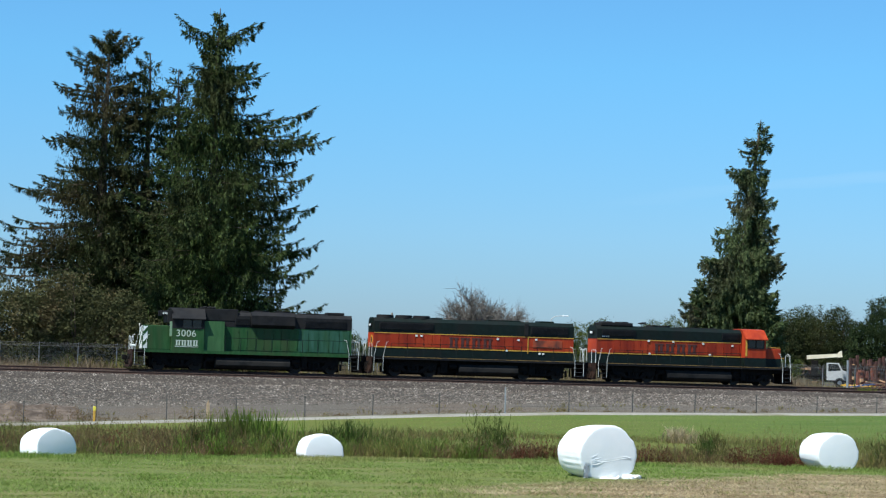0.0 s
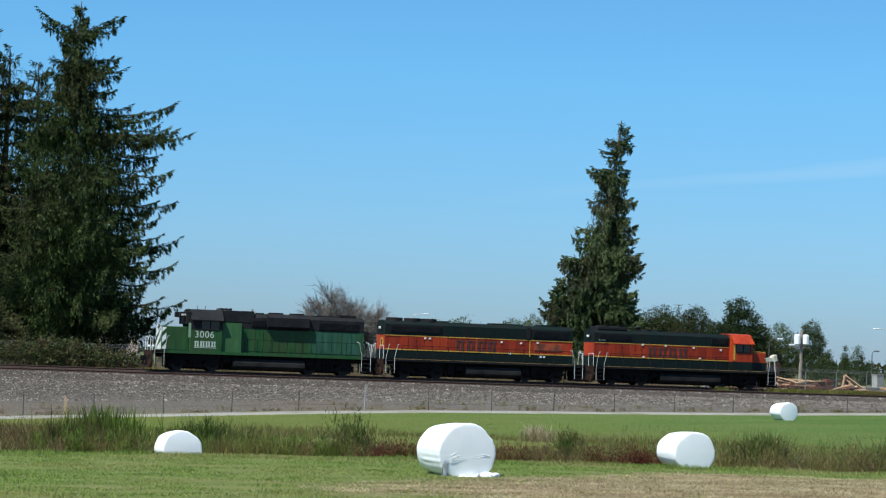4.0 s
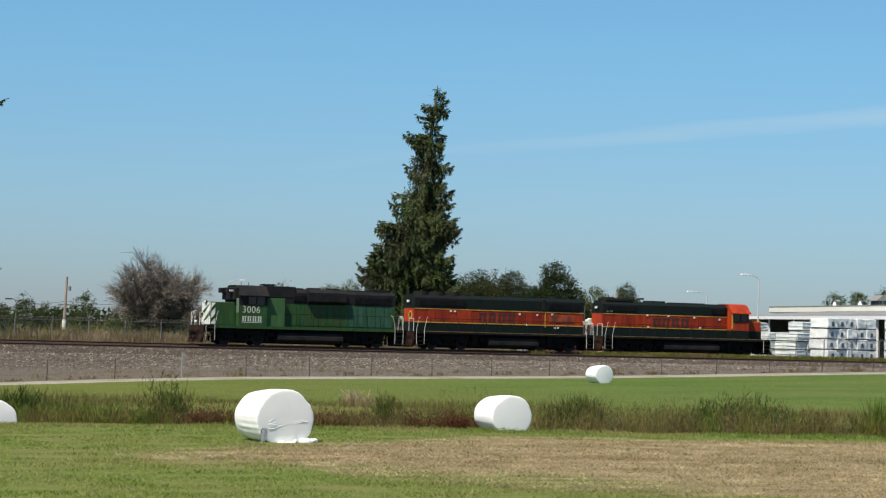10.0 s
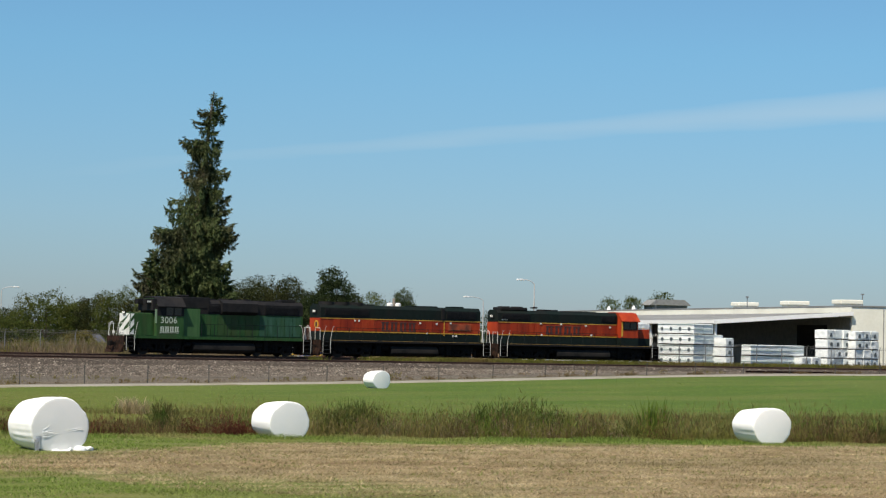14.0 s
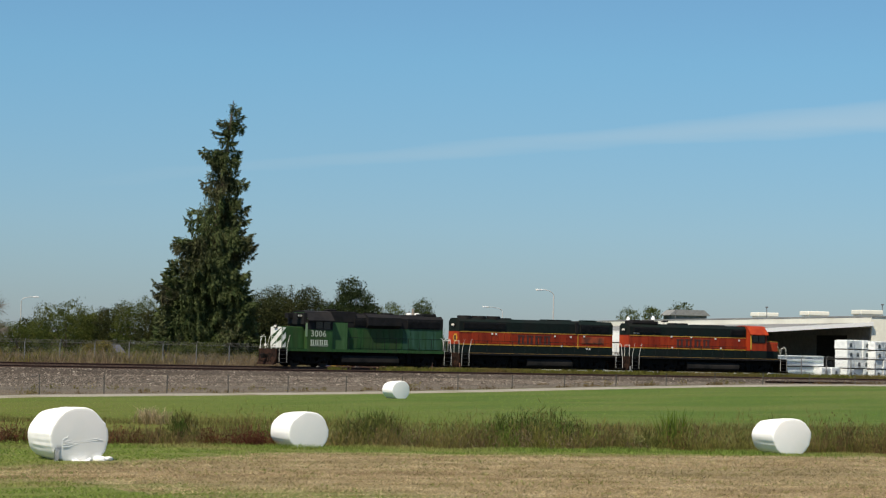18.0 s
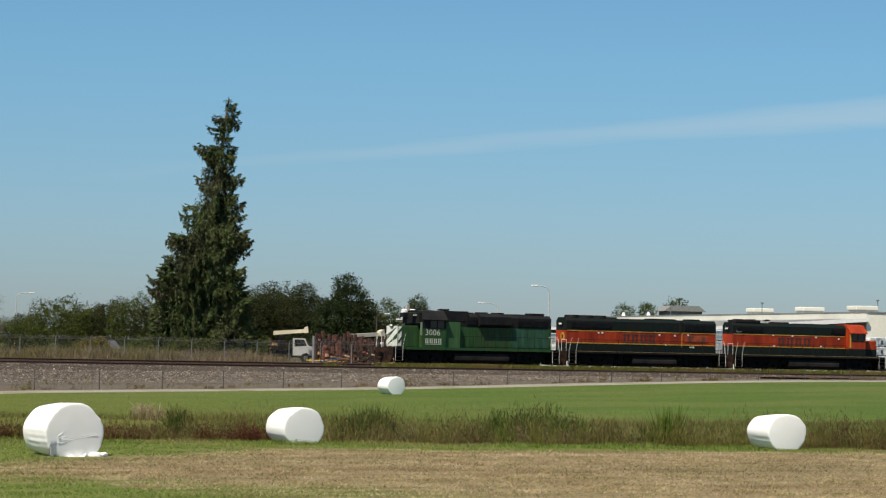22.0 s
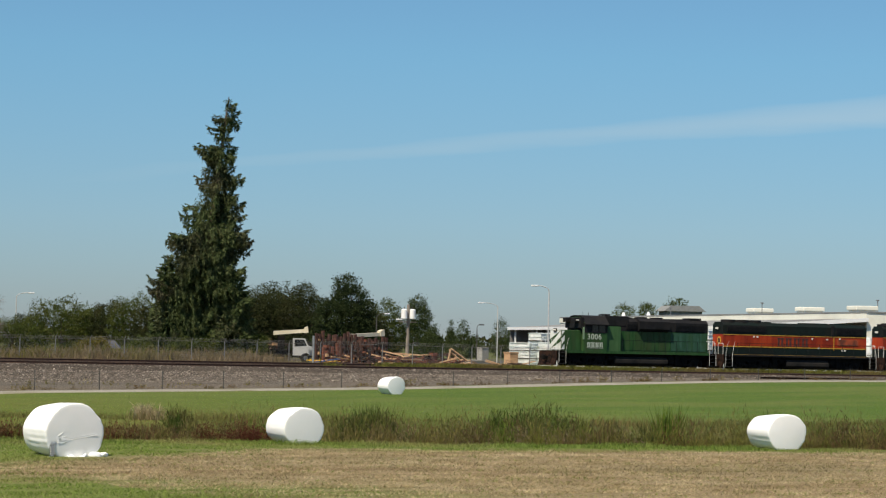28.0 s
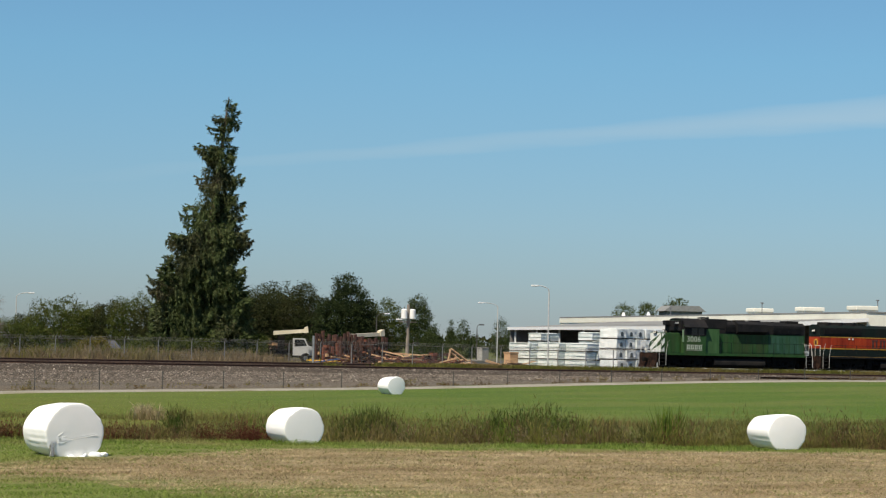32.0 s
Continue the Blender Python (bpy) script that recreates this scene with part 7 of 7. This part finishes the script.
def lumber_stack(label, x, y, turn, nx, nz, w, d, h, seed, marks=True, side_marks=0, skip=()):
    """Packs of wrapped lumber piled in tiers, each a part, with a round mark on its end."""
    t = thing("lumber_stack", label, "lumber", "wrapped lumber stacks", at=pose(x, y, YARD_Z + 0.03, 0, 0, turn))
    g = np.random.default_rng(seed)
    for k in range(nz):
        for i in range(nx):
            if (i, k) in skip:
                continue
            ox, oy = g.uniform(-0.05, 0.05), g.uniform(-0.15, 0.05)
            z = k * (h + 0.11)
            b = nb()
            box(b, i * w + ox + 0.03, (i + 1) * w + ox - 0.03, oy, d + oy, z + 0.11, z + 0.11 + h, 0.05)
            bmesh.ops.subdivide_edges(b, edges=[e for e in b.edges if e.calc_length() > 0.5], cuts=4, use_grid_fill=True)
            for vv in b.verts:
                vv.co += Vector((noise.noise(vv.co * 2.3 + Vector((seed, 0, 0))), noise.noise(vv.co * 2.7 + Vector((0, seed, 0))), 0.6 * noise.noise(vv.co * 2.1))) * 0.05
            p = part("pack", b, M["lumber_wrap"], t, smooth=False)
            b = nb()
            for q in ((0.44, 0.475), (0.93, 0.96)):
                box(b, i * w + ox - 0.015, (i + 1) * w + ox + 0.015, oy - 0.045, d + oy + 0.045, z + 0.11 + h * q[0], z + 0.11 + h * q[1])
            if not marks:
                part("strap", b, M["strap"], p)
            b = nb()
            box(b, i * w + ox + 0.05, (i + 1) * w + ox - 0.05, oy + 0.12, oy + d - 0.12, z, z + 0.11)
            part("bearer", b, M["tie"], t)
            if marks and g.uniform() < 0.8:
                b = nb()
                tube(b, ((i + 0.5) * w + ox, oy - 0.05, z + 0.62 * h), ((i + 0.5) * w + ox, oy + 0.01, z + 0.62 * h), 0.17, seg=12)
                box(b, (i + 0.5) * w + ox - 0.17, (i + 0.5) * w + ox + 0.17, oy - 0.048, oy + 0.01, z + 0.34 * h, z + 0.5 * h)
                part("round_mark", b, M["wrap_mark"], p)
            if side_marks and i == 0:
                for q in range(side_marks):
                    yy = d * (q + 0.5) / side_marks + oy
                    b = nb()
                    tube(b, (ox - 0.04, yy, z + 0.6 * h), (ox + 0.04, yy, z + 0.6 * h), 0.17, seg=12)
                    part("round_mark", b, M["wrap_mark"], p)
    for i in range(0, nx):
        b = nb()
        box(b, i * w + 0.03, (i + 1) * w - 0.03, 0.3, d - 0.3, nz * (h + 0.11), nz * (h + 0.11) + 0.05)
        if (i, nz - 1) not in skip:
            part("top_sheet", b, M["lumber_wrap"], t)
    return t


lumber_stack("tall stack of white-wrapped lumber packs with round marks", 125.81, 194.93, 12, 5, 4, 1.32, 2.4, 0.90, 301)
lumber_stack("long stack of white-wrapped lumber with marked sides", 135.88, 194.00, 12, 3, 4, 1.45, 4.9, 0.92, 302, False, 4, skip=((2, 3),))
lumber_stack("short white-wrapped lumber pile beside a taller stack", 139.10, 193.00, 12, 1, 3, 1.2, 2.2, 0.82, 303)
lumber_stack("low long row of white-wrapped lumber", 142.12, 193.00, 10, 1, 2, 7.8, 1.3, 0.98, 304, False)
lumber_stack("small heap of wrapped lumber packs", 148.48, 193.00, 10, 2, 1, 1.35, 1.6, 0.95, 305)
lumber_stack("square stack of white-wrapped lumber with round marks", 152.00, 193.50, 10, 3, 4, 1.18, 1.7, 0.86, 306)
lumber_stack("square stack of white-wrapped lumber with round marks", 155.15, 193.00, 10, 3, 4, 1.25, 1.2, 0.84, 307)
lumber_stack("low greenish-white lumber tiers beside the canopy", 125.77, 211.42, 8, 3, 3, 1.25, 3.4, 0.72, 309, False)
lumber_stack("low greenish-white lumber tiers beside the canopy", 127.31, 208.15, 8, 3, 3, 1.3, 3.4, 0.74, 310, False)
lumber_stack("low greenish-white lumber tiers beside the canopy", 128.69, 204.95, 8, 2, 3, 1.3, 3.4, 0.74, 311, False)
lumber_stack("white-wrapped lumber piled high behind lower tiers", 137.07, 227.96, 8, 2, 4, 1.3, 2.2, 0.80, 312, False)
lumber_stack("white-wrapped lumber piled high behind lower tiers", 139.84, 221.56, 8, 1, 4, 1.4, 2.4, 0.84, 313, False)

# ---- poles and lamps ----
M["timber_pole"] = mat("grey_timber_pole", (0.20, 0.17, 0.14), (0.30, 0.26, 0.22), 6, 0.9, stretch=(1, 1, 0.2))


def street_lamp(label, x, y, h, arm, dark=False, group="street lamps"):
    m = M["post"] if dark else M["lamp_grey"]
    t = thing("street_lamp", label, "street lamp", group, at=pose(x, y, 1.05))
    b = nb()
    tube(b, (0, 0, -0.1), (0, 0, h - 0.5), 0.09, 0.06, seg=10)
    part("mast", b, m, t)
    b = nb()
    pts = [(arm * (1 - math.cos(k / 6 * math.pi / 2)), -arm * 0.3 * (1 - math.cos(k / 6 * math.pi / 2)), h - 0.5 + 0.55 * math.sin(k / 6 * math.pi / 2)) for k in range(7)]
    for p, q in zip(pts, pts[1:]):
        tube(b, p, q, 0.042, seg=7)
    part("arm", b, m, t)
    b = nb()
    e = pts[-1]
    s = 1 if arm > 0 else -1
    box(b, min(e[0], e[0] + 0.7 * s), max(e[0], e[0] + 0.7 * s), e[1] - 0.16, e[1] + 0.16, e[2] - 0.1, e[2] + 0.06, 0.04)
    part("lamp_head", b, m if dark is True else M["trim_white"], t)
    return t


street_lamp("tall grey street lamp with a curved arm", 122.28, 201.85, 8.16, -1.1)
street_lamp("grey street lamp with a curved arm beyond the yard", 149.96, 259.83, 7.52, -1.8)
street_lamp("grey street lamp far behind the bushes", 95.54, 284.38, 7.47, 1.4)
street_lamp("dark shoebox lamp on a slim pole", 162.52, 287.21, 5.04, 0.3, True)
street_lamp("dark lamp post beside young pines", 61.60, 254.66, 4.08, -0.5, True)
street_lamp("small pale lamp on a dark mast before the trees", 133.00, 259.95, 5.82, 0.9, "mast")

tp = thing("transformer_pole", "timber power pole carrying two white transformers", "power pole", at=pose(111.15, 210.45, 1.05))
b = nb()
tube(b, (0, 0, -0.2), (0.05, 0, 6.12), 0.19, 0.14, seg=12)
part("pole", b, M["timber_pole"], tp)
for x in (-0.46, 0.46):
    b = nb()
    zt = 4.71
    tube(b, (x, -0.1, zt), (x, -0.1, zt + 0.86), 0.31, seg=18)
    tube(b, (x, -0.1, zt + 0.86), (x, -0.1, zt + 0.95), 0.31, 0.16, seg=18)
    tr = part("transformer", b, M["trim_white"], tp, "white transformer can")
    b = nb()
    tube(b, (x, -0.1, zt + 0.93), (x, -0.1, zt + 1.15), 0.05, seg=6)
    part("bushing", b, M["post"], tr)
b = nb()
box(b, -0.95, 0.95, -0.06, 0.06, 4.32, 4.43)
part("crossarm", b, M["timber_pole"], tp)
b = nb()
za = 3.87
arm_pts = [(-0.1, -0.15, za), (-0.25, -0.2, za + 0.5), (-0.55, -0.3, za + 0.72), (-0.95, -0.4, za + 0.75)]
for p, q in zip(arm_pts, arm_pts[1:]):
    tube(b, p, q, 0.035, seg=6)
la = part("lamp_arm", b, M["steel"], tp, "curved grey lamp arm")
b = nb()
box(b, -1.5, -0.9, -0.52, -0.28, za + 0.66, za + 0.80, 0.04)
part("lamp_head", b, M["trim_white"], la)
up = thing("utility_pole", "leaning timber utility pole with a small transformer", "power pole", at=pose(60.44, 230.20, 1.0, 0, 2.0, 0))
b = nb()
tube(b, (0, 0, -0.2), (0, 0, 6.29), 0.17, 0.11, seg=12)
part("pole", b, M["timber_pole"], up)
b = nb()
tube(b, (0, 0, -0.1), (0, 0, 2.1), 0.20, seg=12)
part("sleeve", b, M["white"], up, "pale lower sleeve")
b = nb()
tube(b, (0.3, -0.1, 4.95), (0.3, -0.1, 5.40), 0.16, seg=12)
part("transformer", b, M["roof_grey"], up)
b = nb()
box(b, -0.7, 0.9, -0.05, 0.05, 3.50, 3.62)
part("crossarm", b, M["timber_pole"], up)
cab_l = thing("overhead_cable", "thin dark cables strung past the utility pole", "cable")
for dz in (0.0, 0.35):
    pts = []
    p0, p1 = Vector((49.01, 250.25, 3.65 + dz)), Vector((60.65, 230.14, 4.56 + dz))
    p2 = Vector((69.43, 214.02, 5.09 + dz))
    for a, e in ((p0, p1), (p1, p2)):
        for k in range(8):
            q = k / 8
            pts.append(a.lerp(e, q) - Vector((0, 0, 0.5 * 4 * q * (1 - q))))
    pts.append(p2)
    A = np.array([list(p) for p in pts])
    v, f = bars(A[:-1], A[1:], np.full(len(A) - 1, 0.02), np.full(len(A) - 1, 0.02))
    raw_mesh("cable", v, f, M["post"], cab_l)

# ---- the builders' yard ----
M["boom"] = mat("cream_boom_paint", (0.62, 0.56, 0.42), (0.70, 0.64, 0.50), 3, 0.5, bump=0.02, c3=(0.5, 0.44, 0.33), big=0.6)
M["wood_new"] = mat("fresh_timber", (0.42, 0.24, 0.13), (0.56, 0.36, 0.21), 5, 0.8, stretch=(0.3, 1, 1), vary=0.2)
M["brick_red"] = mat("red_brown_steel", (0.045, 0.020, 0.016), (0.095, 0.040, 0.028), 5, 0.75, bump=0.1, vary=0.25)
M["machine_yellow"] = mat("machine_yellow", (0.62, 0.36, 0.03), (0.70, 0.43, 0.05), 4, 0.5)
M["blue"] = mat("blue_paint", (0.04, 0.09, 0.25), (0.06, 0.12, 0.3), 4, 0.5)


def boom_truck(label, x, y, turn, boom_len, boom_z, cab, fore=0.0):
    t = thing("boom_truck", label, "truck", "boom trucks", at=pose(x, y, YARD_Z, 0, 0, turn))
    b = nb()
    box(b, -3.2, 3.0, -1.1, 1.1, 0.8, 1.15, 0.03)
    part("chassis", b, M["under"], t)
    b = nb()
    box(b, -3.3, 0.8, -1.2, 1.2, 1.15, 1.35, 0.02)
    part("bed", b, M["under"], t)
    if cab:
        b = nb()
        prism(b, [(1.2, 0.75), (1.2, 2.5), (2.4, 2.5), (2.75, 1.8), (3.2, 1.65), (3.2, 0.75)], -1.15, 1.15)
        c = part("cab", b, M["lamp_grey"], t, "white truck cab")
        b = nb()
        for yy in (-1.16, 1.155):
            prism(b, [(1.35, 1.65), (1.35, 2.38), (2.3, 2.38), (2.6, 1.75)], yy, yy + 0.006)
        part("side_window", b, M["glass"], c)
        b = nb()
        prism(b, [(2.55, 2.62), (2.58, 2.62), (2.90, 1.98), (2.86, 1.98)], -1.0, 1.0)
        part("windscreen", b, M["glass"], c)
        b = nb()
        box(b, 3.38, 3.44, -0.8, 0.8, 1.0, 1.6, 0.02)
        part("grille", b, M["steel"], c)
    b = nb()
    box(b, -0.35, 0.35, -0.4, 0.4, 1.3, boom_z - 0.2, 0.05)
    part("turret", b, M["under"], t)
    b = nb()
    prism(b, [(fore - boom_len * 0.62, boom_z - 0.12), (fore - boom_len * 0.62, boom_z + 0.30), (fore + boom_len * 0.38, boom_z + 0.56), (fore + boom_len * 0.38, boom_z + 0.22)], -0.24, 0.24)
    bo = part("boom", b, M["boom"], t, "cream telescopic boom")
    b = nb()
    prism(b, [(fore + boom_len * 0.30, boom_z + 0.14), (fore + boom_len * 0.30, boom_z + 0.70), (fore + boom_len * 0.40, boom_z + 0.86), (fore + boom_len * 0.43, boom_z + 0.2)], -0.30, 0.30)
    part("boom_head", b, M["boom"], bo)
    for xx in (-2.4, -1.4, 2.5):
        for yy in (-1.05, 1.05):
            b = nb()
            tube(b, (xx, yy - 0.15, 0.5), (xx, yy + 0.15, 0.5), 0.5, seg=18)
            w = part("wheel", b, M["loco_black"], t)
            b = nb()
            tube(b, (xx, yy - 0.17, 0.5), (xx, yy + 0.17, 0.5), 0.22, seg=12)
            part("rim", b, M["steel"], w)
    return t


boom_truck("white boom truck with a folded cream boom", 102.88, 222.35, -24, 3.4, 2.9, True, 1.3)
boom_truck("boom truck with a long cream boom behind racks", 113.19, 222.91, 14, 4.6, 2.75, False)


def rack(label, x, y, turn, n, w, h, mat_key, seed):
    t = thing("steel_rack", label, "storage rack", "steel racks", at=pose(x, y, YARD_Z, 0, 0, turn))
    g = np.random.default_rng(seed)
    for i in range(n):
        xx = i * w
        b = nb()
        hh = h * g.uniform(0.78, 1.12)
        box(b, xx - 0.12, xx + 0.12, -0.12, 0.12, -0.05, hh, 0.015)
        part("upright", b, M[mat_key], t)
        for k in range(4):
            if i + 1 < n and g.uniform() < 0.85:
                b = nb()
                z = 0.2 + k * h * 0.23 + g.uniform(-0.1, 0.1)
                box(b, xx + 0.12, xx + w - 0.12, -0.4, 0.3, z, z + g.uniform(0.08, 0.32), 0.02)
                part("beam", b, M[g.choice([mat_key, mat_key, mat_key, mat_key, "tie", "tie", "rust", "wood_new"])], t)
    return t


rack("red-brown steel racks filled with timber", 100.48, 209.11, 8, 8, 0.38, 2.95, "brick_red", 401)
rack("red-brown steel racks filled with timber", 103.08, 208.96, 8, 9, 0.42, 2.9, "brick_red", 402)
rack("red-brown steel racks filled with timber", 106.85, 210.43, 8, 6, 0.42, 2.8, "brick_red", 403)
rack("low rust-red steel racks beside a timber heap", 111.64, 207.92, 6, 6, 0.75, 1.25, "brick_red", 404)
rack("rusty steel racks filled with timber at the fence", 99.38, 205.20, 4, 4, 0.5, 2.1, "rust", 406)
rack("rusty steel racks filled with timber at the fence", 101.79, 204.02, 4, 5, 0.5, 2.3, "brick_red", 407)
rack("dark steel racks filled with timber behind others", 105.76, 218.78, 12, 14, 0.5, 2.6, "brick_red", 408)
rack("red steel racks behind the boom truck", 108.34, 238.55, 8, 5, 0.8, 2.2, "brick_red", 405)


def timber_heap(label, x, y, turn, n, spread, seed, mats=("wood_new",), lmin=1.6, lmax=3.4, hmax=0.9):
    """Loose beams thrown on a heap."""
    t = thing("timber_heap", label, "timber", "timber heaps", at=pose(x, y, YARD_Z + 0.03, 0, 0, turn))
    g = np.random.default_rng(seed)
    for i in range(n):
        L = g.uniform(lmin, lmax)
        b = nb()
        box(b, -L / 2, L / 2, -0.08, 0.08, -0.06, 0.06, 0.01)
        o = part("beam", b, M[mats[g.integers(len(mats))]], t)
        o.matrix_basis = pose(g.normal(0, spread), g.normal(0, 0.4), 0.1 + hmax * (i / n) ** 1.5 * g.uniform(0.5, 1), 0, g.uniform(-16, 16), g.uniform(-35, 35))
    return t


timber_heap("loose heap of pale fresh timber", 108.40, 207.38, 0, 26, 0.8, 411, ("wood_new", "wood_new", "brick_red"), hmax=1.3)
timber_heap("red-brown steel offcuts heaped on the ground", 109.17, 204.71, 0, 26, 1.3, 412, ("brick_red", "rust"), hmax=0.9)
timber_heap("red-brown beams lying before the canopy", 117.77, 199.89, 0, 14, 1.3, 413, ("brick_red", "wood_new"), lmin=3, lmax=5, hmax=0.4)
timber_heap("yellow and blue pipes on the ground", 99.62, 205.09, 0, 12, 0.7, 414, ("machine_yellow", "wood_new", "blue"), hmax=0.5)
timber_heap("boards heaped by the racks", 114.96, 206.11, 0, 18, 0.6, 415, ("wood_new", "wood_new", "brick_red"), hmax=0.4)
timber_heap("mixed timber and steel heaped between racks", 102.96, 204.55, 0, 26, 1.6, 416, ("brick_red", "rust", "wood_new"), hmax=1.0)
timber_heap("mixed timber and steel heaped between racks", 109.90, 202.04, 0, 24, 1.5, 417, ("brick_red", "rust", "brick_red", "wood_new"), hmax=0.9)
tr = thing("roof_truss", "pair of fresh timber roof trusses leaning on each other", "roof truss", at=pose(112.93, 204.95, YARD_Z + 0.03))
for p, q in (((-0.3, 0, 0), (0.15, 0, 1.75)), ((0.15, 0, 1.75), (1.9, -0.3, 0.55)), ((0.15, 0.2, 1.7), (0.3, 0.3, 0)), ((0.15, 0.1, 1.45), (1.7, -0.2, 0.2)), ((-0.25, 0, 0.1), (1.8, -0.3, 0.1)), ((0.7, 0, 1.3), (0.6, 0, 0.05))):
    b = nb()
    tube(b, p, q, 0.10, seg=4)
    part("beam", b, M["wood_new"], tr)
for lab, x, y, w, h, mk in (("orange timber crate beside the canopy", 124.22, 212.33, 1.1, 1.5, "wood_new"), ("pale concrete barrier behind the truss", 123.22, 217.52, 2.2, 0.6, "concrete"), ("grey storage bin behind the yard fence", 148.42, 260.71, 1.1, 1.9, "concrete"), ("pale tarpaulin bundle behind the fence", 62.66, 223.38, 1.2, 0.9, "white"), ("pale tarpaulin bundle behind the fence", 59.87, 232.41, 0.6, 0.8, "white")):
    t = thing("crate" if "crate" in lab else "barrier" if "barrier" in lab else "bin" if "bin" in lab else "bundle", lab, "crate" if "crate" in lab else "barrier" if "barrier" in lab else "bin" if "bin" in lab else "bundle", at=pose(x, y, YARD_Z + 0.03, 0, 0, 10))
    b = nb()
    box(b, -w / 2, w / 2, -0.5, 0.5, 0, h, 0.06)
    part("body", b, M[mk], t)
    b = nb()
    box(b, -w / 2 - 0.04, w / 2 + 0.04, -0.54, 0.54, h - 0.12, h + 0.03, 0.03)
    part("lid", b, M[mk], t)


motions()
